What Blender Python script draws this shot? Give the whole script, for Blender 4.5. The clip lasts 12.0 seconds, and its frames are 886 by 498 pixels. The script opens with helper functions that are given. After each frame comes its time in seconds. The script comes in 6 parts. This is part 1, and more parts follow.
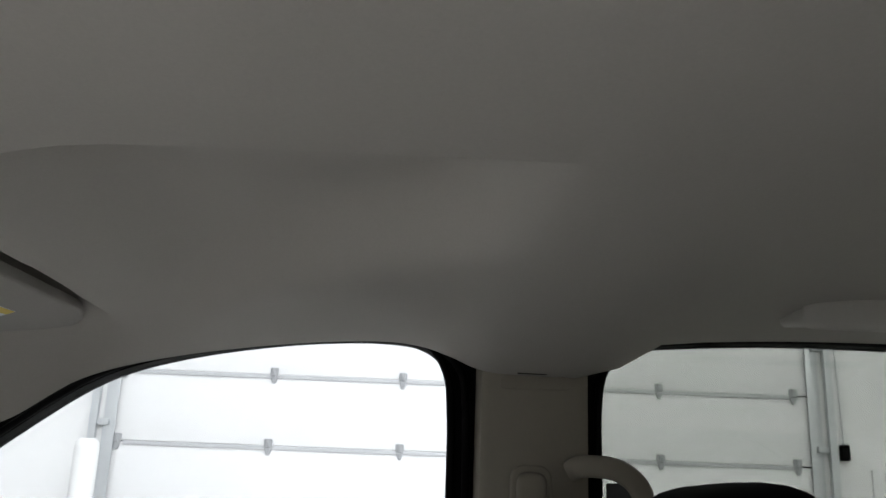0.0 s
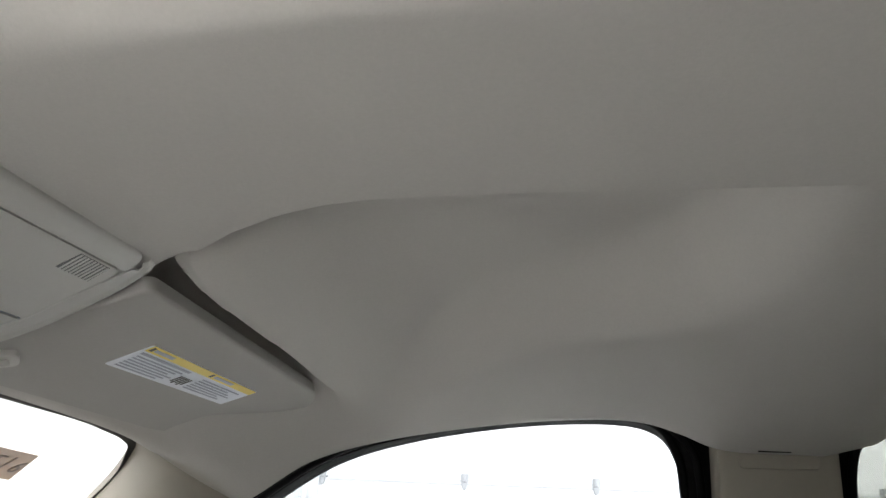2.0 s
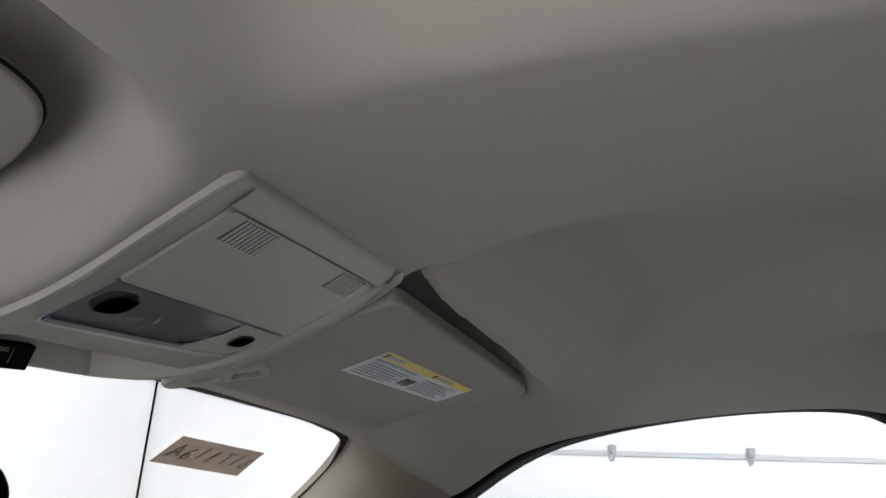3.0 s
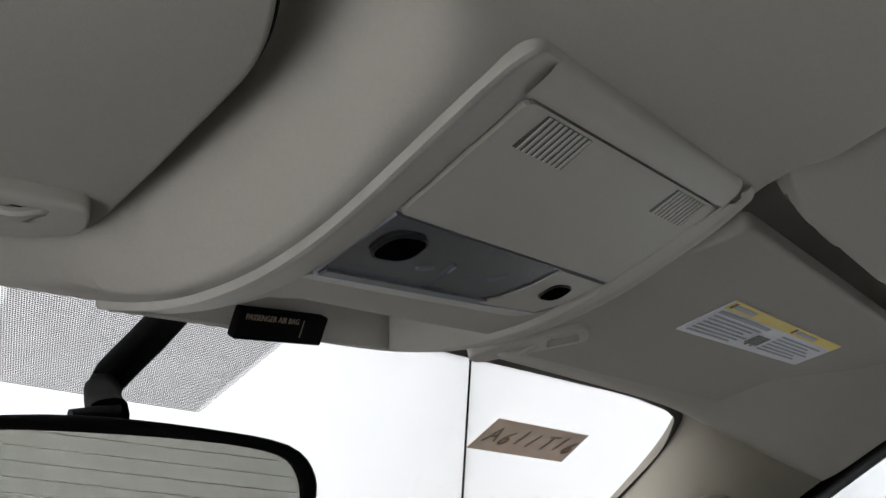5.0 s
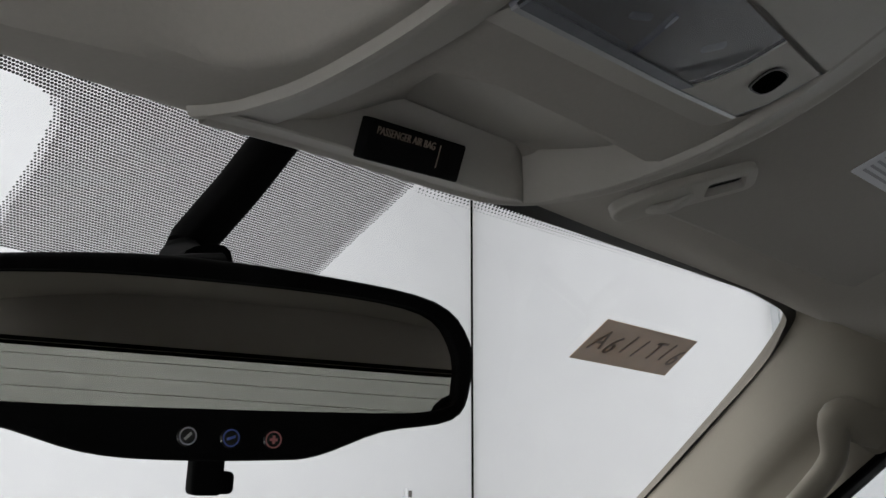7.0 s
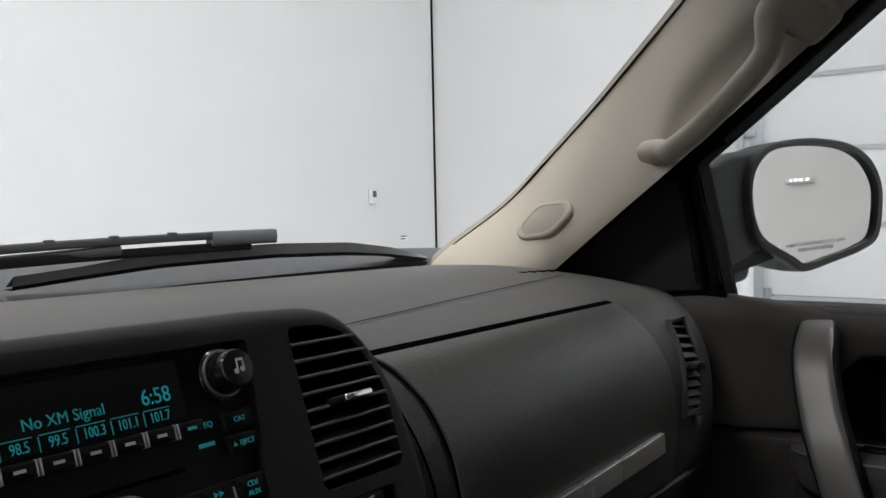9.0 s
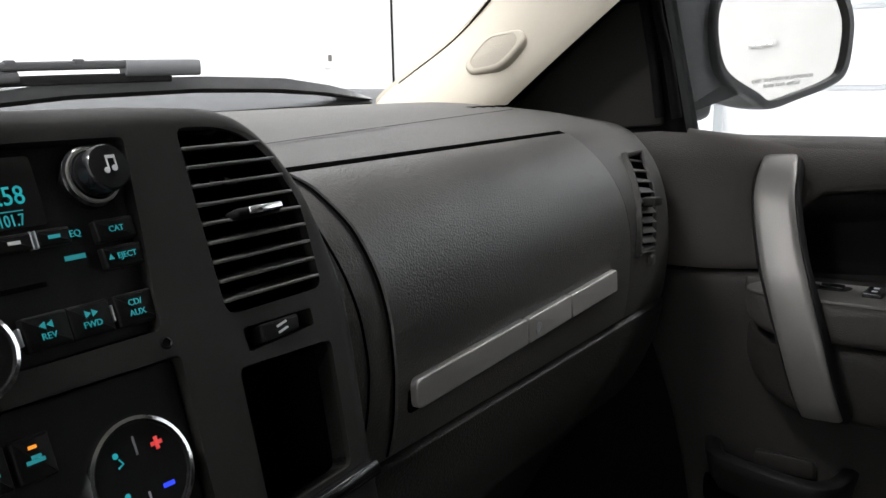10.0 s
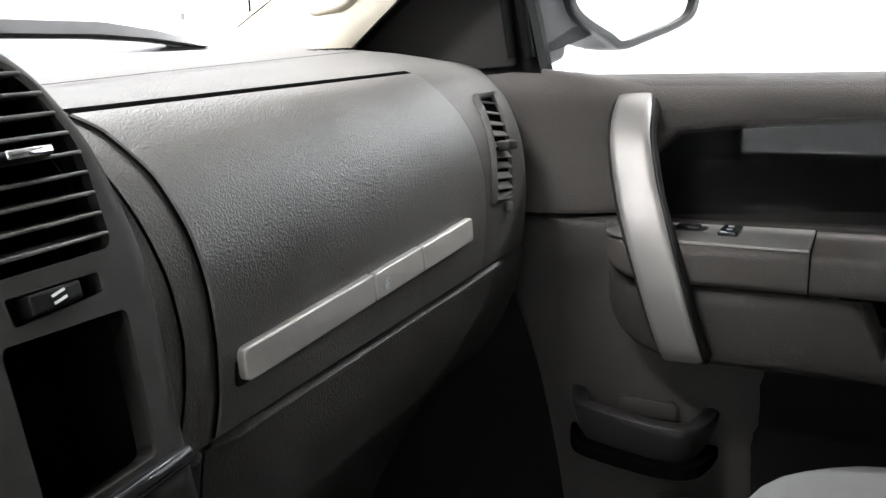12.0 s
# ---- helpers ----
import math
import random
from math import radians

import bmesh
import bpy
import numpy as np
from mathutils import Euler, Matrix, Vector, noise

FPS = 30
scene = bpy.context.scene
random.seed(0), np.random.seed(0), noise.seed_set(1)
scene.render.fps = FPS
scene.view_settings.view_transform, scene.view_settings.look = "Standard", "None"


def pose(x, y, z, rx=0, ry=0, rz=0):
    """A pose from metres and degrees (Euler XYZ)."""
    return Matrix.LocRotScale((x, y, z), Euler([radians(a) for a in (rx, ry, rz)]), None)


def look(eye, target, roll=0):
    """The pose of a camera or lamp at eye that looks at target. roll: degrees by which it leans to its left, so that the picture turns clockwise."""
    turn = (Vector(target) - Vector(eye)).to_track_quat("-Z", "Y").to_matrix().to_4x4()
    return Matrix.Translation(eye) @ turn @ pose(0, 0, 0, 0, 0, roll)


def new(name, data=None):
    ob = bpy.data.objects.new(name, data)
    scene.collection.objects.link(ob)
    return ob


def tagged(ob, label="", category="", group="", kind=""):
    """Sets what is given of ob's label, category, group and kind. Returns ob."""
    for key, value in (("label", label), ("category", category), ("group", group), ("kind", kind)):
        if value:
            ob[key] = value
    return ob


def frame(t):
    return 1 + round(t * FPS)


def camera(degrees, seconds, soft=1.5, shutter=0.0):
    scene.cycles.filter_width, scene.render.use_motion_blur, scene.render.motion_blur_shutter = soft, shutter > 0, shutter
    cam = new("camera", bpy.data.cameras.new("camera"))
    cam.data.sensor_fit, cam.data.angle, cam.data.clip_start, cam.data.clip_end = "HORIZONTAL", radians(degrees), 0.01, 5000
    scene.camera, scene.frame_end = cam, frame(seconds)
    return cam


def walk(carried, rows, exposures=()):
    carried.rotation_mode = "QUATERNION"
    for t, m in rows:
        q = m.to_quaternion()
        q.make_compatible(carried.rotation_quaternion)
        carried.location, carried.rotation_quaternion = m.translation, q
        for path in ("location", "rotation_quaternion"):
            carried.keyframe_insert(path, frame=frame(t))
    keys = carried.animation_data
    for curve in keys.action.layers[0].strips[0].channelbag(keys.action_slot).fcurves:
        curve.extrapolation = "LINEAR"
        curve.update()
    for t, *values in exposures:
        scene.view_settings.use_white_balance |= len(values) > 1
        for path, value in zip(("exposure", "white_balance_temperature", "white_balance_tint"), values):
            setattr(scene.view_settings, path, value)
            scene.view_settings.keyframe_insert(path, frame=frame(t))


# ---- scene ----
cam = camera(54.5, 12.0)
PATH = [
    (0, (-0.286, 0.228, 1.039), (1.642, 0.189, 1.571), 2.2),
    (0.1, (-0.291, 0.228, 1.04), (1.62, 0.22, 1.627), 2.3),
    (0.2, (-0.297, 0.225, 1.044), (1.601, 0.247, 1.673), 2.4),
    (0.3, (-0.299, 0.218, 1.046), (1.588, 0.266, 1.707), 2.6),
    (0.5, (-0.287, 0.16, 1.036), (1.576, 0.328, 1.742), 3.3),
    (1, (-0.29, 0.208, 1.037), (1.571, 0.371, 1.751), 3.4),
    (1.5, (-0.278, 0.228, 1.016), (1.564, 0.502, 1.744), 3.6),
    (2, (-0.27, 0.272, 1.008), (1.549, 0.645, 1.751), 3.6),
    (2.5, (-0.26, 0.319, 1.005), (1.532, 0.818, 1.739), 3.8),
    (3, (-0.288, 0.356, 1.03), (1.482, 1.013, 1.691), 4.0),
    (3.5, (-0.284, 0.396, 1.037), (1.424, 1.231, 1.657), 4.0),
    (3.7, (-0.277, 0.403, 1.037), (1.399, 1.306, 1.651), 3.9),
    (5.3, (-0.171, 0.45, 1.031), (1.259, 1.715, 1.626), 3.8),
    (5.5, (-0.164, 0.484, 1.016), (1.269, 1.738, 1.626), 3.0),
    (6, (-0.143, 0.554, 0.983), (1.298, 1.776, 1.639), 0.9),
    (6.5, (-0.142, 0.574, 0.984), (1.314, 1.802, 1.593), 0.9),
    (6.7, (-0.141, 0.572, 0.984), (1.325, 1.8, 1.571), 0.7),
    (8.3, (-0.158, 0.554, 0.936), (1.387, 1.778, 1.275), -0.7),
    (8.5, (-0.143, 0.547, 0.914), (1.412, 1.783, 1.15), -0.9),
    (9, (-0.115, 0.563, 0.887), (1.474, 1.774, 0.796), -1.2),
    (9.5, (-0.074, 0.583, 0.862), (1.533, 1.746, 0.603), -1.4),
    (10, (-0.06, 0.583, 0.848), (1.549, 1.705, 0.458), -1.3),
    (10.5, (-0.052, 0.573, 0.861), (1.611, 1.598, 0.431), -1.1),
    (11, (-0.049, 0.575, 0.85), (1.657, 1.52, 0.41), -1.3),
    (11.5, (-0.031, 0.569, 0.85), (1.693, 1.478, 0.403), -1.8),
    (12, (-0.008, 0.592, 0.83), (1.73, 1.453, 0.344), -2.0),
]
EXPOSURES = [(0, -0.25), (0.25, 0.2), (0.5, 0.7), (1.5, 0.85), (2.5, 0.08), (3, -0.28), (3.5, -0.35), (5.5, -0.3), (6.5, -0.85), (8.5, -1.17), (9, -0.95), (9.5, -0.55), (10.5, 0.95), (11, 1.2), (12, 1.65)]
walk(cam, [(t, look(eye, aim, roll)) for t, eye, aim, roll in PATH], EXPOSURES)

# ---- light ----
world = bpy.data.worlds.new("world")
scene.world = world
world.use_nodes = True
wn = world.node_tree
wn.nodes["Background"].inputs["Color"].default_value = (0.75, 0.8, 0.85, 1)
wn.nodes["Background"].inputs["Strength"].default_value = 0.05

FLOOR_Z, CEIL_Z = -0.80, 6.2
X_RIGHT, X_LEFT, Y_FRONT, Y_BACK = 7.0, -4.5, 6.06, -7.0
LAMP_W = {-3.6: 1400.0, 1.2: 160.0, 5.0: 130.0}
ROW_W = {-4.8: 0.8, -1.4: 1.6, 2.0: 0.28, 4.8: 0.05}
FRONT_LAMP = (1.2, 2.0)
LAMP_SPOTS = [(x, y) for x in (-3.6, 1.2, 5.0) for y in (-4.8, -1.4, 2.0, 4.8)]
for lx, ly in LAMP_SPOTS:
    lamp = bpy.data.lights.new("ceiling_lamp", "AREA")
    lamp.shape, lamp.size, lamp.size_y, lamp.energy = "RECTANGLE", 0.3, 2.2, 340.0 if (lx, ly) == FRONT_LAMP else LAMP_W[lx] * ROW_W[ly]
    lamp.color = (0.985, 0.985, 1.0)
    lo = new("ceiling_lamp", lamp)
    lo.matrix_world = pose(lx, ly, CEIL_Z - 0.09)


# ---- materials ----
def mat(name, base, rough=0.6, metal=0.0, var=0.08, scale=40.0, bump=0.0, bump_scale=300.0, kind="noise", coat=0.0,
        spec=0.5, stain=0.06, sheen=0.0):
    m = bpy.data.materials.new(name)
    m.use_nodes = True
    nt = m.node_tree
    n, l = nt.nodes, nt.links
    b = n["Principled BSDF"]
    b.inputs["Roughness"].default_value = rough
    b.inputs["Metallic"].default_value = metal
    b.inputs["Coat Weight"].default_value = coat
    b.inputs["Specular IOR Level"].default_value = spec
    b.inputs["Sheen Weight"].default_value = sheen
    tc = n.new("ShaderNodeTexCoord")
    n1 = n.new("ShaderNodeTexNoise")
    n1.inputs["Scale"].default_value = scale
    n1.inputs["Detail"].default_value = 5
    n2 = n.new("ShaderNodeTexNoise")
    n2.inputs["Scale"].default_value = 4.0
    n2.inputs["Detail"].default_value = 3
    l.new(tc.outputs["Object"], n1.inputs["Vector"])
    l.new(tc.outputs["Object"], n2.inputs["Vector"])
    mix = n.new("ShaderNodeMixRGB")
    dark = [c * (1 - var) for c in base]
    lite = [min(1, c * (1 + var)) for c in base]
    mix.inputs[1].default_value = (*dark, 1)
    mix.inputs[2].default_value = (*lite, 1)
    l.new(n1.outputs["Fac"], mix.inputs[0])
    mul = n.new("ShaderNodeMixRGB")
    mul.blend_type = "MULTIPLY"
    mul.inputs[0].default_value = 1.0
    ramp = n.new("ShaderNodeValToRGB")
    ramp.color_ramp.elements[0].position, ramp.color_ramp.elements[1].position = 0.3, 0.7
    g = 1 - stain
    ramp.color_ramp.elements[0].color = (g, g, g, 1)
    ramp.color_ramp.elements[1].color = (1, 1, 1, 1)
    l.new(n2.outputs["Fac"], ramp.inputs["Fac"])
    l.new(mix.outputs[0], mul.inputs[1])
    l.new(ramp.outputs["Color"], mul.inputs[2])
    l.new(mul.outputs[0], b.inputs["Base Color"])
    rr = n.new("ShaderNodeMapRange")
    rr.inputs["To Min"].default_value = max(0.02, rough - 0.08)
    rr.inputs["To Max"].default_value = min(1, rough + 0.08)
    l.new(n2.outputs["Fac"], rr.inputs["Value"])
    l.new(rr.outputs["Result"], b.inputs["Roughness"])
    if bump > 0:
        bp = n.new("ShaderNodeBump")
        bp.inputs["Strength"].default_value = bump
        bp.inputs["Distance"].default_value = 0.001
        if kind == "grain":
            v = n.new("ShaderNodeTexVoronoi")
            v.feature = "DISTANCE_TO_EDGE"
            v.inputs["Scale"].default_value = bump_scale
            wob = n.new("ShaderNodeTexNoise")
            wob.inputs["Scale"].default_value = bump_scale * 0.5
            add = n.new("ShaderNodeMixRGB")
            add.inputs[0].default_value = 0.012
            l.new(tc.outputs["Object"], add.inputs[1])
            l.new(wob.outputs["Color"], add.inputs[2])
            l.new(tc.outputs["Object"], wob.inputs["Vector"])
            l.new(add.outputs[0], v.inputs["Vector"])
            cr = n.new("ShaderNodeMapRange")
            cr.inputs["From Max"].default_value = 0.25
            l.new(v.outputs["Distance"], cr.inputs["Value"])
            l.new(cr.outputs["Result"], bp.inputs["Height"])
        elif kind == "weave":
            w1 = n.new("ShaderNodeTexWave")
            w1.bands_direction = "X"
            w1.inputs["Scale"].default_value = bump_scale
            w1.inputs["Distortion"].default_value = 0.3
            w2 = n.new("ShaderNodeTexWave")
            w2.bands_direction = "Y"
            w2.inputs["Scale"].default_value = bump_scale
            w2.inputs["Distortion"].default_value = 0.3
            mx = n.new("ShaderNodeMath")
            mx.operation = "ADD"
            l.new(tc.outputs["Object"], w1.inputs["Vector"])
            l.new(tc.outputs["Object"], w2.inputs["Vector"])
            l.new(w1.outputs["Fac"], mx.inputs[0])
            l.new(w2.outputs["Fac"], mx.inputs[1])
            l.new(mx.outputs[0], bp.inputs["Height"])
        else:
            n3 = n.new("ShaderNodeTexNoise")
            n3.inputs["Scale"].default_value = bump_scale
            n3.inputs["Detail"].default_value = 0.6 if kind == "pebble" else 4
            l.new(tc.outputs["Object"], n3.inputs["Vector"])
            l.new(n3.outputs["Fac"], bp.inputs["Height"])
        l.new(bp.outputs["Normal"], b.inputs["Normal"])
    return m


def glow(name, color, strength):
    m = bpy.data.materials.new(name)
    m.use_nodes = True
    b = m.node_tree.nodes["Principled BSDF"]
    b.inputs["Base Color"].default_value = (*[c * 0.5 for c in color], 1)
    b.inputs["Emission Color"].default_value = (*color, 1)
    b.inputs["Emission Strength"].default_value = strength
    return m


def glass(name, tint, gloss_rough=0.02, amount=1.0):
    m = bpy.data.materials.new(name)
    m.use_nodes = True
    nt = m.node_tree
    n, l = nt.nodes, nt.links
    n.remove(n["Principled BSDF"])
    tr = n.new("ShaderNodeBsdfTransparent")
    tr.inputs["Color"].default_value = (*tint, 1)
    gl = n.new("ShaderNodeBsdfGlossy")
    gl.inputs["Roughness"].default_value = gloss_rough
    fr = n.new("ShaderNodeFresnel")
    fr.inputs["IOR"].default_value = 1.35
    ml = n.new("ShaderNodeMath")
    ml.operation = "MULTIPLY"
    ml.inputs[1].default_value = amount
    mx = n.new("ShaderNodeMixShader")
    l.new(fr.outputs[0], ml.inputs[0])
    l.new(ml.outputs[0], mx.inputs[0])
    l.new(tr.outputs[0], mx.inputs[1])
    l.new(gl.outputs[0], mx.inputs[2])
    l.new(mx.outputs[0], n["Material Output"].inputs["Surface"])
    return m


M_LINER = mat("headliner_fabric", (0.47, 0.445, 0.405), 0.95, var=0.05, scale=420, bump=0.14, bump_scale=620, kind="cloth", stain=0.05, spec=0.2)
M_VISOR = mat("visor_vinyl", (0.40, 0.378, 0.345), 0.85, var=0.04, scale=300, bump=0.15, bump_scale=900, spec=0.25)
M_CONS = mat("console_plastic", (0.47, 0.45, 0.41), 0.5, var=0.03, scale=300, bump=0.08, bump_scale=1400, spec=0.4)
M_TAN = mat("tan_trim_plastic", (0.27, 0.243, 0.198), 0.6, var=0.03, scale=200, bump=0.1, bump_scale=1200, spec=0.35)
M_SPK = mat("tan_speaker_cloth", (0.235, 0.212, 0.172), 0.9, var=0.06, scale=500, bump=0.5, bump_scale=420, kind="weave")
M_DASH = mat("charcoal_dash_vinyl", (0.051, 0.0490, 0.0452), 0.52, var=0.12, scale=150, bump=0.5, bump_scale=850, kind="pebble", spec=0.4)
M_GLOVE = mat("charcoal_grained_vinyl", (0.047, 0.0448, 0.0412), 0.43, var=0.12, scale=150, bump=0.5, bump_scale=840, kind="pebble", spec=0.8)
# Dash vinyl darkened: the shade under the glovebox is put into this colour.
M_KNEE = mat("shaded_knee_vinyl", (0.026, 0.0246, 0.0226), 0.5, var=0.10, scale=150, bump=0.5, bump_scale=600, kind="pebble", spec=0.35)
# Stack and bezel base colours also carry the dimness low in the cab.
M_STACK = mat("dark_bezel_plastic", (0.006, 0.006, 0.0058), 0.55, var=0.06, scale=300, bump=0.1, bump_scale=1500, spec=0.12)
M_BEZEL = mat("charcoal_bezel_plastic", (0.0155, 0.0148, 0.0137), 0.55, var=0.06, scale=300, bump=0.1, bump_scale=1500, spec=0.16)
M_SATIN = mat("satin_black_plastic", (0.014, 0.013, 0.0125), 0.34, var=0.06, scale=200, bump=0.08, bump_scale=1500, spec=0.45)
M_DOOR = mat("charcoal_door_vinyl", (0.050, 0.0445, 0.0405), 0.62, var=0.08, scale=150, bump=0.4, bump_scale=900, kind="pebble", spec=0.3)
# Door vinyl at about half tone: shade on the lower door is coloured in.
M_DOORLOW = mat("shaded_door_plastic", (0.023, 0.0206, 0.0188), 0.62, var=0.08, scale=150, bump=0.45, bump_scale=900, kind="pebble", spec=0.25)
M_DOORINS = mat("black_door_cloth", (0.019, 0.0175, 0.0162), 0.85, var=0.1, scale=400, bump=0.12, bump_scale=900, spec=0.2)
M_BLACK = mat("black_rubber", (0.004, 0.004, 0.004), 0.75, var=0.1, scale=120, spec=0.06)
M_GLOSSBLK = mat("gloss_black_plastic", (0.008, 0.008, 0.009), 0.18, var=0.05, scale=60)
# For black joints and buttons, and for hollows with their shade coloured in.
M_DEEP = mat("black_and_hollow_shade", (0.002, 0.002, 0.002), 0.9, spec=0.0)
# One silver finish twice: dimmed for the pull, brightened as lit for the strip.
M_SILVER = mat("dimmed_silver_paint", (0.17, 0.162, 0.153), 0.45, metal=0.5, var=0.04, scale=500, bump=0.06, bump_scale=1600)
M_STRIP = mat("lit_silver_paint", (0.43, 0.415, 0.395), 0.4, metal=0.5, var=0.04, scale=500, bump=0.06, bump_scale=1600)
M_CHROME = mat("chrome", (0.85, 0.86, 0.87), 0.12, metal=1.0, var=0.02)
M_TRAY = mat("grey_lamp_tray", (0.34, 0.355, 0.40), 0.35, var=0.3, scale=60, spec=0.5)
M_LENSBAND = mat("pale_lens_plastic", (0.20, 0.21, 0.235), 0.3, var=0.25, scale=90, spec=0.35)
M_REFLECT = mat("frosted_reflector", (0.55, 0.56, 0.58), 0.3, metal=0.3, var=0.06, scale=80)
M_MIRROR = bpy.data.materials.new("mirror_silver")
M_MIRROR.use_nodes = True
mb = M_MIRROR.node_tree.nodes["Principled BSDF"]
mb.inputs["Base Color"].default_value, mb.inputs["Metallic"].default_value, mb.inputs["Roughness"].default_value = (0.58, 0.56, 0.535, 1), 1.0, 0.0
M_WALL = mat("white_wall_panel", (0.70, 0.705, 0.705), 0.55, var=0.012, scale=2.0, bump=0.05, bump_scale=60, stain=0.03)
M_GREYWALL = mat("light_cutting_grey", (0.27, 0.275, 0.28), 0.6, var=0.05, scale=2.0, bump=0.05, bump_scale=60, stain=0.05)
M_GDOOR = mat("white_garage_door", (0.70, 0.705, 0.71), 0.5, var=0.01, scale=6.0, bump=0.0, bump_scale=300, stain=0.03)
M_STEEL = mat("galvanised_steel", (0.52, 0.54, 0.55), 0.4, metal=0.7, var=0.12, scale=30)
M_GREYSTRIP = mat("grey_painted_steel", (0.30, 0.31, 0.32), 0.5, var=0.06, scale=30)
M_STRIPGREY = mat("pale_grey_steel", (0.44, 0.45, 0.46), 0.5, var=0.06, scale=30)
M_CONCRETE = mat("painted_concrete", (0.66, 0.66, 0.65), 0.5, var=0.1, scale=8, bump=0.2, bump_scale=40, stain=0.15)
M_PAPER = mat("white_label", (0.80, 0.81, 0.84), 0.5, var=0.02)
M_YELLOW = mat("yellow_label", (0.80, 0.62, 0.12), 0.5, var=0.03)
M_ETCH = mat("etched_lettering", (0.80, 0.79, 0.77), 0.6, var=0.03)
M_PRINT = mat("grey_print", (0.42, 0.42, 0.46), 0.6, var=0.03)
M_DIMPRINT = mat("dim_brown_print", (0.22, 0.17, 0.13), 0.6)
M_INK = mat("dark_ink", (0.10, 0.09, 0.08), 0.6, var=0.05)
M_STICK = mat("tan_translucent_sticker", (0.55, 0.385, 0.24), 0.6, var=0.08, scale=60)
M_STICK.node_tree.nodes["Principled BSDF"].inputs["Alpha"].default_value = 0.70
M_STICKINK = mat("brown_marker", (0.23, 0.172, 0.118), 0.7)
M_SEAT = mat("grey_seat_cloth", (0.085, 0.088, 0.085), 0.95, var=0.12, scale=500, bump=0.6, bump_scale=700, kind="weave", sheen=0.2)
M_CARPET = mat("dark_carpet", (0.03, 0.028, 0.027), 1.0, var=0.3, scale=500, bump=1.0, bump_scale=800)
M_BODY = mat("silver_car_paint", (0.45, 0.46, 0.47), 0.3, metal=0.5, var=0.02)
M_COWL = mat("black_cowl_plastic", (0.02, 0.02, 0.021), 0.5, var=0.1, scale=90, bump=0.2, bump_scale=500)
M_LIP = mat("weathered_rubber", (0.17, 0.172, 0.174), 0.6, var=0.15, scale=60, bump=0.2, bump_scale=500)
M_COWLTOP = mat("weathered_cowl_plastic", (0.065, 0.067, 0.069), 0.55, var=0.15, scale=60, bump=0.2, bump_scale=500)
M_GLASS = glass("window_glass", (0.66, 0.67, 0.675), amount=0.6)
M_WSGLASS = glass("windscreen_glass", (0.53, 0.535, 0.54), amount=0.6)
M_GLASS_D = glass("rear_privacy_glass", (0.36, 0.37, 0.355), amount=0.6)
M_LENSGLASS = mat("smoked_lens", (0.15, 0.16, 0.187), 0.2, var=0.5, scale=70, spec=0.6)
M_LENSGLASS.node_tree.nodes["Principled BSDF"].inputs["Alpha"].default_value = 0.6
M_FRIT = mat("black_frit", (0.006, 0.006, 0.007), 0.4)
M_SLAT = mat("vent_slat_plastic", (0.085, 0.083, 0.079), 0.38, var=0.06, scale=300, spec=0.4)
M_CYAN = glow("cyan_display", (0.02, 0.45, 0.50), 0.4)
M_CYANDIM = glow("cyan_backlit_legend", (0.03, 0.42, 0.46), 0.28)
M_RED = glow("red_legend", (0.8, 0.06, 0.06), 0.5)
M_BLUE = glow("blue_legend", (0.02, 0.05, 1.0), 1.0)
M_BLUEPRINT = mat("blue_print", (0.10, 0.16, 0.55), 0.5)
M_PINKPRINT = mat("pink_print", (0.62, 0.22, 0.22), 0.5)
M_AMBER = glow("amber_legend", (0.9, 0.3, 0.03), 0.9)
M_LED = glow("led_tube", (1.0, 0.985, 0.96), 9.0)
M_WHITEPRINT = mat("pale_print", (0.6, 0.6, 0.6), 0.5)


# ---- builders ----
def smooth(bm):
    for f in bm.faces:
        f.smooth = True


def part(name, bm, material, parent=None, label="", flat=False):
    """Links a bmesh as one mesh object, under a thing or under a part."""
    if not flat:
        smooth(bm)
    me = bpy.data.meshes.new(name)
    bm.to_mesh(me)
    bm.free()
    if material:
        me.materials.append(material)
    ob = new(name, me)
    if parent is not None:
        ob.parent = parent
    if label:
        tagged(ob, label)
    if not flat:
        me.set_sharp_from_angle(angle=radians(38))
    return ob


def thing(name, label, category, group="", kind=""):
    return tagged(new(name), label, category, group, kind)


def frame_m(o, u, n):
    """A frame with origin o, first axis u and third axis n."""
    u, n = Vector(u).normalized(), Vector(n).normalized()
    v = n.cross(u).normalized()
    u = v.cross(n)
    m = Matrix((u, v, n)).transposed().to_4x4()
    m.translation = Vector(o)
    return m


def spline(pts, n=8, closed=False):
    """Catmull-Rom through the points, n steps to each span."""
    p = [Vector(q) for q in pts]
    k = len(p)
    out = []
    for i in range(k if closed else k - 1):
        if closed:
            a, b, c, d = p[i - 1], p[i], p[(i + 1) % k], p[(i + 2) % k]
        else:
            b, c = p[i], p[i + 1]
            a = p[i - 1] if i else b * 2 - c
            d = p[i + 2] if i + 2 < k else c * 2 - b
        for j in range(n):
            t = j / n
            out.append(0.5 * ((2 * b) + (c - a) * t + (2 * a - 5 * b + 4 * c - d) * t * t + (3 * b - a - 3 * c + d) * t ** 3))
    if not closed:
        out.append(p[-1])
    return out


def grid(bm, rows, closed=False):
    """A sheet through rows of points."""
    vs = [[bm.verts.new(p) for p in r] for r in rows]
    for a, b in zip(vs, vs[1:]):
        m = len(a)
        for j in range(m if closed else m - 1):
            q = (a[j], a[(j + 1) % m], b[(j + 1) % m], b[j])
            if len(set(q)) == 4:
                bm.faces.new(q)
    return vs


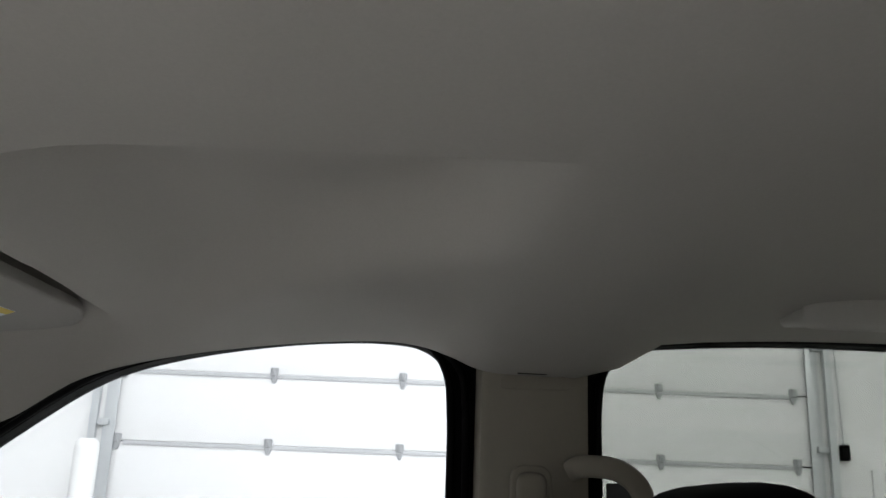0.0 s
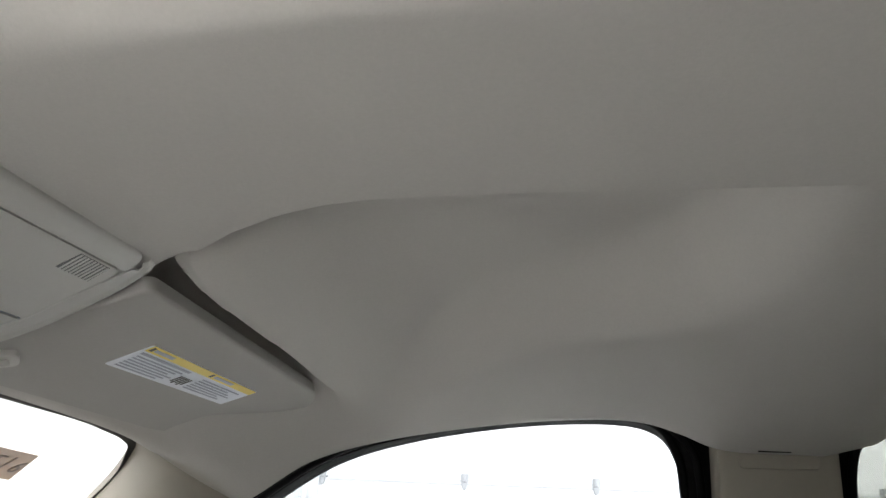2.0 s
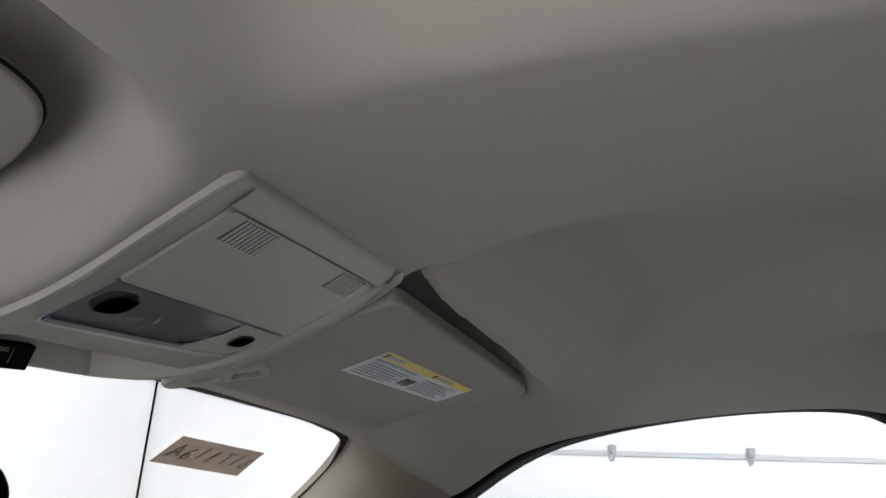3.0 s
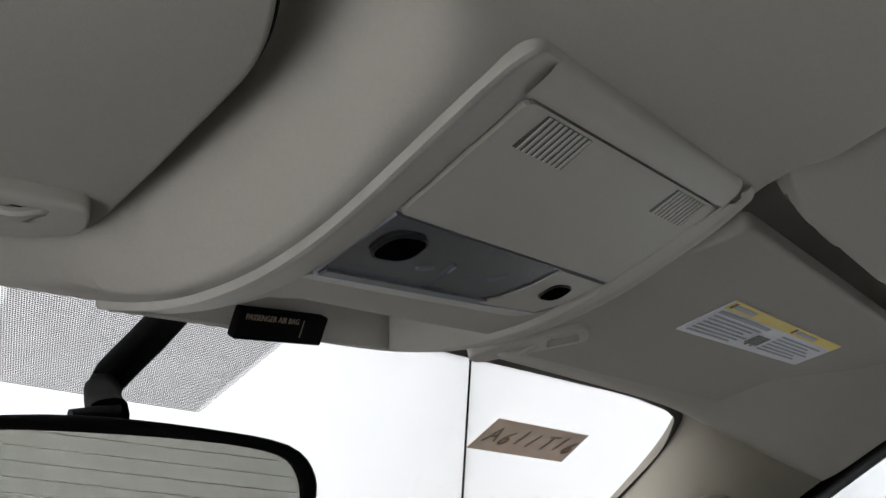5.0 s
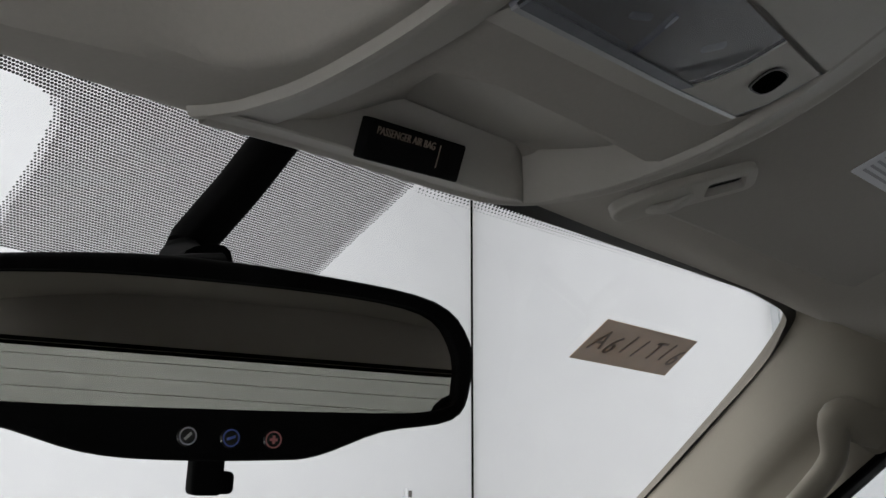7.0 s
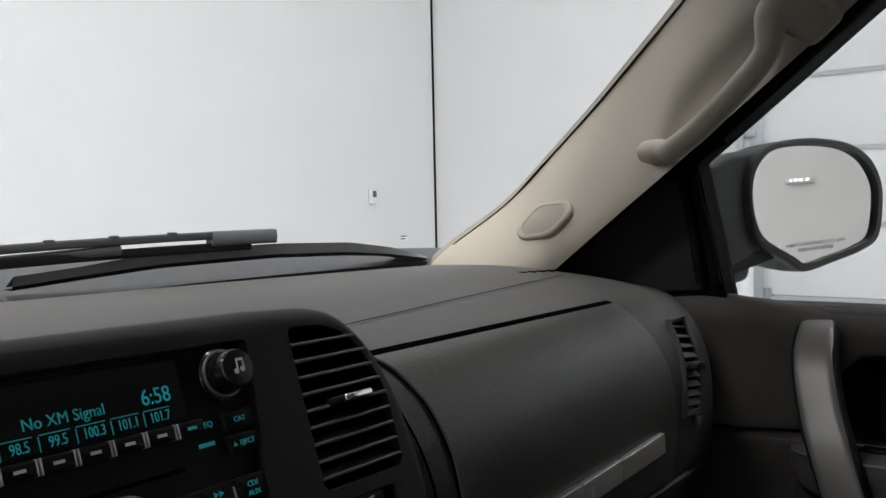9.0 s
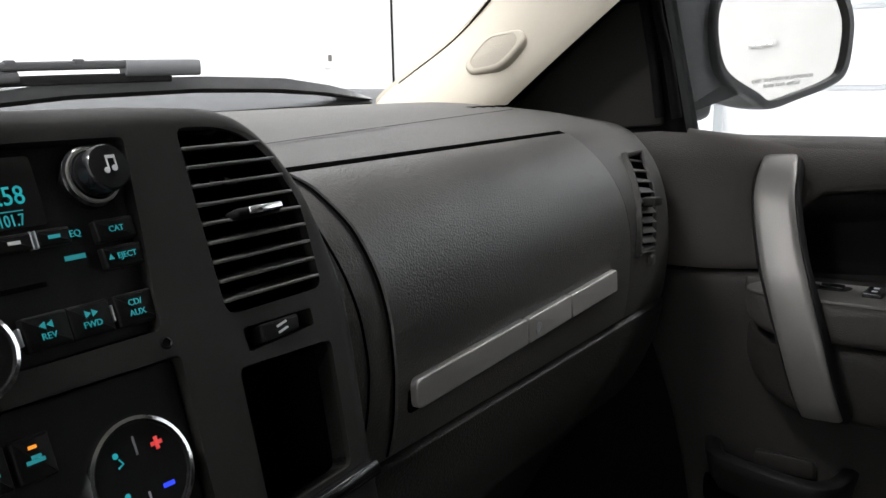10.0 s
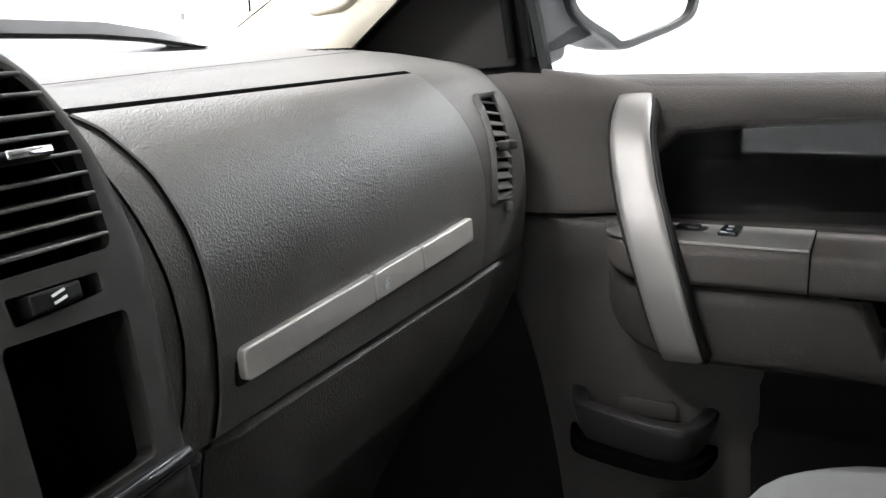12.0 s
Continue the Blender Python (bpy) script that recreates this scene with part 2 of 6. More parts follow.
def round_poly(pts, r=0.004, n=5):
    """Rounds the corners of a polygon; r is one radius or one for each corner."""
    out = []
    k = len(pts)
    for i in range(k):
        p0, p, p2 = Vector(pts[i - 1]), Vector(pts[i]), Vector(pts[(i + 1) % k])
        rr = r[i] if isinstance(r, (list, tuple)) else r
        a, b = (p0 - p), (p2 - p)
        cut = min(rr, a.length * 0.49, b.length * 0.49)
        if cut < 1e-5:
            out.append(p)
            continue
        a, b = p + a.normalized() * cut, p + b.normalized() * cut
        for j in range(n + 1):
            t = j / n
            out.append(a * (1 - t) ** 2 + p * 2 * t * (1 - t) + b * t * t)
    return out


def area2(pts):
    return sum(pts[i - 1][0] * pts[i][1] - pts[i][0] * pts[i - 1][1] for i in range(len(pts)))


def inset(pts, d):
    """Moves a polygon's outline inward by d (outward if negative)."""
    s = 1 if area2(pts) > 0 else -1
    out = []
    k = len(pts)
    for i in range(k):
        a, p, b = Vector(pts[i - 1][:2]), Vector(pts[i][:2]), Vector(pts[(i + 1) % k][:2])
        e = (p - a).normalized() + (b - p).normalized()
        if e.length < 1e-6:
            out.append(p)
            continue
        e.normalize()
        out.append(p + Vector((-e.y, e.x)) * s * d)
    return out


def slab(m, poly, depth, r=0.0, steps=3, bm=None, base=0.0):
    """A solid with the outline poly in the frame m, from base to base + depth, its top edge rounded by r."""
    bm = bm or bmesh.new()
    if area2(poly) < 0:
        poly = list(reversed(poly))
    loops = [[m @ Vector((p[0], p[1], base)) for p in poly], ]
    if r > 0:
        for k in range(steps + 1):
            a = math.pi / 2 * k / steps
            q = inset(poly, r * (1 - math.cos(a)))
            loops.append([m @ Vector((p[0], p[1], base + depth - r + r * math.sin(a))) for p in q])
    else:
        loops.append([m @ Vector((p[0], p[1], base + depth)) for p in poly])
    vs = grid(bm, loops, closed=True)
    bm.faces.new(list(reversed(vs[0])))
    bm.faces.new(vs[-1])
    return bm


def holed(m, outer, holes, depth, back=None, r=0.0, steps=4, bm=None):
    """A face at height 0 of the frame m with holes, whose walls go back by depth; its outer edge rounds off by r and then goes back."""
    bm = bm or bmesh.new()
    if area2(outer) < 0:
        outer = list(reversed(outer))
    top = [bm.verts.new(m @ Vector((p[0], p[1], 0))) for p in inset(outer, r)]
    loops = [top]
    for h in holes:
        loops.append([bm.verts.new(m @ Vector((p[0], p[1], 0))) for p in h])
    edges = []
    for lp in loops:
        edges += [bm.edges.new((lp[i - 1], lp[i])) for i in range(len(lp))]
    nrm = m.to_3x3() @ Vector((0, 0, 1))
    bmesh.ops.triangle_fill(bm, use_beauty=True, use_dissolve=False, edges=edges, normal=nrm)
    prev = top
    for k in range(1, steps + 1 if r > 0 else 1):
        a = math.pi / 2 * k / steps
        q = inset(outer, r * (1 - math.sin(a)))
        cur = [bm.verts.new(m @ Vector((p[0], p[1], -r * (1 - math.cos(a))))) for p in q]
        for i in range(len(cur)):
            bm.faces.new((prev[i - 1], cur[i - 1], cur[i], prev[i]))
        prev = cur
    cur = [bm.verts.new(m @ Vector((p[0], p[1], -(back or depth)))) for p in outer]
    for i in range(len(cur)):
        bm.faces.new((prev[i - 1], cur[i - 1], cur[i], prev[i]))
    for h, lp in zip(holes, loops[1:]):
        low = [bm.verts.new(m @ Vector((p[0], p[1], -depth))) for p in h]
        for i in range(len(low)):
            bm.faces.new((lp[i - 1], lp[i], low[i], low[i - 1]))
    bmesh.ops.recalc_face_normals(bm, faces=bm.faces[:])
    return bm


def box(m, size, r=0.002, bm=None):
    """A box with rounded edges, centred in the frame m."""
    bm = bm or bmesh.new()
    geo = bmesh.ops.create_cube(bm, size=1.0)
    vs = geo["verts"]
    for v in vs:
        v.co = Vector((v.co.x * size[0], v.co.y * size[1], v.co.z * size[2]))
    if r > 0:
        es = {e for v in vs for e in v.link_edges}
        out = bmesh.ops.bevel(bm, geom=list(es), offset=min(r, min(size) * 0.45), segments=3, profile=0.5, affect="EDGES")
        vs = {v for f in out["faces"] for v in f.verts} | {v for v in vs if v.is_valid}
    for v in vs:
        v.co = m @ v.co
    return bm


def sweep(path, section, up=(0, 0, 1), bm=None, caps=True, scale=None):
    """Sweeps a closed 2D section along a path."""
    bm = bm or bmesh.new()
    path = [Vector(p) for p in path]
    rows = []
    for i, p in enumerate(path):
        t = (path[min(i + 1, len(path) - 1)] - path[max(i - 1, 0)]).normalized()
        side = t.cross(Vector(up)).normalized()
        top = side.cross(t).normalized()
        k = scale(i / (len(path) - 1)) if scale else 1.0
        rows.append([p + side * (s[0] * k) + top * (s[1] * k) for s in section])
    vs = grid(bm, rows, closed=True)
    if caps:
        bm.faces.new(list(reversed(vs[0])))
        bm.faces.new(vs[-1])
    bmesh.ops.recalc_face_normals(bm, faces=bm.faces[:])
    return bm


def ring(w, h, n=16, power=2.0):
    """A rounded closed section; power 2 is an ellipse, higher is boxier."""
    out = []
    for i in range(n):
        a = 2 * math.pi * i / n
        c, s = math.cos(a), math.sin(a)
        out.append((w / 2 * math.copysign(abs(c) ** (2 / power), c), h / 2 * math.copysign(abs(s) ** (2 / power), s)))
    return out


def lathe(m, prof, n=32, bm=None, caps=True):
    """Turns a profile of (radius, height) about the frame's third axis."""
    bm = bm or bmesh.new()
    rows = [[m @ Vector((r * math.cos(2 * math.pi * i / n), r * math.sin(2 * math.pi * i / n), z)) for i in range(n)] for r, z in prof]
    vs = grid(bm, rows, closed=True)
    if caps:
        bm.faces.new(vs[-1])
        bm.faces.new(list(reversed(vs[0])))
    bmesh.ops.recalc_face_normals(bm, faces=bm.faces[:])
    return bm


def words(m, text, size, material, parent, name="legend", depth=0.0002, wide=1.0, align="CENTER", shear=0.0):
    """Letters in the built-in font, as a mesh, lying in the frame m."""
    cu = bpy.data.curves.new(name, "FONT")
    cu.body, cu.size, cu.align_x, cu.align_y, cu.extrude = text, size, align, "CENTER", depth
    cu.resolution_u = 3
    cu.shear = shear
    ob = bpy.data.objects.new(name, cu)
    me = bpy.data.meshes.new_from_object(ob)
    bpy.data.objects.remove(ob)
    me.transform(m @ Matrix.Diagonal((wide, 1, 1, 1)))
    me.materials.append(material)
    o = new(name, me)
    o.parent = parent
    return o


def bars(m, spans, h, material, parent, name="print"):
    """Rows of print that cannot be read: bars (x0, x1, y)."""
    bm = bmesh.new()
    for x0, x1, y in spans:
        slab(m, [(x0, y - h / 2), (x1, y - h / 2), (x1, y + h / 2), (x0, y + h / 2)], 0.0002, bm=bm)
    return part(name, bm, material, parent, flat=True)


def lerp_table(t, xs, ys):
    return float(np.interp(t, xs, ys))


def sstep(a, b, x):
    t = min(1.0, max(0.0, (x - a) / (b - a)))
    return t * t * (3 - 2 * t)


XC = 0.05  # the truck's middle line

# ---- the bay round the truck ----
def wall(name, x0, x1, y0, y1, z0, z1, material, label, category="wall"):
    c = pose((x0 + x1) / 2, (y0 + y1) / 2, (z0 + z1) / 2)
    ob = part(name, box(c, (x1 - x0, y1 - y0, z1 - z0), 0), material, flat=True)
    return tagged(ob, label, category, kind="structure")


D_Y0, D_Y1, D_TOP = -3.14, 2.80, 3.10
# The floor is out of view; its pale tone bounces light onto the lining.
wall("floor", X_LEFT, X_RIGHT + 0.2, Y_BACK, Y_FRONT, FLOOR_Z - 0.2, FLOOR_Z, M_CONCRETE, "pale grey painted concrete workshop floor", "floor")
wall("ceiling", X_LEFT, X_RIGHT + 0.2, Y_BACK, Y_FRONT, CEIL_Z, CEIL_Z + 0.2, M_WALL, "white flat workshop ceiling", "ceiling")
wall("wall_north", X_LEFT - 0.2, X_RIGHT - 0.034, Y_FRONT, Y_FRONT + 0.2, FLOOR_Z, CEIL_Z, M_WALL, "smooth white panelled workshop wall")
wall("wall_south", X_LEFT - 0.2, X_RIGHT + 0.2, Y_BACK - 0.2, Y_BACK, FLOOR_Z, CEIL_Z, M_WALL, "smooth white panelled wall behind the truck")
# Unseen wall, greyed to hold back light on the lower dash.
wall("wall_west", X_LEFT - 0.2, X_LEFT, Y_BACK, Y_FRONT, FLOOR_Z, CEIL_Z, M_GREYWALL, "unseen side wall, greyed to cut the light")
wall("wall_east", X_RIGHT, X_RIGHT + 0.2, D_Y1, Y_FRONT, FLOOR_Z, CEIL_Z, M_WALL, "white wall beside the garage door")
wall("wall_east_rear", X_RIGHT, X_RIGHT + 0.2, Y_BACK, D_Y0, FLOOR_Z, CEIL_Z, M_WALL, "white wall beside the garage door")
wall("wall_east_top", X_RIGHT, X_RIGHT + 0.2, D_Y0, D_Y1, D_TOP, CEIL_Z, M_WALL, "white wall above the garage door")
wall("trim", X_RIGHT - 0.034, X_RIGHT - 0.001, Y_FRONT - 0.004, Y_FRONT + 0.02, FLOOR_Z, CEIL_Z, M_DEEP,
     "thin black joint where two wall panels meet", "trim")

door = thing("garage_door", "white sectional garage door with steel hinges", "garage door")
JOINTS = [-0.80, -0.45, 0.135, 0.72, 1.305, 1.89, 2.475, 3.09]
for z0, z1 in zip(JOINTS, JOINTS[1:]):
    bm = box(pose(X_RIGHT + 0.06, (D_Y0 + D_Y1) / 2, (z0 + z1) / 2), (0.05, D_Y1 - D_Y0 - 0.02, z1 - z0 - 0.012), 0.008)
    part("panel", bm, M_GDOOR, door)
    part("joint_strip", box(pose(X_RIGHT + 0.033, (D_Y0 + D_Y1) / 2, z1 - 0.012), (0.022, D_Y1 - D_Y0 - 0.3, 0.034), 0.004), M_STRIPGREY, door,
         "grey steel strip over the joint")
HINGE = bmesh.new()
slab(frame_m((0, 0, 0), (0, 1, 0), (-1, 0, 0)), round_poly([(-0.034, -0.03), (0.034, -0.03), (0.034, 0.03), (0.014, 0.10), (-0.014, 0.10), (-0.034, 0.03)], 0.008), 0.018, 0.004, bm=HINGE)
slab(frame_m((0, 0, 0.0), (0, 1, 0), (-1, 0, 0)), round_poly([(-0.02, -0.03), (0.02, -0.03), (0.02, 0.04), (-0.02, 0.04)], 0.006), 0.034, 0.006, bm=HINGE)
hinge_mesh = None
for z in JOINTS[1:-1]:
    for y in (2.70, 1.46, 0.375, -0.71, -1.80, -2.95):
        if hinge_mesh is None:
            h = part("hinge", HINGE, M_GREYSTRIP, door, "galvanised steel hinge")
            hinge_mesh = h.data
        else:
            h = new("hinge", hinge_mesh)
            h.parent = door
        h.location = (X_RIGHT + 0.032, y, z + 0.03)
for y, s in ((D_Y1 + 0.0, 1), (D_Y0 - 0.0, -1)):
    track = thing("door_track", "galvanised steel vertical door track", "door track", "tracks of the garage door")
    bm = sweep([(X_RIGHT - 0.06, y + s * 0.08, FLOOR_Z), (X_RIGHT - 0.06, y + s * 0.08, 3.2)], [(-0.03, -0.025), (0.03, -0.025), (0.03, 0.025), (0.022, 0.025), (0.022, -0.017), (-0.022, -0.017), (-0.022, 0.025), (-0.03, 0.025)], up=(1, 0, 0))
    part("rail", bm, M_STEEL, track)
    part("jamb_angle", box(pose(X_RIGHT - 0.006, y - s * 0.03, 1.2), (0.01, 0.10, 4.0), 0.001), M_STEEL, track)
    for z in (-0.3, 0.6, 1.45, 2.3):
        part("bracket", box(pose(X_RIGHT - 0.03, y + s * 0.02, z), (0.05, 0.11, 0.05), 0.004), M_STEEL, track)

post = thing("bollard", "white round guard post by the door track", "bollard")
part("post", lathe(pose(6.45, 2.72, FLOOR_Z), [(0.09, 0), (0.09, 2.02), (0.085, 2.06), (0.06, 2.09), (0.0, 2.095)][:4]), M_WALL, post)

thermo = thing("thermostat", "small white wall thermostat with a grey screen", "thermostat")
part("body", box(pose(5.99, Y_FRONT - 0.018, 1.03), (0.085, 0.034, 0.14), 0.012), M_GDOOR, thermo)
part("screen", box(pose(6.0, Y_FRONT - 0.036, 1.05), (0.050, 0.006, 0.06), 0.002), M_INK, thermo, "grey screen")
tag = thing("wall_tag", "small paper tag with dark print on the white wall", "tag")
part("paper", box(pose(6.45, Y_FRONT - 0.003, 0.62), (0.13, 0.004, 0.06), 0.0), M_PAPER, tag, flat=True)
bars(frame_m((6.45, Y_FRONT - 0.006, 0.62), (1, 0, 0), (0, -1, 0)), [(-0.05, 0.05, 0.015), (-0.05, 0.02, -0.012)], 0.012, M_INK, tag)

boxx = thing("switch_box", "small black control box hanging on a cable", "control box")
part("box", box(pose(X_RIGHT - 0.05, -3.32, 1.43), (0.06, 0.07, 0.13), 0.01), M_BLACK, boxx)
part("cable", sweep([(X_RIGHT - 0.05, -3.32, 1.49), (X_RIGHT - 0.045, -3.30, 2.4), (X_RIGHT - 0.03, -3.30, 4.1)], ring(0.012, 0.012, 8), up=(1, 0, 0)), M_STEEL, boxx, "grey cable")
tagged(part("door_1", holed(frame_m((X_RIGHT - 0.03, -4.10, 0.25), (0, 1, 0), (-1, 0, 0)), [(-0.55, -1.05), (0.55, -1.05), (0.55, 1.95), (-0.55, 1.95)],
            [[(-0.46, -1.0), (0.46, -1.0), (0.46, 1.86), (-0.46, 1.86)]], 0.03), M_GDOOR), "white framed side door in the wall", "door", kind="structure")

strip = thing("wall_light", "row of small bright lamps on the white rear wall", "wall light")
part("rail", box(pose(1.92, Y_BACK + 0.02, 1.63), (0.25, 0.04, 0.05), 0.008), M_GDOOR, strip)
for lx, lw in ((1.84, 0.024), (1.885, 0.036), (1.93, 0.036), (1.99, 0.03)):
    part("lamp", box(pose(lx, Y_BACK + 0.045, 1.63), (lw, 0.012, 0.026), 0.003), M_LED, strip, "glowing white lamp")

for lx, ly in LAMP_SPOTS:
    fx = thing("ceiling_light", "white ceiling batten with a bright tube", "ceiling light", "ceiling battens")
    part("housing", box(pose(lx, ly, CEIL_Z - 0.035), (0.36, 2.3, 0.07), 0.01), M_GDOOR, fx)
    part("diffuser", box(pose(lx, ly, CEIL_Z - 0.078), (0.24, 2.2, 0.012), 0.004), M_LED, fx, "glowing white diffuser")

# ---- roof lining ----
ZE = spline([(y, z, 0) for y, z in [(-1.5, 1.19), (-0.9, 1.215), (-0.315, 1.219), (-0.075, 1.210), (-0.025, 1.194), (0.02, 1.168), (0.09, 1.164), (0.155, 1.168), (0.195, 1.183), (0.235, 1.1945), (0.29, 1.197), (0.39, 1.189), (0.515, 1.169), (0.61, 1.141), (0.70, 1.088), (0.76, 1.124), (0.82, 1.158)]], 8)
ZE_Y, ZE_Z = [p.x for p in ZE], [p.y for p in ZE]
XS_Y = [-1.5, 0.2, 0.4, 0.5, 0.56, 0.60, 0.62, 0.65, 0.69, 0.72, 0.765, 0.79, 0.815, 0.86]
XS_X = [-0.092, -0.092, -0.084, -0.074, -0.062, -0.050, -0.040, -0.024, -0.020, -0.018, -0.022, -0.060, -0.20, -0.45]
XE_X = [-0.018, -0.018, -0.010, 0.0, 0.014, 0.022, 0.023, 0.024, 0.023, 0.022, 0.020, 0.006, -0.08, -0.35]
XR_Y = [-1.5, 0.2, 0.35, 0.40, 0.43, 0.46, 0.50, 0.54, 0.57, 0.59, 0.617, 0.65, 0.692, 0.733, 0.78, 0.812, 0.825, 0.836, 0.87]
XR_X = [0.143, 0.143, 0.143, 0.146, 0.152, 0.164, 0.188, 0.220, 0.243, 0.250, 0.251, 0.245, 0.234, 0.226, 0.2225, 0.210, 0.190, 0.13, 0.12]
POD = spline([(y, z, 0) for y, z in [(0.50, 1.241), (0.55, 1.211), (0.58, 1.193), (0.62, 1.169), (0.66, 1.145), (0.69, 1.131), (0.72, 1.1225), (0.76, 1.118), (0.80, 1.119), (0.83, 1.122), (0.90, 1.13)]], 6)
POD_Y, POD_Z = [p.x for p in POD], [p.y for p in POD]


def console_z(x, y):
    """The underside of the overhead console: sloping behind, level in front."""
    return lerp_table(y, POD_Y, POD_Z) + 0.08 * (x - 0.05)


def visor_z(y):
    return 1.186 - 0.28 * (y - 0.633)


def front_y(x):
    y = 0.857 - 0.12 * (x - XC) ** 2
    a = abs(x - XC) - 0.598
    return y if a < 0 else y - a * 2.09


def low_z(x, y):
    """The underside of the middle spine of the lining."""
    a = 1.208 + 0.05 * sstep(0.15, -0.35, y)
    b = console_z(x, y) + 0.004
    z = a + (b - a) * sstep(0.53, 0.60, y)
    return z + 0.022 * sstep(0.832, 0.860, y)


def high_z(x, y):
    """The lining beside the spine: raised pockets in front, one level with the spine behind them."""
    d = abs(x - XC)
    xa = lerp_table(y, [0.15, 0.229, 0.367, 0.45, 0.52, 0.56], [0.29, 0.33, 0.42, 0.52, 0.64, 0.70])
    deep = min(1.0, max(0.0, (y - 0.140) / 0.074)) ** 1.6 * (1 - sstep(xa - 0.04, xa + 0.075, d + XC))
    base = 1.208 + 0.05 * sstep(0.15, -0.35, y)
    edge = lerp_table(y, ZE_Y, ZE_Z)
    wide = 0.65 - 0.055 * sstep(0.70, 0.815, y)
    u = min(1.0, max(0.0, (d - 0.15) / (wide - 0.15)))
    p = 2.2 + 5.0 * sstep(0.47, 0.59, y)
    z = base + (0.054 if x > XC else 0.078) * deep
    over = visor_z(y) + 0.046 + 0.04 * sstep(0.625, 0.595, y) * sstep(0.60, 0.54, x) - 0.034 * sstep(0.60, 0.70, y) * (1.0 if x > XC else 0.0) - 0.010 * sstep(0.40, 0.60, d) * (1 - sstep(0.60, 0.72, y))
    if x < XC:
        over = visor_z(y) + 0.050
    over = over + (1.157 - over) * sstep(0.775, 0.83, y)
    step = 0.5765 - 0.037 * (x - 0.24) if x > XC else 0.596
    z += (visor_z(step) + 0.004 - z) * sstep(0.42, step - 0.004, y) * (1 - 0.25 * sstep(0.5, 0.62, d))
    fade = sstep(0.525, 0.59, d)
    edge_w = 0.0 if x > XC else 0.013
    inside = sstep(step - 0.002 - edge_w, step + 0.003 + edge_w, y) * (1 - fade) + sstep(step - 0.03, step + 0.07, y) * fade
    z = z + (over - z) * inside
    z += 0.045 * math.exp(-max(0.0, x - lerp_table(y, XR_Y, XR_X)) / 0.024) * sstep(0.165, 0.218, y) * (1 - sstep(0.567, 0.58, y)) * (1.0 if x > XC else 0.0)
    return z - (z - edge) * u ** p


def liner_z(x, y, spine):
    s = sstep(lerp_table(y, XS_Y, XS_X), lerp_table(y, XS_Y, XE_X), x) * spine
    s *= 1 - sstep(0.05, 0.125, x) * sstep(0.735, 0.75, y)
    hi = high_z(x, y)
    return hi + (min(low_z(x, y), hi) - hi) * s


def liner_rows():
    ys = sorted(set([-1.35 + 0.05 * i for i in range(29)] + [0.05 + 0.007 * i for i in range(116)] + [0.562 + 0.002 * i for i in range(34)]))
    rows = []
    for yn in ys:
        x0, x1, xr = lerp_table(yn, XS_Y, XS_X), lerp_table(yn, XS_Y, XE_X), lerp_table(yn, XR_Y, XR_X)
        knots = [(-0.60, 30), (x0 - 0.006, 18), (x1 + 0.004, 16), (xr, 1), (xr + 0.003, 44), (0.70, 0)]
        xs = []
        for (a, n), (b, _) in zip(knots, knots[1:]):
            xs += [a + (b - a) * k / n for k in range(n)]
        xs.append(0.70)
        row = []
        for x in xs:
            yf = front_y(x)
            y = yn if yn < 0.5 else 0.5 + (yn - 0.5) * (yf - 0.5) / 0.362
            z = liner_z(x, y, 1.0 if x <= xr + 1e-6 else 0.0)
            row.append(Vector((x, y, z)))
        row = [row[0] + Vector((-0.03, 0, 0.02))] + row + [row[-1] + Vector((0.03, 0, 0.02))]
        rows.append(row)
    return rows


bm = bmesh.new()
grid(bm, liner_rows())
bmesh.ops.recalc_face_normals(bm, faces=bm.faces[:])
tagged(part("headliner", bm, M_LINER), "grey woven fabric headliner with raised visor pockets", "headliner", kind="structure")
tagged(part("cab_roof", box(pose(XC, -0.25, 1.33), (1.5, 2.3, 0.03), 0.01), M_BODY), "silver painted steel cab roof", "roof", kind="structure")


# ---- windscreen ----
def glass_y(x, z):
    s = 1.119 - z
    return 0.916 - 0.12 * (x - XC) ** 2 + 1.62 * s - 1.1 * s * s


def on_glass(x, z, d=0.0):
    """A point on the windscreen, d metres towards the cab."""
    return Vector((x, glass_y(x, z), z)) + Vector((0, -0.515, -0.857)) * d


bm = bmesh.new()
grid(bm, [[on_glass(-0.80 + 1.70 * i / 30, 0.775 + 0.41 * j / 24) for i in range(31)] for j in range(25)])
ws = thing("windscreen", "clear laminated windscreen with a dotted black border", "windscreen", kind="structure")
pane = part("pane", bm, M_WSGLASS, ws)
pane.visible_shadow = False
LOWB = lambda x: lerp_table(abs(x - XC), [0, 0.10, 0.19, 0.34, 0.48, 0.66], [0.802, 0.806, 0.8110, 0.8185, 0.8202, 0.8215])
WS_EDGE = [(0.60, 1.1605), (0.642, 1.157), (0.675, 1.147), (0.726, 1.109), (0.782, 1.011), (0.799, 0.93), (0.797, 0.89), (0.765, 0.843)]
edge2 = [(0.07, 1.1545), (0.20, 1.1585), (0.38, 1.1615), (0.54, 1.1625)] + WS_EDGE
edge = [Vector(p) for p in spline([(a, b, 0) for a, b in edge2], 6)]
rows = [[], []]
for i, p in enumerate(edge):
    t = (edge[min(i + 1, len(edge) - 1)] - edge[max(i - 1, 0)]).normalized()
    nrm = Vector((-t.y, t.x, 0))
    inner, outer = p - nrm * 0.0052, p + nrm * 0.022
    rows[0].append(on_glass(inner.x, inner.y, 0.003))
    rows[1].append(on_glass(outer.x, outer.y, 0.003))
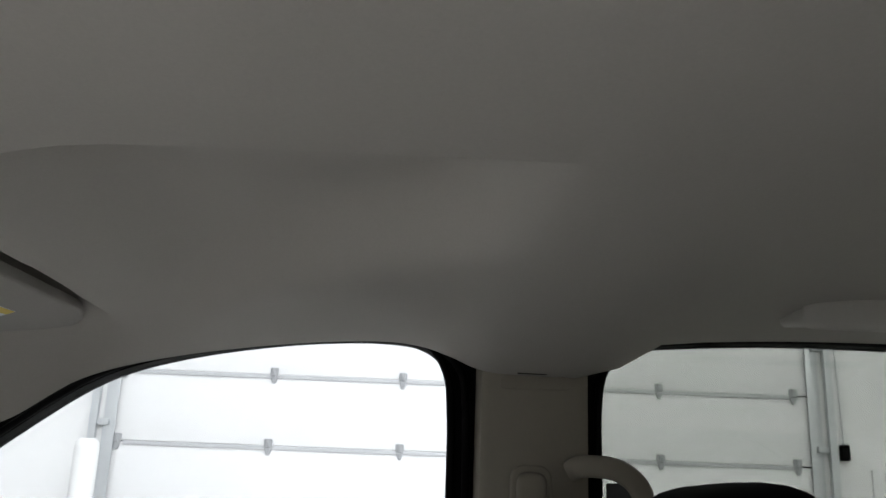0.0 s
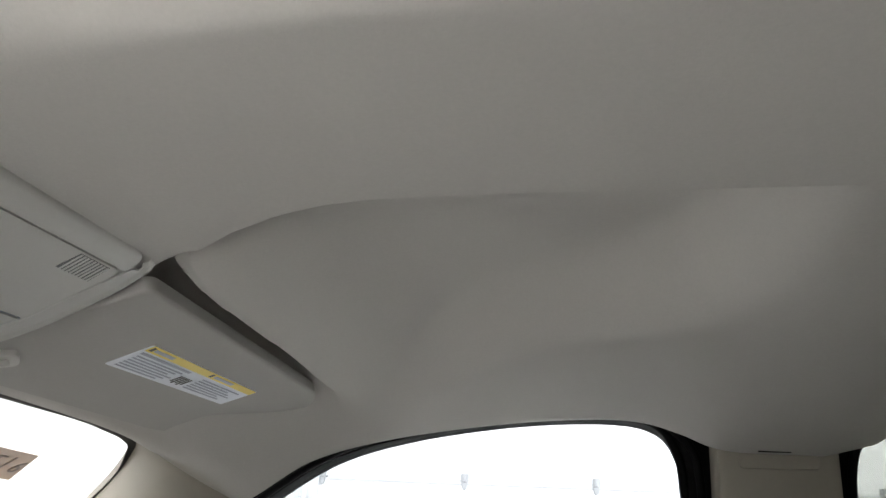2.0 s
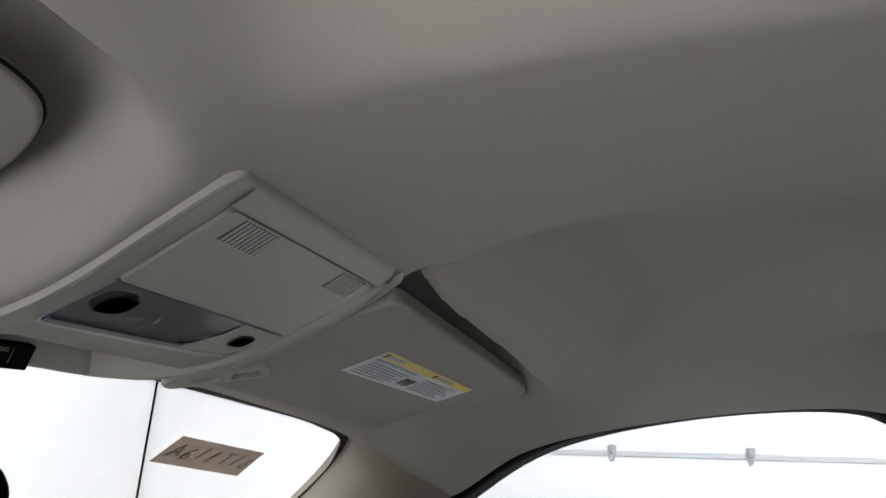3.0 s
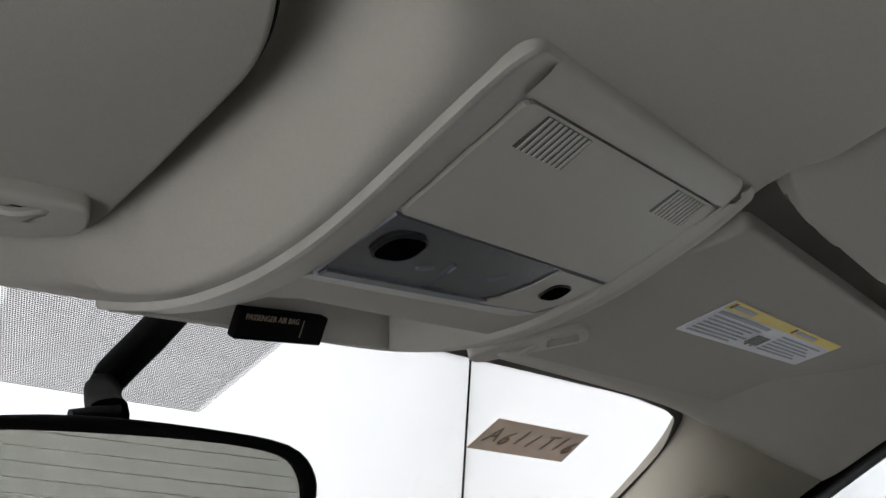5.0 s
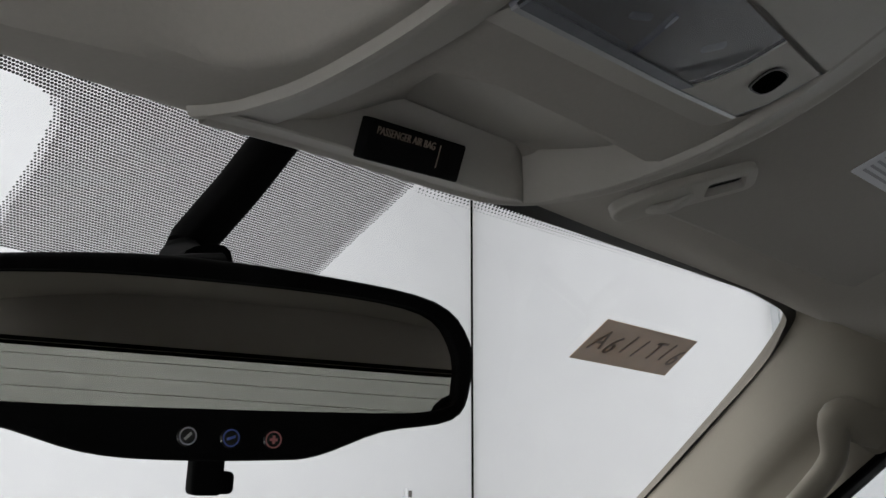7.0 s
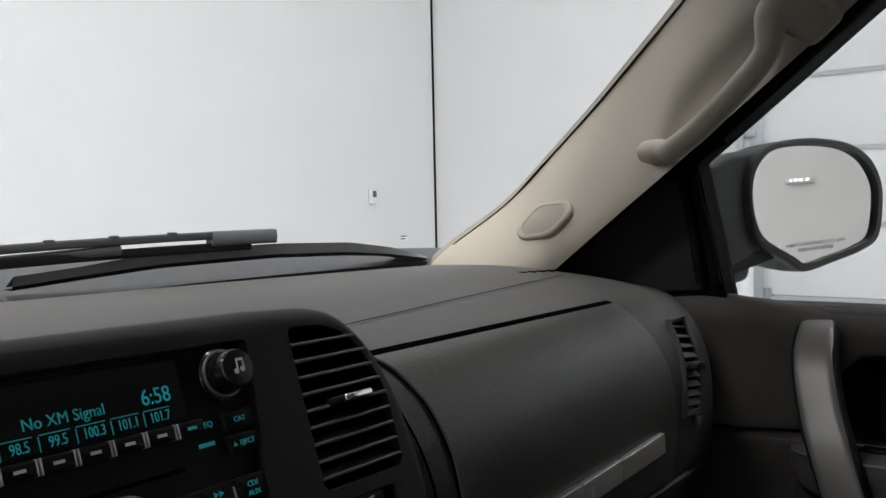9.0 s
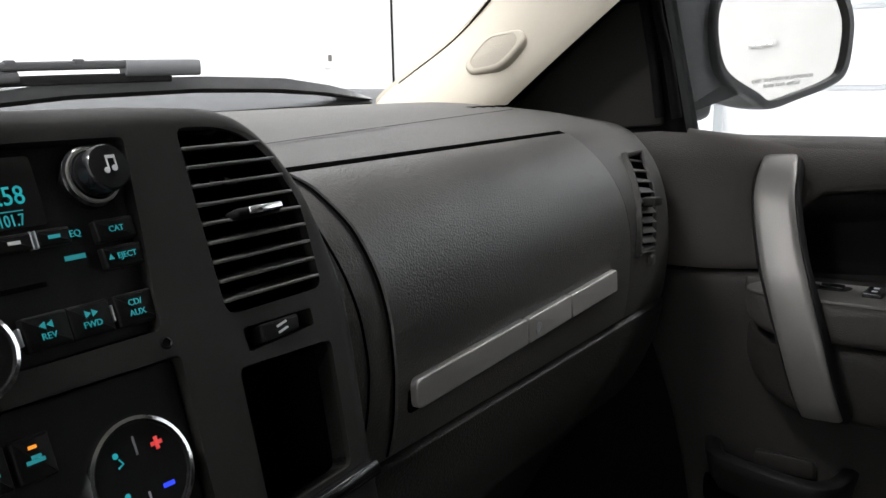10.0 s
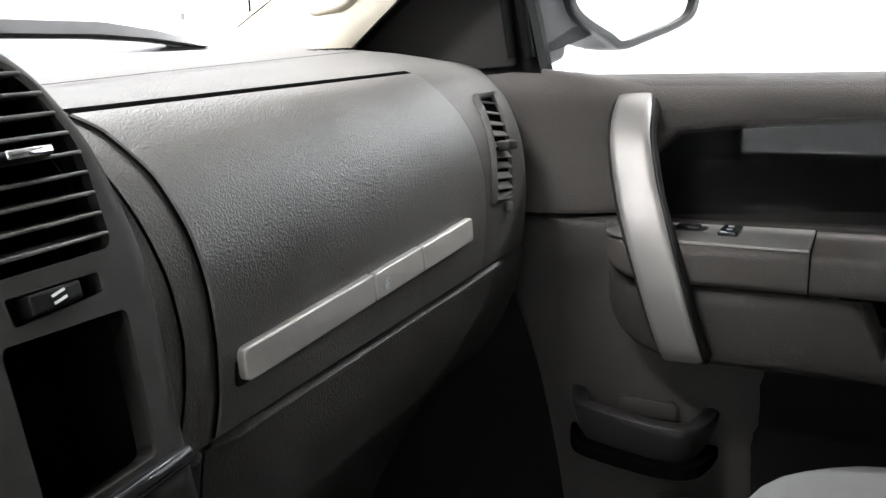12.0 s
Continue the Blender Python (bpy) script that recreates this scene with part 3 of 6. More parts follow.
bm = bmesh.new()
grid(bm, rows)
part("black_border", bm, M_FRIT, ws, "black ceramic border")
bm = bmesh.new()
grid(bm, [[on_glass(-0.70 + 1.44 * i / 40, LOWB(-0.70 + 1.44 * i / 40) + dz, 0.004) for i in range(41)] for dz in (-0.0040, 0.0034)])
part("lower_border", bm, M_FRIT, ws, "black ceramic lower border")
# the dotted shade band round the mirror mount and along the top edge
FRIT = bmesh.new()


def dot(bm, x, z, r):
    c = on_glass(x, z, 0.0025)
    ux, uz = Vector((1, -0.24 * (x - XC), 0)).normalized(), Vector((0, -0.857, 0.515))
    vs = [bm.verts.new(c + ux * r * math.cos(a) + uz * r * math.sin(a)) for a in [math.pi / 3 * k for k in range(6)]]
    bm.faces.new(vs)


STEP = 0.0015
for j in range(100):
    z = 1.166 - j * STEP * 0.545
    if z < 1.094:
        break
    lo = lerp_table(z, [1.09, 1.107, 1.122, 1.1325, 1.1375, 1.1390, 1.1400], [0.008, 0.004, 0.0038, 0.001, -0.004, -0.014, -0.12])
    hi = 0.186 - 0.010 * (1.160 - z) / 0.070
    for i in range(-90, 190):
        x = -0.03 + (i + 0.5 * (j % 2)) * STEP
        e = min(x - lo, hi - x)
        if e > 0:
            dot(FRIT, x, z, 0.00074 if e > 0.004 else 0.00058)
for i in range(150):
    x = 0.19 + i * 0.0030
    for j in range(4):
        zt = lerp_table(x, [0.2, 0.38, 0.54, 0.64], [1.153, 1.158, 1.1605, 1.156])
        if x < 0.63:
            dot(FRIT, x + 0.0012 * (j % 2), zt - 0.0006 - j * 0.0012, 0.0010 - 0.0002 * j)
tagged(part("dotted_band", FRIT, M_FRIT, None, "band of fine black ceramic dots on the glass", flat=True), category="dots", kind="stuff")

stk = thing("windscreen_sticker", "tan paper sticker with handwritten marks on the glass", "sticker")
ST = frame_m(on_glass(0.516, 1.1115, 0.004), (1, -0.11, 0.0), (-0.06, -0.515, -0.855))
flip = ST.to_3x3() @ Vector((0, 1, 0))
bm = slab(ST, [(-0.0705, 0.0235), (0.0625, 0.0235), (0.072, -0.0245), (-0.068, -0.0245)] if flip.z > 0 else [(-0.0705, -0.0235), (0.0625, -0.0235), (0.072, 0.0245), (-0.068, 0.0245)], 0.0004)
part("paper", bm, M_STICK, stk, flat=True)
STT = frame_m(on_glass(0.516, 1.1115, 0.005), (1, -0.11, 0.02), (-0.06, -0.515, -0.855))
for k, ch in enumerate("A611T16"):
    tilt = (5, -4, 2, -3, 4, 1, -5)[k]
    words(STT @ pose(-0.055 + 0.0178 * k + (0.004 if k > 3 else 0), (0.001, -0.002, 0.002, 0.0, 0.001, 0.002, -0.002)[k], 0) @ pose(0, 0, 0, 0, 0, tilt), ch, 0.031, M_STICKINK, stk, "mark", wide=0.8, shear=0.2)

# ---- pillars and door frames on the passenger side ----
ARCH = spline([(y, z, 0) for y, z in [(0.892, 0.930), (0.80, 1.004), (0.70, 1.085), (0.61, 1.1465), (0.515, 1.179), (0.39, 1.201), (0.28, 1.208), (0.222, 1.199), (0.197, 1.168), (0.1895, 1.11), (0.188, 1.03)]], 6)
WINDOW = [(0.862, 0.62), (0.862, 0.79)] + [(p.x, p.y) for p in ARCH] + [(0.188, 0.62)]


def yz(x):
    """A frame in which (u, v) is (y, z) on the plane of that x, facing the cab."""
    return Matrix(((0, 0, -1, x), (1, 0, 0, 0), (0, 1, 0, 0), (0, 0, 0, 1)))


win = [Vector(p) for p in WINDOW]
rear_win = [Vector((0.016, 0.765))] + [p.to_2d() for p in spline([(0.016, 1.0, 0), (0.016, 1.10, 0), (0.012, 1.160, 0), (-0.015, 1.198, 0), (-0.075, 1.215, 0), (-0.315, 1.2245, 0), (-0.70, 1.207, 0), (-0.86, 1.11, 0)], 6)] + [Vector((-0.90, 0.765))]
outer = [(1.18, 0.20), (1.18, 0.74), (0.92, 0.97), (0.72, 1.13), (0.60, 1.20), (0.4, 1.25), (-0.6, 1.27), (-1.0, 1.2), (-1.3, 0.9), (-1.3, 0.20)]
bm = holed(yz(0.752), outer, [win, rear_win], 0.035)
fr = tagged(part("door_frame", bm, M_BLACK), "black painted door frames with rubber seals", "door frame", kind="structure")
# double bead of the rubber seal
for nm, pts, x in (("window_seal", [(0.28, 1.213), (0.222, 1.203), (0.197, 1.170), (0.1905, 1.12), (0.189, 1.03), (0.189, 0.80)], 0.745),
                   ("window_seal", [(0.22, 1.21), (0.184, 1.178), (0.174, 1.14), (0.171, 1.03), (0.171, 0.80)], 0.738),
                   ("window_seal", [(0.870, 0.806), (0.880, 0.86), (0.893, 0.925), (0.86, 0.952)], 0.745),
                   ("window_seal", [(0.886, 0.806), (0.894, 0.86), (0.905, 0.915)], 0.743),
                   ("window_seal", [(0.016, 0.8), (0.016, 1.03), (0.013, 1.16), (-0.015, 1.200), (-0.075, 1.219), (-0.315, 1.229), (-0.6, 1.22)], 0.745)):
    bm = sweep(spline([(x, a, b) for a, b in pts], 6), ring(0.010, 0.010, 10), up=(1, 0, 0))
    tagged(part(nm, bm, M_BLACK), "black rubber bead along the window", "seal", kind="structure")
sweep_pts = spline([(0.742, y, z) for y, z in [(0.90, 0.926), (0.80, 1.006), (0.70, 1.088), (0.61, 1.150), (0.515, 1.185), (0.39, 1.207), (0.28, 1.215), (0.215, 1.206)]], 6)
tagged(part("window_seal", sweep(sweep_pts, ring(0.008, 0.014, 10), up=(1, 0, 0)), M_BLACK), "black rubber bead along the window", "seal", kind="structure")
for nm, poly, material in (("window_1", win, M_GLASS), ("window_2", rear_win, M_GLASS_D)):
    w = part(nm, slab(yz(0.775), inset(poly, -0.004), 0.004), material, flat=True)
    w.visible_shadow = False
    tagged(w, "clear side window glass" if nm == "window_1" else "lightly tinted rear side window glass", "window", kind="structure")

# front pillar cover
G_C = [(0.762, 1.275, 0.785), (0.757, 1.234, 0.829), (0.797, 1.155, 0.893), (0.795, 1.08, 0.957), (0.778, 1.0, 1.021), (0.728, 0.885, 1.106), (0.678, 0.826, 1.146), (0.645, 0.812, 1.158)]
D_C = [(0.705, 1.12, 0.745), (0.702, 1.06, 0.797), (0.70, 0.97, 0.868), (0.70, 0.90, 0.922), (0.70, 0.83, 0.978), (0.70, 0.76, 1.034), (0.70, 0.715, 1.072), (0.70, 0.690, 1.091)]
g_c, d_c = spline(G_C, 8), spline(D_C, 8)


def pillar_at(s, t, d=0.0):
    """A point on the front pillar cover: s along it, t across from the glass to the door, d off its face."""
    k = s * (len(g_c) - 1)
    i = min(int(k), len(g_c) - 2)
    f = k - i
    g, w = g_c[i].lerp(g_c[i + 1], f), d_c[i].lerp(d_c[i + 1], f)
    bulge = 0.030 * math.sin(math.pi * t) ** 0.9 * (1 - 0.55 * sstep(0.75, 1.0, s))
    inward = Vector((-0.82, -0.25, -0.30)).normalized()
    q = g.lerp(w, t)
    hollow = 0.016 * sstep(0.925, 0.885, q.y) * sstep(0.775, 0.82, q.y) * sstep(0.40, 0.72, t) * sstep(1.0, 0.85, t)
    return q + inward * (bulge - hollow + d)


bm = bmesh.new()
rows = []
for i in range(57):
    s = i / 56
    r = [pillar_at(s, 0) + Vector((0.012, 0.012, 0.004))] + [pillar_at(s, j / 16) for j in range(17)]
    r.append(r[-1] + Vector((0.02, 0.006, 0.006)))
    r.append(r[-1] + Vector((0.03, 0.006, 0.006)))
    rows.append(r)
grid(bm, rows)
bmesh.ops.recalc_face_normals(bm, faces=bm.faces[:])
tagged(part("front_pillar_cover", bm, M_TAN), "tan moulded plastic front pillar cover", "pillar trim", kind="structure")


def pillar_normal(s, t):
    a = pillar_at(s + 0.01, t) - pillar_at(s - 0.01, t)
    b = pillar_at(s, min(1, t + 0.03)) - pillar_at(s, max(0, t - 0.03))
    n = a.cross(b).normalized()
    return n if n.dot(Vector((-1, -0.6, 0))) > 0 else -n


def pillar_near(q):
    """Where on the pillar cover a place lies nearest."""
    q = Vector(q)
    return min(((s / 80, t / 24) for s in range(3, 78) for t in range(1, 24)), key=lambda st: (pillar_at(*st) - q).length)


spk = thing("tweeter", "tan oval tweeter grille set in the pillar cover", "speaker")
SPC = Vector((0.717, 1.056, 0.878))
SPS, SPT = pillar_near(SPC)
SPM = frame_m(pillar_at(SPS, SPT, 0.001), (-0.028, -0.086, 0.014), pillar_normal(SPS, SPT))
sp_r = SPM.to_3x3().inverted()
sp_poly = round_poly([(sp_r @ (Vector(q) - SPC)).to_2d() for q in ((0.731, 1.103, 0.865), (0.738, 1.080, 0.898), (0.717, 1.026, 0.902), (0.704, 1.014, 0.888), (0.699, 1.038, 0.861), (0.716, 1.087, 0.855))], 0.014, 6)
part("rim", holed(SPM @ pose(0, 0, 0.0055), sp_poly, [[p * 0.79 for p in sp_poly]], 0.006, 0.016, 0.004), M_TAN, spk)
part("grille", slab(SPM, [p * 0.80 for p in sp_poly], 0.0050, 0.0008, 2), M_SPK, spk, "woven tan speaker cloth")

gh = thing("grab_handle", "tan moulded grab handle on the front pillar", "grab handle")
H_P = [Vector(p) for p in ((0.700, 0.936, 0.936), (0.678, 0.917, 0.941), (0.668, 0.896, 0.950), (0.664, 0.868, 0.968), (0.664, 0.831, 1.002), (0.666, 0.808, 1.031), (0.674, 0.791, 1.056), (0.694, 0.779, 1.064))]
feet = [pillar_near(q)[0] for q in ((0.692, 0.936, 0.936), (0.685, 0.783, 1.060))]
run = feet[1] - feet[0]
H_P[0], H_P[-1] = pillar_at(feet[0] + 0.02 * run, 0.76, -0.012), pillar_at(feet[1], 0.88, -0.008)
H_P[1] = pillar_at(feet[0] + 0.09 * run, 0.80, 0.008)
for k in (2, 3, 4, 5):
    H_P[k] = H_P[k] + Vector((0.012, -0.008, -0.009))
part("bar", sweep(spline(H_P, 8), ring(0.024, 0.019, 16, 2.4), up=(-0.8, -0.3, -0.4), scale=lambda t: 0.95 + 0.75 * sstep(0.70, 1.0, t) + 0.35 * sstep(0.25, 0.0, t)), M_TAN, gh)
for s, w in zip(feet[1:], (0.015,)):
    u = (pillar_at(s + 0.03, 0.9) - pillar_at(s - 0.03, 0.9)).normalized()
    fm = frame_m(pillar_at(s, 0.89, -0.007), u, pillar_normal(s, 0.88))
    part("foot", slab(fm, round_poly([(-0.022, -w), (0.022, -w), (0.022, w), (-0.022, w)], w * 0.9, 6), 0.010, 0.004), M_TAN, gh)

# centre pillar cover
bm = bmesh.new()
prof = [(0.162, 0.742), (0.158, 0.712), (0.150, 0.702), (0.096, 0.698), (0.042, 0.702), (0.035, 0.712), (0.031, 0.742)]
prof = spline([(y, x, 0) for y, x in prof], 4)
grid(bm, [[Vector((p.y + 0.03 * (1.17 - z) * 0.3, p.x, z)) for p in prof] for z in (0.55, 0.75, 0.95, 1.05, 1.10, 1.15, 1.172, 1.18)])
bmesh.ops.recalc_face_normals(bm, faces=bm.faces[:])
bp = tagged(part("centre_pillar_cover", bm, M_TAN), "tan moulded plastic centre pillar cover", "pillar trim", kind="structure")
slot = tagged(part("pillar_cap", slab(yz(0.6985), round_poly([(0.056, 1.1495), (0.137, 1.1485), (0.137, 1.1635), (0.056, 1.1645)], 0.006), 0.0018, 0.001), M_TAN), "tan cap on the centre pillar cover", "cap")
tagged(part("lining_clip", slab(yz(0.692), round_poly([(0.085, 1.1655), (0.118, 1.1655), (0.118, 1.168), (0.085, 1.168)], 0.001), 0.003, 0.0008), M_BLACK), "small dark slot under the lining edge", "clip")
belt = thing("seat_belt", "grey seat belt with a tan height adjuster on the pillar", "seat belt")
part("adjuster", slab(yz(0.702), round_poly([(0.117, 0.93), (0.117, 1.058), (0.084, 1.058), (0.084, 0.93)], 0.014, 6), 0.018, 0.006), M_TAN, belt, "tan height adjuster")
part("adjuster_track", slab(yz(0.703), round_poly([(0.124, 0.92), (0.124, 1.066), (0.077, 1.066), (0.077, 0.92)], 0.018, 6), 0.006, 0.003), M_TAN, belt)
part("belt_guide", sweep(spline([(0.70, 0.055, 1.062), (0.675, 0.045, 1.066), (0.665, 0.01, 1.062), (0.668, -0.015, 1.04), (0.68, -0.02, 1.0)], 6), ring(0.024, 0.016, 14, 3), up=(1, 0, 0)), M_TAN, belt, "tan belt guide")
part("webbing", sweep([(0.676, 0.0, 1.05), (0.70, -0.01, 0.9), (0.72, -0.02, 0.6)], [(-0.022, -0.001), (0.022, -0.001), (0.022, 0.001), (-0.022, 0.001)], up=(1, 0, 0)), M_SEAT, belt, "grey webbing")
rg = thing("rear_grab_handle", "folded grey grab handle on the lining above the rear window", "grab handle")
part("bar", sweep(spline([(0.61, -0.162, 1.234), (0.570, -0.168, 1.227), (0.556, -0.187, 1.223), (0.554, -0.38, 1.223), (0.568, -0.40, 1.227), (0.61, -0.405, 1.234)], 6), ring(0.018, 0.036, 14, 3.2), up=(0, 0, 1)), M_CONS, rg)
# Dark slab paints the gap's shade behind the folded handle.
part("base", slab(frame_m((0.59, -0.284, 1.243), (0, 1, 0), (-0.3, 0, -0.95)), round_poly([(-0.13, -0.03), (0.13, -0.03), (0.13, 0.03), (-0.13, 0.03)], 0.014), 0.012, 0.003), M_STACK, rg, "dark plate painted as recess shade")

# ---- plain sides that close the cab ----
mir = Matrix(((-1, 0, 0, 2 * XC), (0, 1, 0, 0), (0, 0, 1, 0), (0, 0, 0, 1)))
# Unseen driver's side: sill cut below the belt line to let light in.
low_win = [Vector((0.862, 0.52))] + win[1:-1] + [Vector((0.188, 0.52))]
bm = holed(yz(0.752), outer, [low_win, rear_win], 0.035)
bm.transform(mir)
bmesh.ops.recalc_face_normals(bm, faces=bm.faces[:])
tagged(part("door_frame", bm, M_BLACK), "black painted door frames of the driver's side", "door frame", kind="structure")
bm = bmesh.new()
grid(bm, [[pillar_at(i / 28, j / 8) for j in range(9)] for i in range(29)])
bm.transform(mir)
bmesh.ops.recalc_face_normals(bm, faces=bm.faces[:])
tagged(part("front_pillar_cover", bm, M_TAN), "tan moulded plastic front pillar cover", "pillar trim", kind="structure")
w = part("window_4", slab(yz(2 * XC - 0.775), inset(rear_win, -0.004), 0.004), M_GLASS_D, flat=True)
w.visible_shadow = False
tagged(w, "lightly tinted rear side window glass", "window", kind="structure")
# The driver's side box stops at that lowered sill.
for sx, zt in ((0.845, 0.70), (2 * XC - 0.845, 0.52)):
    tagged(part("cab_side", box(pose(sx, -0.05, (zt - 0.3) / 2), (0.04, 2.5, zt + 0.3), 0.01), M_BODY), "silver painted lower cab side", "cab side", kind="structure")
RW = round_poly([(-0.68, 0.72), (0.78, 0.72), (0.75, 1.115), (-0.65, 1.115)], 0.05, 6)
bm = holed(Matrix(((1, 0, 0, 0), (0, 0, -1, -1.18), (0, 1, 0, 0), (0, 0, 0, 1))), [(-0.78, -0.3), (0.88, -0.3), (0.88, 1.27), (-0.78, 1.27)], [RW], 0.03)
tagged(part("cab_rear", bm, M_LINER), "grey lined rear cab wall with a window opening", "cab wall", kind="structure")
rwin = thing("window_3", "rear window with fine heater lines", "window", kind="structure")
FR = Matrix(((1, 0, 0, 0), (0, 0, -1, -1.20), (0, 1, 0, 0), (0, 0, 0, 1)))
p = part("pane", slab(FR, inset(RW, -0.004), 0.004), M_GLASS_D, rwin, flat=True)
p.visible_shadow = False
part("seal", holed(Matrix(((1, 0, 0, 0), (0, 0, 1, -1.174), (0, 1, 0, 0), (0, 0, 0, 1))), inset(RW, -0.012), [inset(RW, 0.010)], 0.01), M_BLACK, rwin, "black rubber seal")
for k in range(9):
    z = 0.765 + 0.04 * k
    part("heater_line", box(pose(0.05, -1.194, z), (1.40, 0.001, 0.0014), 0), M_INK, rwin, flat=True)
tagged(part("cab_floor", box(pose(XC, 0.0, -0.03), (1.5, 2.5, 0.06), 0), M_CARPET, flat=True), "dark carpeted cab floor", "floor", kind="structure")
tagged(part("firewall", box(pose(XC, 1.12, 0.35), (1.5, 0.04, 0.84), 0), M_CARPET, flat=True), "dark carpeted firewall under the dashboard", "firewall", kind="structure")

# ---- bonnet and cowl outside the glass ----
bm = bmesh.new()
grid(bm, [[Vector((XC + (-0.85 + 1.7 * i / 24), 1.40 + 0.9 * j / 10 - 0.10 * ((i - 12) / 12) ** 2, 0.80 - 0.010 * j - 0.05 * ((i - 12) / 12) ** 4)) for i in range(25)] for j in range(11)])
tagged(part("bonnet", bm, M_BODY), "silver painted truck bonnet", "bonnet")
bm = bmesh.new()
cow = []
for j, (dy, z) in enumerate([(-0.05, 0.790), (-0.015, 0.802), (0.0, 0.812), (0.012, 0.828), (0.03, 0.843), (0.05, 0.848), (0.075, 0.845), (0.10, 0.82)]):
    cow.append([Vector((x, 1.325 - 0.14 * (x - XC) ** 2 + dy - 0.03 * sstep(0.55, 0.8, abs(x - XC)), z - 0.012 * sstep(0.45, 0.78, abs(x - XC)))) for x in [XC - 0.76 + 1.52 * i / 40 for i in range(41)]])
grid(bm, cow)
bmesh.ops.recalc_face_normals(bm, faces=bm.faces[:])
tagged(part("cowl", bm, M_COWLTOP), "black plastic cowl under the windscreen", "cowl")
wip = thing("wiper", "black windscreen wiper resting on the glass", "wiper")


def wiper_path(off, lift, x0=-0.25, x1=0.515, n=24):
    out = []
    for i in range(n + 1):
        x = x0 + (x1 - x0) * i / n
        z = 0.857 - 0.06 * (x - 0.515) ** 2 + off
        out.append(Vector((x, glass_y(x, z) + lift, z + lift * 0.6)))
    return out


part("blade", sweep(wiper_path(-0.007, 0.008, -0.25, 0.47), ring(0.006, 0.009, 10, 3)), M_BLACK, wip, "black rubber blade")
part("frame", sweep(wiper_path(0.0, 0.016, -0.25, 0.46), ring(0.010, 0.008, 10, 3)), M_COWL, wip)
part("tip_cap", sweep(wiper_path(-0.002, 0.014, 0.424, 0.500, 6), ring(0.014, 0.015, 12, 4)), M_COWLTOP, wip, "grey plastic end cap")
for k in range(7):
    x = 0.03 + 0.058 * k
    part("claw", sweep(wiper_path(0.002, 0.016, x, x + 0.008, 1), ring(0.006, 0.007, 8, 3)), M_COWL, wip)
part("arm", sweep(spline([(-0.15, 1.335, 0.835), (0.05, 1.315, 0.845), (0.20, 1.295, 0.850), (0.33, 1.275, 0.856)], 6), ring(0.016, 0.010, 10, 3)), M_COWL, wip)
# the raised rubber lip of the cowl: a crescent that narrows towards the pillar
LIP_X = [0.19, 0.25, 0.30, 0.38, 0.51, 0.61, 0.68, 0.72, 0.755]
LIP_T = [0.836, 0.838, 0.8425, 0.8535, 0.8548, 0.8518, 0.8430, 0.8355, 0.8270]
LIP_M = [0.826, 0.829, 0.8340, 0.8405, 0.8432, 0.8405, 0.8348, 0.8295, 0.8250]
LIP_B = [0.822, 0.8255, 0.8300, 0.8364, 0.8390, 0.8365, 0.8320, 0.8275, 0.8240]
lip = thing("cowl_lip", "raised black rubber lip along the cowl", "cowl lip")
lx_ = [0.245 + 0.51 * k / 40 for k in range(41)]
bm = bmesh.new()
grid(bm, [[Vector((x, glass_y(x, lerp_table(x, LIP_X, T)) + dy, lerp_table(x, LIP_X, T) + dz)) for x in lx_] for T, dy, dz in ((LIP_T, 0.034, -0.010), (LIP_T, 0.018, 0.0), (LIP_M, 0.012, 0.0))])
part("top_face", bm, M_LIP, lip, "weathered grey upper face")
bm = bmesh.new()
grid(bm, [[Vector((x, glass_y(x, lerp_table(x, LIP_X, T)) + dy, lerp_table(x, LIP_X, T))) for x in lx_] for T, dy in ((LIP_M, 0.012), (LIP_B, 0.010), (LIP_B, 0.030))])
part("front_face", bm, M_BLACK, lip, "black inner face")

# ---- overhead console ----
def pod(x, y, h=0.0):
    """A point h metres below the console's underside at a place of the plan."""
    gy = (console_z(x, y + 0.002) - console_z(x, y - 0.002)) / 0.004
    return Vector((x, y, console_z(x, y))) + Vector((0.08, gy, -1)).normalized() * h


def pod_m(x, y, h=0.0, turn=0.0):
    """A frame lying on the console: first axis along x, third axis into the cab."""
    n = pod(x, y, 1.0) - pod(x, y, 0.0)
    return frame_m(pod(x, y, h), (1, 0, 0.08), n) @ pose(0, 0, 0, 0, 0, turn)


def pod_plate(pts, h, thick):
    """A plate with its outline given in the plan, bent onto the console's underside."""
    bm = bmesh.new()
    pts = [Vector(p[:2]) for p in pts]
    top = [bm.verts.new(pod(p.x, p.y, h)) for p in pts]
    low = [bm.verts.new(pod(p.x, p.y, h - thick)) for p in pts]
    edges = [bm.edges.new((top[i - 1], top[i])) for i in range(len(top))]
    bmesh.ops.triangle_fill(bm, use_beauty=True, edges=edges, normal=pod(pts[0].x, pts[0].y, 1) - pod(pts[0].x, pts[0].y))
    for i in range(len(top)):
        bm.faces.new((top[i - 1], low[i - 1], low[i], top[i]))
    bmesh.ops.recalc_face_normals(bm, faces=bm.faces[:])
    return bm


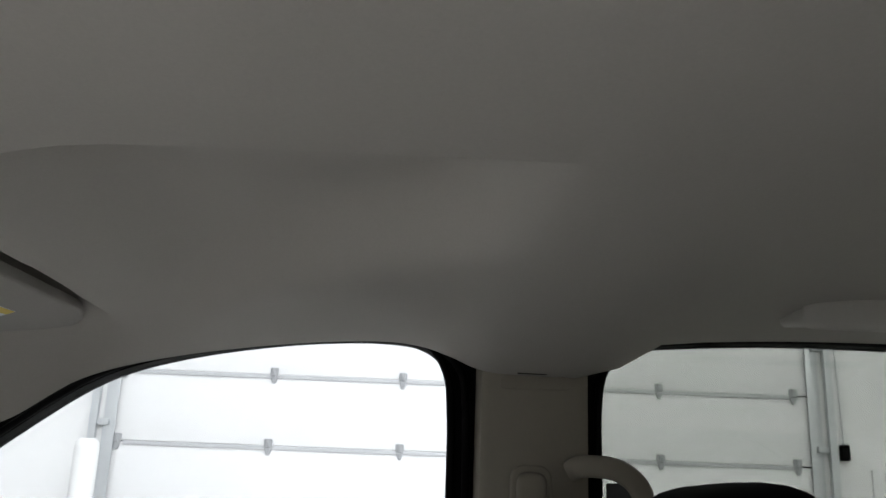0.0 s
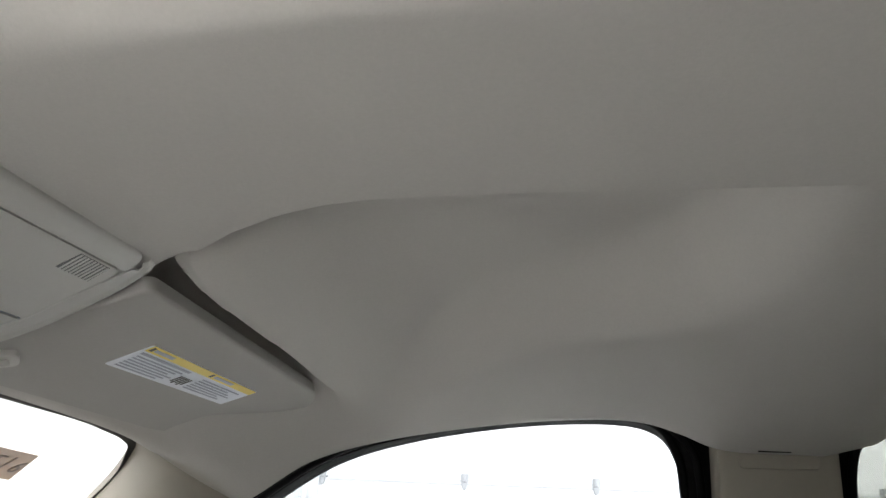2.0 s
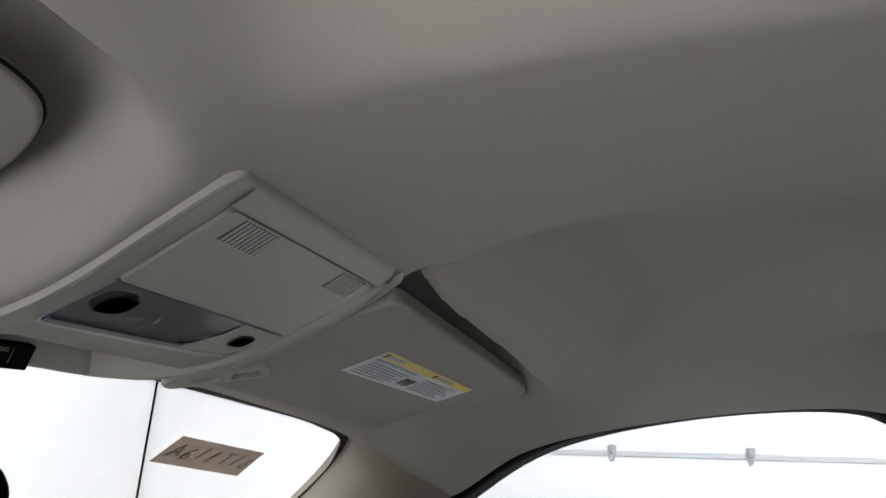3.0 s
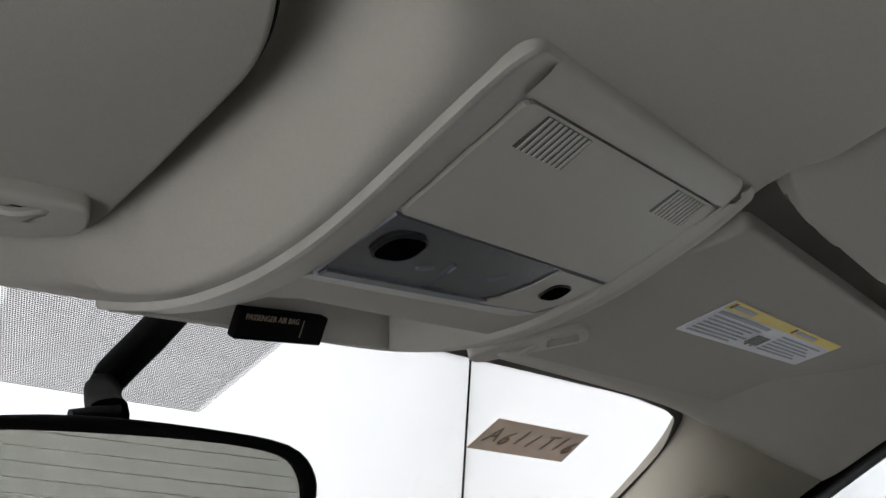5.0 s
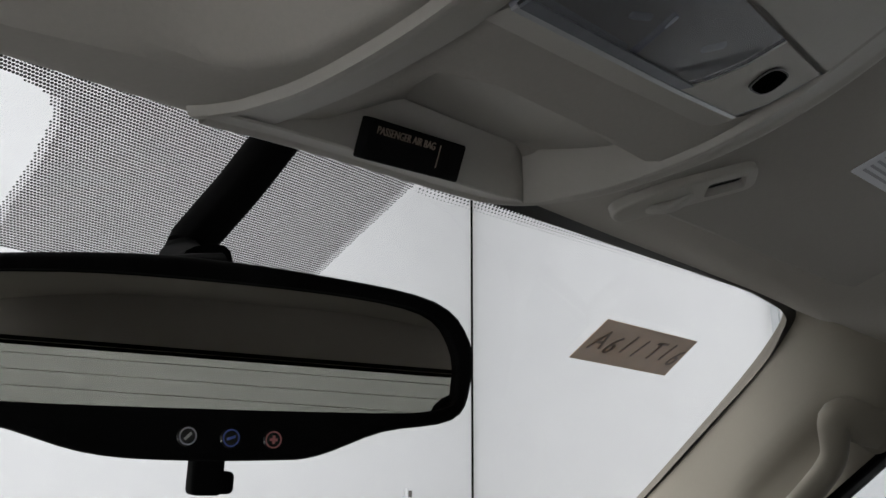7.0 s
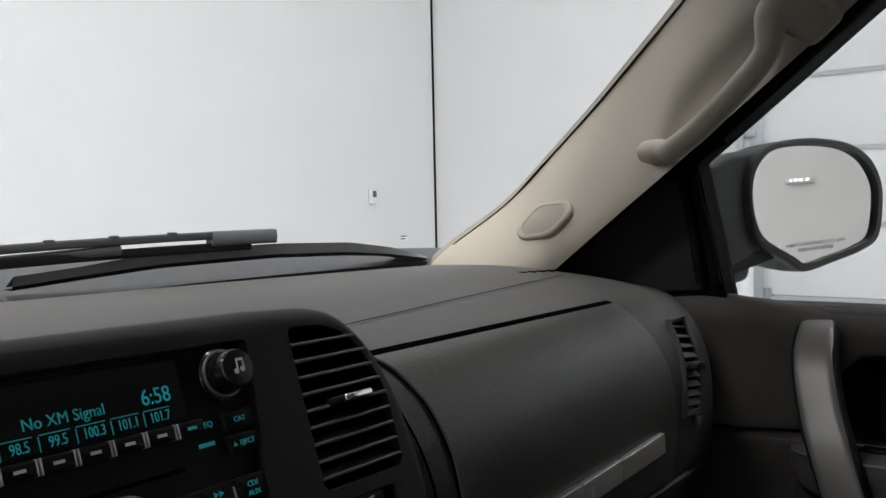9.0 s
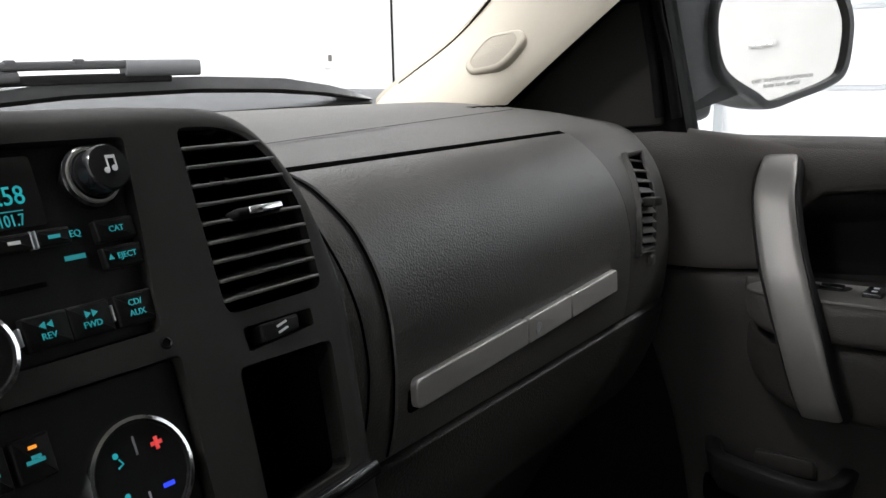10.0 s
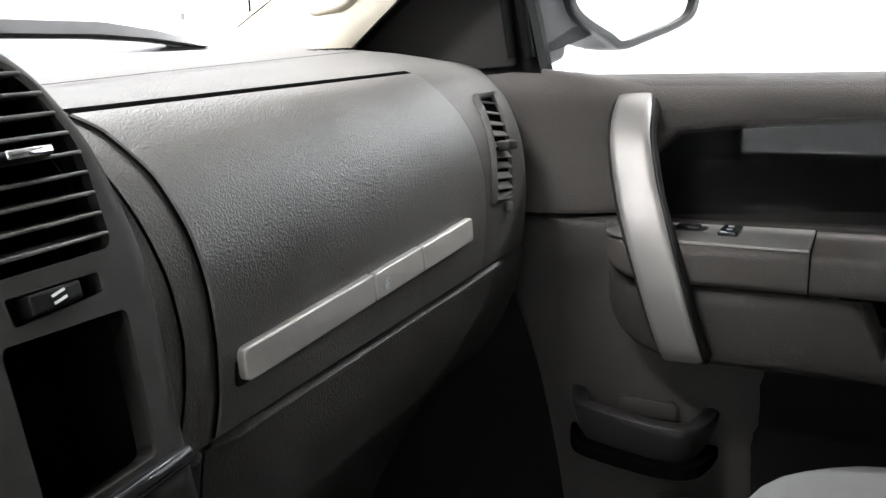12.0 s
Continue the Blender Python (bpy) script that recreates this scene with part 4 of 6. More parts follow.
LEFT_Y = [0.577, 0.579, 0.583, 0.589, 0.60, 0.65, 0.70, 0.75, 0.78, 0.805, 0.822, 0.832]
LEFT_X = [0.0430, 0.0360, 0.0310, 0.0290, 0.0280, 0.0275, 0.0270, 0.0280, 0.0290, 0.0275, 0.0235, 0.0180]
IN_Y, IN_X = [0.577, 0.60, 0.655, 0.70, 0.74, 0.78, 0.832], [0.0520, 0.0515, 0.0490, 0.0468, 0.0462, 0.0475, 0.0500]
RIGHT = [p.to_2d() for p in spline([(x, y, 0) for x, y in [(0.238, 0.577), (0.2475, 0.583), (0.2515, 0.60), (0.2515, 0.617), (0.2455, 0.65), (0.2340, 0.692), (0.2265, 0.733), (0.2235, 0.775), (0.2170, 0.806), (0.2010, 0.8225), (0.178, 0.8265), (0.14, 0.8275), (0.10, 0.8280), (0.06, 0.8300), (0.030, 0.8340)]], 6)]
R_Y = [p.y for p in RIGHT if p.x > 0.20]
R_X = [p.x for p in RIGHT if p.x > 0.20]
con = thing("overhead_console", "grey beige plastic overhead console with map lamps", "overhead console")


def rear_drop(y):
    return lerp_table(y, [0.5765, 0.5775, 0.5795, 0.584], [-0.020, -0.006, -0.0016, 0.0])


EDGE = [(-0.0010, -0.024), (-0.0006, -0.0060), (0.0002, -0.0024), (0.0014, -0.0003), (0.0030, 0.0006), (0.0046, 0.0003), (0.0060, -0.0010), (0.0080, -0.0014)]
bm = bmesh.new()
rows = []
for y in [0.5765, 0.5775, 0.5785, 0.5800, 0.5820, 0.5845, 0.5895] + [0.595 + 0.0075 * k for k in range(32)]:
    x0, x1 = lerp_table(y, LEFT_Y, LEFT_X), lerp_table(y, IN_Y, IN_X)
    pr = [(x0 + dx, min(h, rear_drop(y))) for dx, h in EDGE] + [(x1 - 0.0012, min(rear_drop(y), -0.0012)), (x1, min(rear_drop(y), -0.0020)), (x1 + 0.0002, -0.016)]
    rows.append([pod(x, y, h) for x, h in pr])
grid(bm, rows)
rows = []
for y in [0.5765, 0.5775, 0.5785, 0.5800, 0.5820, 0.5845, 0.5895, 0.5945]:
    x0, x1 = lerp_table(y, IN_Y, IN_X), lerp_table(y, R_Y, R_X) - 0.022
    rows.append([pod(x0 - 0.003 + (x1 - x0 + 0.006) * k / 12, y, rear_drop(y) - 0.0001) for k in range(13)])
rows.append([p + (pod(0.1, 0.6, -0.012) - pod(0.1, 0.6, 0)) for p in rows[-1]])
grid(bm, rows)
bmesh.ops.recalc_face_normals(bm, faces=bm.faces[:])
part("rim", bm, M_CONS, con)


def right_in(y):
    """The inner edge of the rim on the passenger side."""
    return lerp_table(y, [0.577, 0.595, 0.655, 0.68, 0.72, 0.80], [0.2330, 0.2310, 0.2200, 0.2180, 0.2140, 0.2100])


bm = bmesh.new()
rows = []
n_r = len(RIGHT)
for i, p in enumerate(RIGHT):
    t = (RIGHT[min(i + 1, n_r - 1)] - RIGHT[max(i - 1, 0)]).normalized()
    inn = Vector((-t.y, t.x))
    side = sstep(0.802, 0.826, p.y)
    width = (p.x - right_in(p.y)) * (1 - side) + 0.0200 * side if p.y < 0.81 else 0.0125 + 0.0085 * side
    width = max(0.0085, width)
    q = [p + inn * dx for dx, h in EDGE] + [p + inn * (width - 0.001), p + inn * width]
    hs = [h for dx, h in EDGE] + [0.0, -0.0008]
    rows.append([pod(c.x, c.y, min(h, rear_drop(c.y))) for c, h in zip(q, hs)])
grid(bm, rows)
bmesh.ops.recalc_face_normals(bm, faces=bm.faces[:])
part("front_rim", bm, M_CONS, con)

# storage hatch with two louvred grilles
hatch_p = round_poly([(lerp_table(0.596, IN_Y, IN_X) + 0.0016, 0.5958), (0.2294, 0.5958), (0.2186, 0.6545), (lerp_table(0.6545, IN_Y, IN_X) + 0.0014, 0.6545)], [0.006, 0.008, 0.002, 0.002], 5)
hatch = part("hatch", pod_plate(hatch_p, -0.0003, 0.006), M_CONS, con, "plain storage hatch", flat=True)
part("hatch_gap", pod_plate([(0.046, 0.586), (0.236, 0.586), (0.232, 0.61), (0.222, 0.657), (0.044, 0.657)], -0.0036, 0.002), M_DEEP, con, "dark shut line", flat=True)
for gx0, gx1, gy0, gy1 in ((0.0680, 0.1015, 0.5972, 0.6130), (0.1840, 0.2170, 0.5972, 0.6120)):
    # No slots are cut: a dark plate paints the shade between the ribs.
    grille = part("grille", pod_plate([(gx0, gy0), (gx1, gy0), (gx1 + 0.0005, gy1), (gx0 - 0.0015, gy1)], 0.0001, 0.001), M_SLAT, hatch, "louvred grille with slot shade painted dark", flat=True)
    bm = bmesh.new()
    for k in range(9):
        x = gx0 + (gx1 - gx0) * (k + 0.5) / 9
        bar = [pod(x - 0.0008, gy0, 0.0001), pod(x + 0.0008, gy0, 0.0001), pod(x + 0.0008, gy1, 0.0001), pod(x - 0.0008, gy1, 0.0001)]
        tip = [pod(x - 0.0006, gy0, 0.0006), pod(x + 0.0008, gy0, 0.0006), pod(x + 0.0008, gy1, 0.0006), pod(x - 0.0006, gy1, 0.0006)]
        grid(bm, [[bar[0], tip[0], tip[1], bar[1]], [bar[3], tip[3], tip[2], bar[2]]])
    part("louvres", bm, M_CONS, grille, "pale ribs", flat=True)

# map lamp unit: smoked lens over a tray, a pale end piece with a button
lamp_p = [(0.0500, 0.6560), (0.2190, 0.6560), (0.2090, 0.6780), (0.1985, 0.6900), (0.1300, 0.6955), (0.0480, 0.7005)]
unit = part("lamp_unit", pod_plate(lamp_p, -0.0105, 0.002), M_TRAY, con, "grey tray of the map lamps", flat=True)
bm = bmesh.new()
grid(bm, [[pod(p[0], p[1], h) for p in lamp_p] for h in (-0.0008, -0.0105)], closed=True)
part("tray_wall", bm, M_TRAY, unit, flat=True)
for x0, x1 in ((0.052, 0.108), (0.116, 0.160)):
    bm = bmesh.new()
    grid(bm, [[pod(x0 + (x1 - x0) * k / 10, 0.6755 + 0.0005 * k + (0.0215 - 0.0009 * k) * j / 5, -0.0095 + 0.0078 * (j / 5) ** 1.4) for k in range(11)] for j in range(6)])
    bmesh.ops.recalc_face_normals(bm, faces=bm.faces[:])
    part("reflector", bm, M_REFLECT, unit, "pale lamp reflector")
part("bulb_holder", box(pod_m(0.134, 0.6725, -0.0075, -6), (0.024, 0.012, 0.005), 0.002), M_STACK, unit, "black bulb holder")
part("bulb", box(pod_m(0.1455, 0.6740, -0.0045, 38), (0.012, 0.0042, 0.004), 0.0018), M_REFLECT, unit, "clear lamp bulb")
part("bulb", box(pod_m(0.0985, 0.6805, -0.0045, 20), (0.011, 0.0036, 0.004), 0.0016), M_REFLECT, unit, "clear lamp bulb")
part("divider", box(pod_m(0.112, 0.684, -0.006, 4), (0.003, 0.024, 0.008), 0.001), M_TRAY, unit)
end_p = [(0.1745, 0.6568), (0.2178, 0.6568), (0.2082, 0.6776), (0.1980, 0.6893), (0.1510, 0.6928), (0.1600, 0.6840), (0.1690, 0.6700)]
part("end_piece", pod_plate(end_p, -0.0006, 0.009), M_CONS, unit, "pale end piece round the button", flat=True)
lens_p = [(0.0510, 0.6567), (0.1738, 0.6567), (0.1683, 0.6700), (0.1593, 0.6836), (0.1500, 0.6926), (0.1300, 0.6942), (0.0492, 0.6992)]
ln = part("lens", pod_plate(lens_p, -0.0010, 0.0016), M_LENSGLASS, unit, "smoked clear lamp lens", flat=True)
ln.visible_shadow = False
part("lens_strip", pod_plate([(0.0494, 0.6985), (0.1300, 0.6936), (0.1495, 0.6922), (0.1545, 0.6882), (0.1270, 0.6900), (0.0500, 0.6945)], 0.0003, 0.0012), M_LENSBAND, unit, "pale glossy lower lens band", flat=True)
part("lens_frame", pod_plate([(0.0480, 0.7005), (0.1300, 0.6955), (0.1500, 0.6942), (0.1985, 0.6902), (0.1990, 0.6885), (0.1500, 0.6925), (0.1300, 0.6938), (0.0485, 0.6985)], 0.0002, 0.003), M_REFLECT, unit, "thin bright edge of the lens", flat=True)
for cx, cy, w, h in ((0.0688, 0.6708, 0.0105, 0.0072), (0.1905, 0.6705, 0.0078, 0.0056)):
    bp_ = [(cx + w * math.copysign(abs(math.cos(a)) ** 0.7, math.cos(a)), cy + h * math.copysign(abs(math.sin(a)) ** 0.7, math.sin(a)) - 0.18 * w * math.cos(a)) for a in [2 * math.pi * k / 24 for k in range(24)]]
    bt = part("button", pod_plate(bp_, 0.0004, 0.010), M_DEEP, unit, "black lamp button", flat=True)
    ring_o = [(cx + (x - cx) * 1.12, cy + (y - cy) * 1.12) for x, y in bp_]
    part("bezel", pod_plate(ring_o, 0.0002, 0.004), M_SATIN, bt, flat=True)

# moulded recess in front of the lamps: a steep wall behind the front rim and a dished roof
WALL = []
for i, p in enumerate(RIGHT):
    if p.y < 0.657 and p.x > 0.2:
        continue
    t = (RIGHT[min(i + 1, n_r - 1)] - RIGHT[max(i - 1, 0)]).normalized()
    inn = Vector((-t.y, t.x))
    side = sstep(0.802, 0.826, p.y)
    width = (p.x - right_in(p.y)) * (1 - side) + 0.0200 * side if p.y < 0.81 else 0.0125 + 0.0085 * side
    q = p + inn * max(0.0085, width)
    if q.x > 0.044:
        WALL.append((q, inn))


def recess(y):
    return lerp_table(y, [0.655, 0.68, 0.70, 0.74, 0.78, 0.81], [0.001, 0.007, 0.012, 0.019, 0.023, 0.025])


bm = bmesh.new()
grid(bm, [[pod(q.x + inn.x * 0.010 * a ** 1.5, q.y + inn.y * 0.010 * a ** 1.5, -0.0006 - recess(q.y) * a) for q, inn in WALL] for a in [k / 6 for k in range(7)]])
bmesh.ops.recalc_face_normals(bm, faces=bm.faces[:])
part("recess_wall", bm, M_CONS, con, "pale wall of the recess")
FRONT = [(q + inn * 0.010, recess(q.y)) for q, inn in WALL]
BACK = spline([(0.2195, 0.6570, 0), (0.2090, 0.6785, 0), (0.1985, 0.6905, 0), (0.1500, 0.6945, 0), (0.1000, 0.6978, 0), (0.0478, 0.7008, 0)], 8)
bm = bmesh.new()
rows = []
for k in range(17):
    a = k / 16
    row = []
    for i, (q, d) in enumerate(FRONT):
        f = i / (len(FRONT) - 1) * (len(BACK) - 1)
        j = min(int(f), len(BACK) - 2)
        b = BACK[j].lerp(BACK[j + 1], f - j).to_2d()
        c = b.lerp(q, a)
        row.append(pod(c.x, c.y, -0.0012 - d * (0.75 * a + 0.25 * math.sin(math.pi / 2 * a))))
    rows.append(row)
grid(bm, rows)
bmesh.ops.recalc_face_normals(bm, faces=bm.faces[:])
part("recess_roof", bm, M_CONS, con, "shallow dished recess")
AB = frame_m((0.1105, 0.7945, 1.1262), (0.97, 0.10, 0.17), (0.06, -0.90, -0.42))
disp = part("display", slab(AB @ pose(0, 0, -0.004), round_poly([(-0.0305, -0.0085), (0.0305, -0.0085), (0.0305, 0.0085), (-0.0305, 0.0085)], 0.0015, 3), 0.006, 0.0008), M_BLACK, con, "black airbag display")
words(AB @ pose(-0.0085, 0.0042, 0.0022), "PASSENGER AIR BAG", 0.0046, M_DIMPRINT, disp, "lettering", wide=0.86)
part("display_mark", box(AB @ pose(0.0130, 0.0005, 0.0022), (0.0005, 0.010, 0.0003), 0), M_DIMPRINT, disp, flat=True)

# ---- sun visors ----
VN = Vector((0, -0.2696, -0.963))


def visor(name, flipx, label):
    v = thing(name, label, "sun visor")
    vm = frame_m((0.45, 0.67, visor_z(0.67) + 0.012), (1, 0, 0), VN)

    def vxy(x, y):
        return (x - 0.45, -(y - 0.67) / 0.963)
    out = round_poly([vxy(*p) for p in [(0.262, 0.594), (0.622, 0.584), (0.668, 0.624), (0.652, 0.712), (0.600, 0.7535), (0.30, 0.7785), (0.262, 0.778)]], [0.012, 0.035, 0.04, 0.05, 0.05, 0.01, 0.008], 7)
    bm = slab(vm, out, 0.013, 0.0035, 4)
    if flipx:
        bm.transform(flipx)
        bmesh.ops.recalc_face_normals(bm, faces=bm.faces[:])
    part("panel", bm, M_VISOR, v)
    return v, vm, vxy


vis, vm, vxy = visor("sun_visor", None, "grey vinyl sun visor with a white and yellow warning label")
lab = part("warning_label", slab(vm @ pose(0, 0, 0.0128), round_poly([vxy(*p) for p in [(0.359, 0.6405), (0.547, 0.6265), (0.5545, 0.6675), (0.369, 0.6885)]], 0.002, 3), 0.0006), M_PAPER, vis, "white warning label with a yellow header", flat=True)
LM = vm @ pose(0, 0, 0.0137)


def lxy(u, v):
    """Places on the label: u along it, v from the yellow edge."""
    a, b = Vector((0.359, 0.6405)).lerp(Vector((0.547, 0.6265)), u), Vector((0.369, 0.6885)).lerp(Vector((0.5545, 0.6675)), u)
    q = a.lerp(b, v)
    return vxy(q.x, q.y)


def lbar(u0, u1, v0, v1, material, name="print_bar"):
    return part(name, slab(LM, [lxy(u0, v0), lxy(u1, v0), lxy(u1, v1), lxy(u0, v1)], 0.0003), material, lab, flat=True)


lbar(0.01, 0.99, 0.0, 0.22, M_YELLOW, "yellow_header")
LM = vm @ pose(0, 0, 0.0141)
lbar(0.05, 0.20, 0.06, 0.15, M_PRINT)
lbar(0.58, 0.76, 0.06, 0.15, M_PRINT)
lbar(0.02, 0.04, 0.04, 0.17, M_INK)
lbar(0.54, 0.56, 0.04, 0.17, M_INK)
lbar(0.02, 0.42, 0.27, 0.34, M_PRINT)
for k in range(6):
    lbar(0.03, 0.40 - 0.03 * (k % 3), 0.41 + 0.09 * k, 0.445 + 0.09 * k, M_PRINT)
    lbar(0.56, 0.93 - 0.04 * ((k * 2) % 3), 0.33 + 0.095 * k, 0.365 + 0.095 * k, M_PRINT)
for k in range(5):
    lbar(0.425 + 0.022 * k, 0.438 + 0.022 * k, 0.50, 0.78 + 0.05 * (k % 2), M_INK)
clipm = frame_m((0.2905, 0.7475, visor_z(0.7475) - 0.0005), (0.50, -0.84, 0.235), (0.0, -0.27, -0.963))


def visor_clip(parent_m, label):
    c = thing("visor_clip", label, "visor clip")
    o = round_poly([(-0.046, -0.013), (0.034, -0.013), (0.034, 0.012), (-0.024, 0.014), (-0.05, 0.004)], 0.009, 5)
    part("plate", holed(parent_m @ pose(0, 0, 0.0065), o, [round_poly([(0.004, -0.0075), (0.027, -0.0075), (0.027, 0.006), (0.006, 0.007)], 0.003), round_poly([(-0.030, -0.007), (-0.012, -0.008), (-0.012, 0.001), (-0.026, 0.002)], 0.003)], 0.005, 0.0065, 0.002), M_CONS, c)
    part("hook", sweep(spline([parent_m @ Vector(p) for p in ((-0.034, -0.004, 0.001), (-0.024, -0.005, 0.006), (-0.014, -0.004, 0.008), (-0.002, -0.002, 0.005))], 5), ring(0.010, 0.005, 10, 3), up=(0, 0, 1)), M_CONS, c)
    # Dark sheet behind the openings paints the shade inside them.
    part("backing", slab(parent_m @ pose(0, 0, 0.0), inset(o, 0.002), 0.0012), M_BEZEL, c, "dark plate painted as recess shade", flat=True)
    return c


visor_clip(clipm, "grey plastic visor clip beside the console")
v2 = thing("sun_visor", "dark grey vinyl sun visor over the driver's seat", "sun visor")
vm2 = frame_m((-0.2, 0.67, visor_z(0.67) + 0.007), (1, 0, 0), VN)
o2 = round_poly([(x + 0.2, -(y - 0.67) / 0.963) for x, y in [(-0.50, 0.634), (-0.13, 0.626), (-0.0744, 0.618), (-0.046, 0.624), (-0.026, 0.655), (-0.017, 0.72), (-0.010, 0.785), (-0.022, 0.808), (-0.06, 0.813), (-0.5, 0.80)]], [0.03, 0.05, 0.02, 0.02, 0.03, 0.03, 0.02, 0.02, 0.03, 0.05], 7)
part("panel", slab(vm2, o2, 0.008, 0.003, 5), M_VISOR, v2)
part("edge_seam", sweep([vm2 @ Vector((p.x, p.y, 0.003)) for p in inset(o2, -0.0006)], ring(0.002, 0.002, 6), up=(0, 0, 1)), M_STACK, v2, "dark welded edge seam")
visor_clip(frame_m((-0.062, 0.782, visor_z(0.782) - 0.0005), (-1, 0.25, 0), VN) @ Matrix.Diagonal((0.9, 1.3, 1.3, 1)), "grey plastic visor clip of the driver's visor")

# ---- rear-view mirror ----
MN = Vector((-0.32, -0.945, -0.060))
MM = frame_m((0.05, 0.83, 1.006), (0.947, -0.321, 0.0), MN)
rv = thing("rear_view_mirror", "black rear-view mirror with three lit buttons", "mirror")
HOUS = [(-0.122, 0.028), (-0.1175, 0.047), (-0.098, 0.0565), (-0.078, 0.0625), (-0.025, 0.0705), (0.0395, 0.0712), (0.092, 0.0668), (0.1115, 0.050), (0.1125, 0.027), (0.1035, 0.0115), (0.069, 0.0045), (0.040, -0.006), (0.020, -0.0082), (-0.020, -0.0092), (-0.046, -0.0075), (-0.076, 0.0005), (-0.108, 0.004)]
hs = [p.to_2d() for p in spline([(a * (0.925 if a > 0 else 1), b * (0.885 if b > 0 else 1), 0) for a, b in HOUS], 4, closed=True)]
GLS = [(-0.114, 0.029), (-0.110, 0.045), (-0.094, 0.0515), (-0.0773, 0.0555), (-0.0353, 0.0605), (0.0396, 0.0632), (0.0864, 0.0598), (0.1020, 0.046), (0.1042, 0.0275), (0.0960, 0.0158), (0.0406, 0.0115), (-0.0901, 0.0080), (-0.108, 0.012)]
gs = [p.to_2d() for p in spline([(a * (0.925 if a > 0 else 1), b * 0.89, 0) for a, b in GLS], 4, closed=True)]
housing = part("housing", holed(MM @ pose(0, 0, 0.004), hs, [gs], 0.006, 0.012, 0.004, 4), M_BLACK, rv)
bm = bmesh.new()
rows = []
for k in range(7):
    a = k / 6
    rows.append([MM @ Vector((p.x * (1 - 0.5 * a * a), 0.03 + (p.y - 0.03) * (1 - 0.55 * a * a), -0.008 - 0.028 * a)) for p in hs])
vs = grid(bm, rows, closed=True)
bm.faces.new(vs[-1])
bmesh.ops.recalc_face_normals(bm, faces=bm.faces[:])
part("back_shell", bm, M_BLACK, rv)
bm = bmesh.new()
bm.faces.new([bm.verts.new(MM @ Vector((p.x, p.y, 0.0008))) for p in inset(gs, -0.001)])
part("mirror_glass", bm, M_MIRROR, rv, "silvered mirror glass", flat=True)
for u, col, ch in ((-0.0141, M_WHITEPRINT, "phone"), (0.0012, M_BLUEPRINT, "dot"), (0.017, M_PINKPRINT, "cross")):
    bt = part("button", lathe(MM @ pose(u, -0.0008, 0.0038), [(0.0038, 0), (0.0038, 0.0006), (0.0032, 0.0011), (0.0005, 0.0012)], 20), M_GLOSSBLK, rv, "round button with a lit symbol")
    bm = holed(MM @ pose(u, -0.0008, 0.0052), ring(0.0062, 0.0062, 20), [ring(0.0052, 0.0052, 20)], 0.0002)
    part("ring", bm, M_PRINT if ch == "phone" else col, bt)
    if ch == "cross":
        bm = box(MM @ pose(u, -0.0008, 0.0052), (0.0030, 0.0010, 0.0003), 0)
        box(MM @ pose(u, -0.0008, 0.0053), (0.0010, 0.0030, 0.0003), 0, bm)
    else:
        bm = box(MM @ pose(u, -0.0008, 0.0052, 0, 0, 45 if ch == "phone" else 20), (0.0032, 0.0009, 0.0003), 0)
    part("symbol", bm, col, bt, flat=True)
part("sensor_tab", box(MM @ pose(-0.0035, -0.014, -0.006), (0.0115, 0.014, 0.010), 0.002), M_BLACK, rv)
part("sensor_hook", box(MM @ pose(0.0030, -0.0165, -0.006), (0.007, 0.008, 0.008), 0.002), M_BLACK, rv)
piv = MM @ Vector((-0.006, 0.064, -0.020))
part("arm", sweep(spline([on_glass(0.091, 1.152, 0.006), on_glass(0.088, 1.135, 0.012), on_glass(0.080, 1.115, 0.022), piv.lerp(on_glass(0.078, 1.112, 0.03), 0.45), piv], 6), ring(0.020, 0.018, 14, 3.2), up=(0, -0.5, -0.85)), M_BLACK, rv, "black mirror arm")
part("pivot", sweep([piv + Vector((-0.017, 0.005, -0.006)), piv + Vector((-0.006, 0.002, -0.003)), piv + Vector((0.005, -0.002, -0.001))], ring(0.017, 0.015, 14), up=(0, 0, 1)), M_BLACK, rv)

# ---- dashboard ----
DP = [(1.31, 0.800), (1.285, 0.818), (1.20, 0.8225), (1.10, 0.8220), (1.0, 0.8155), (0.94, 0.8075), (0.908, 0.8010), (0.890, 0.7895), (0.873, 0.768), (0.862, 0.738), (0.858, 0.70), (0.860, 0.663), (0.8635, 0.643), (0.866, 0.634), (0.876, 0.595), (0.902, 0.548), (0.95, 0.50), (1.0, 0.43), (1.06, 0.30), (1.09, 0.05)]
dp = spline([(y, z, 0) for y, z in DP], 6)


def dash_pt(i, x, d=0.0):
    """A point of the dashboard's section i at x, d metres off its face; the end by the door curves away."""
    p = dp[i]
    t = (dp[min(i + 1, len(dp) - 1)] - dp[max(i - 1, 0)]).normalized()
    n = Vector((t.y, -t.x, 0))
    y, z = p.x + n.x * d, p.y + n.y * d
    y -= 0.14 * (x - XC) ** 2 * sstep(1.0, 1.3, y)
    e = max(0.0, x - 0.698)
    y += 2.2 * e ** 1.35 if z > 0.6 else 0.5 * e
    z -= 0.35 * e ** 1.2 * sstep(0.85, 1.0, y) * 1.0
    return Vector((x, y, z))


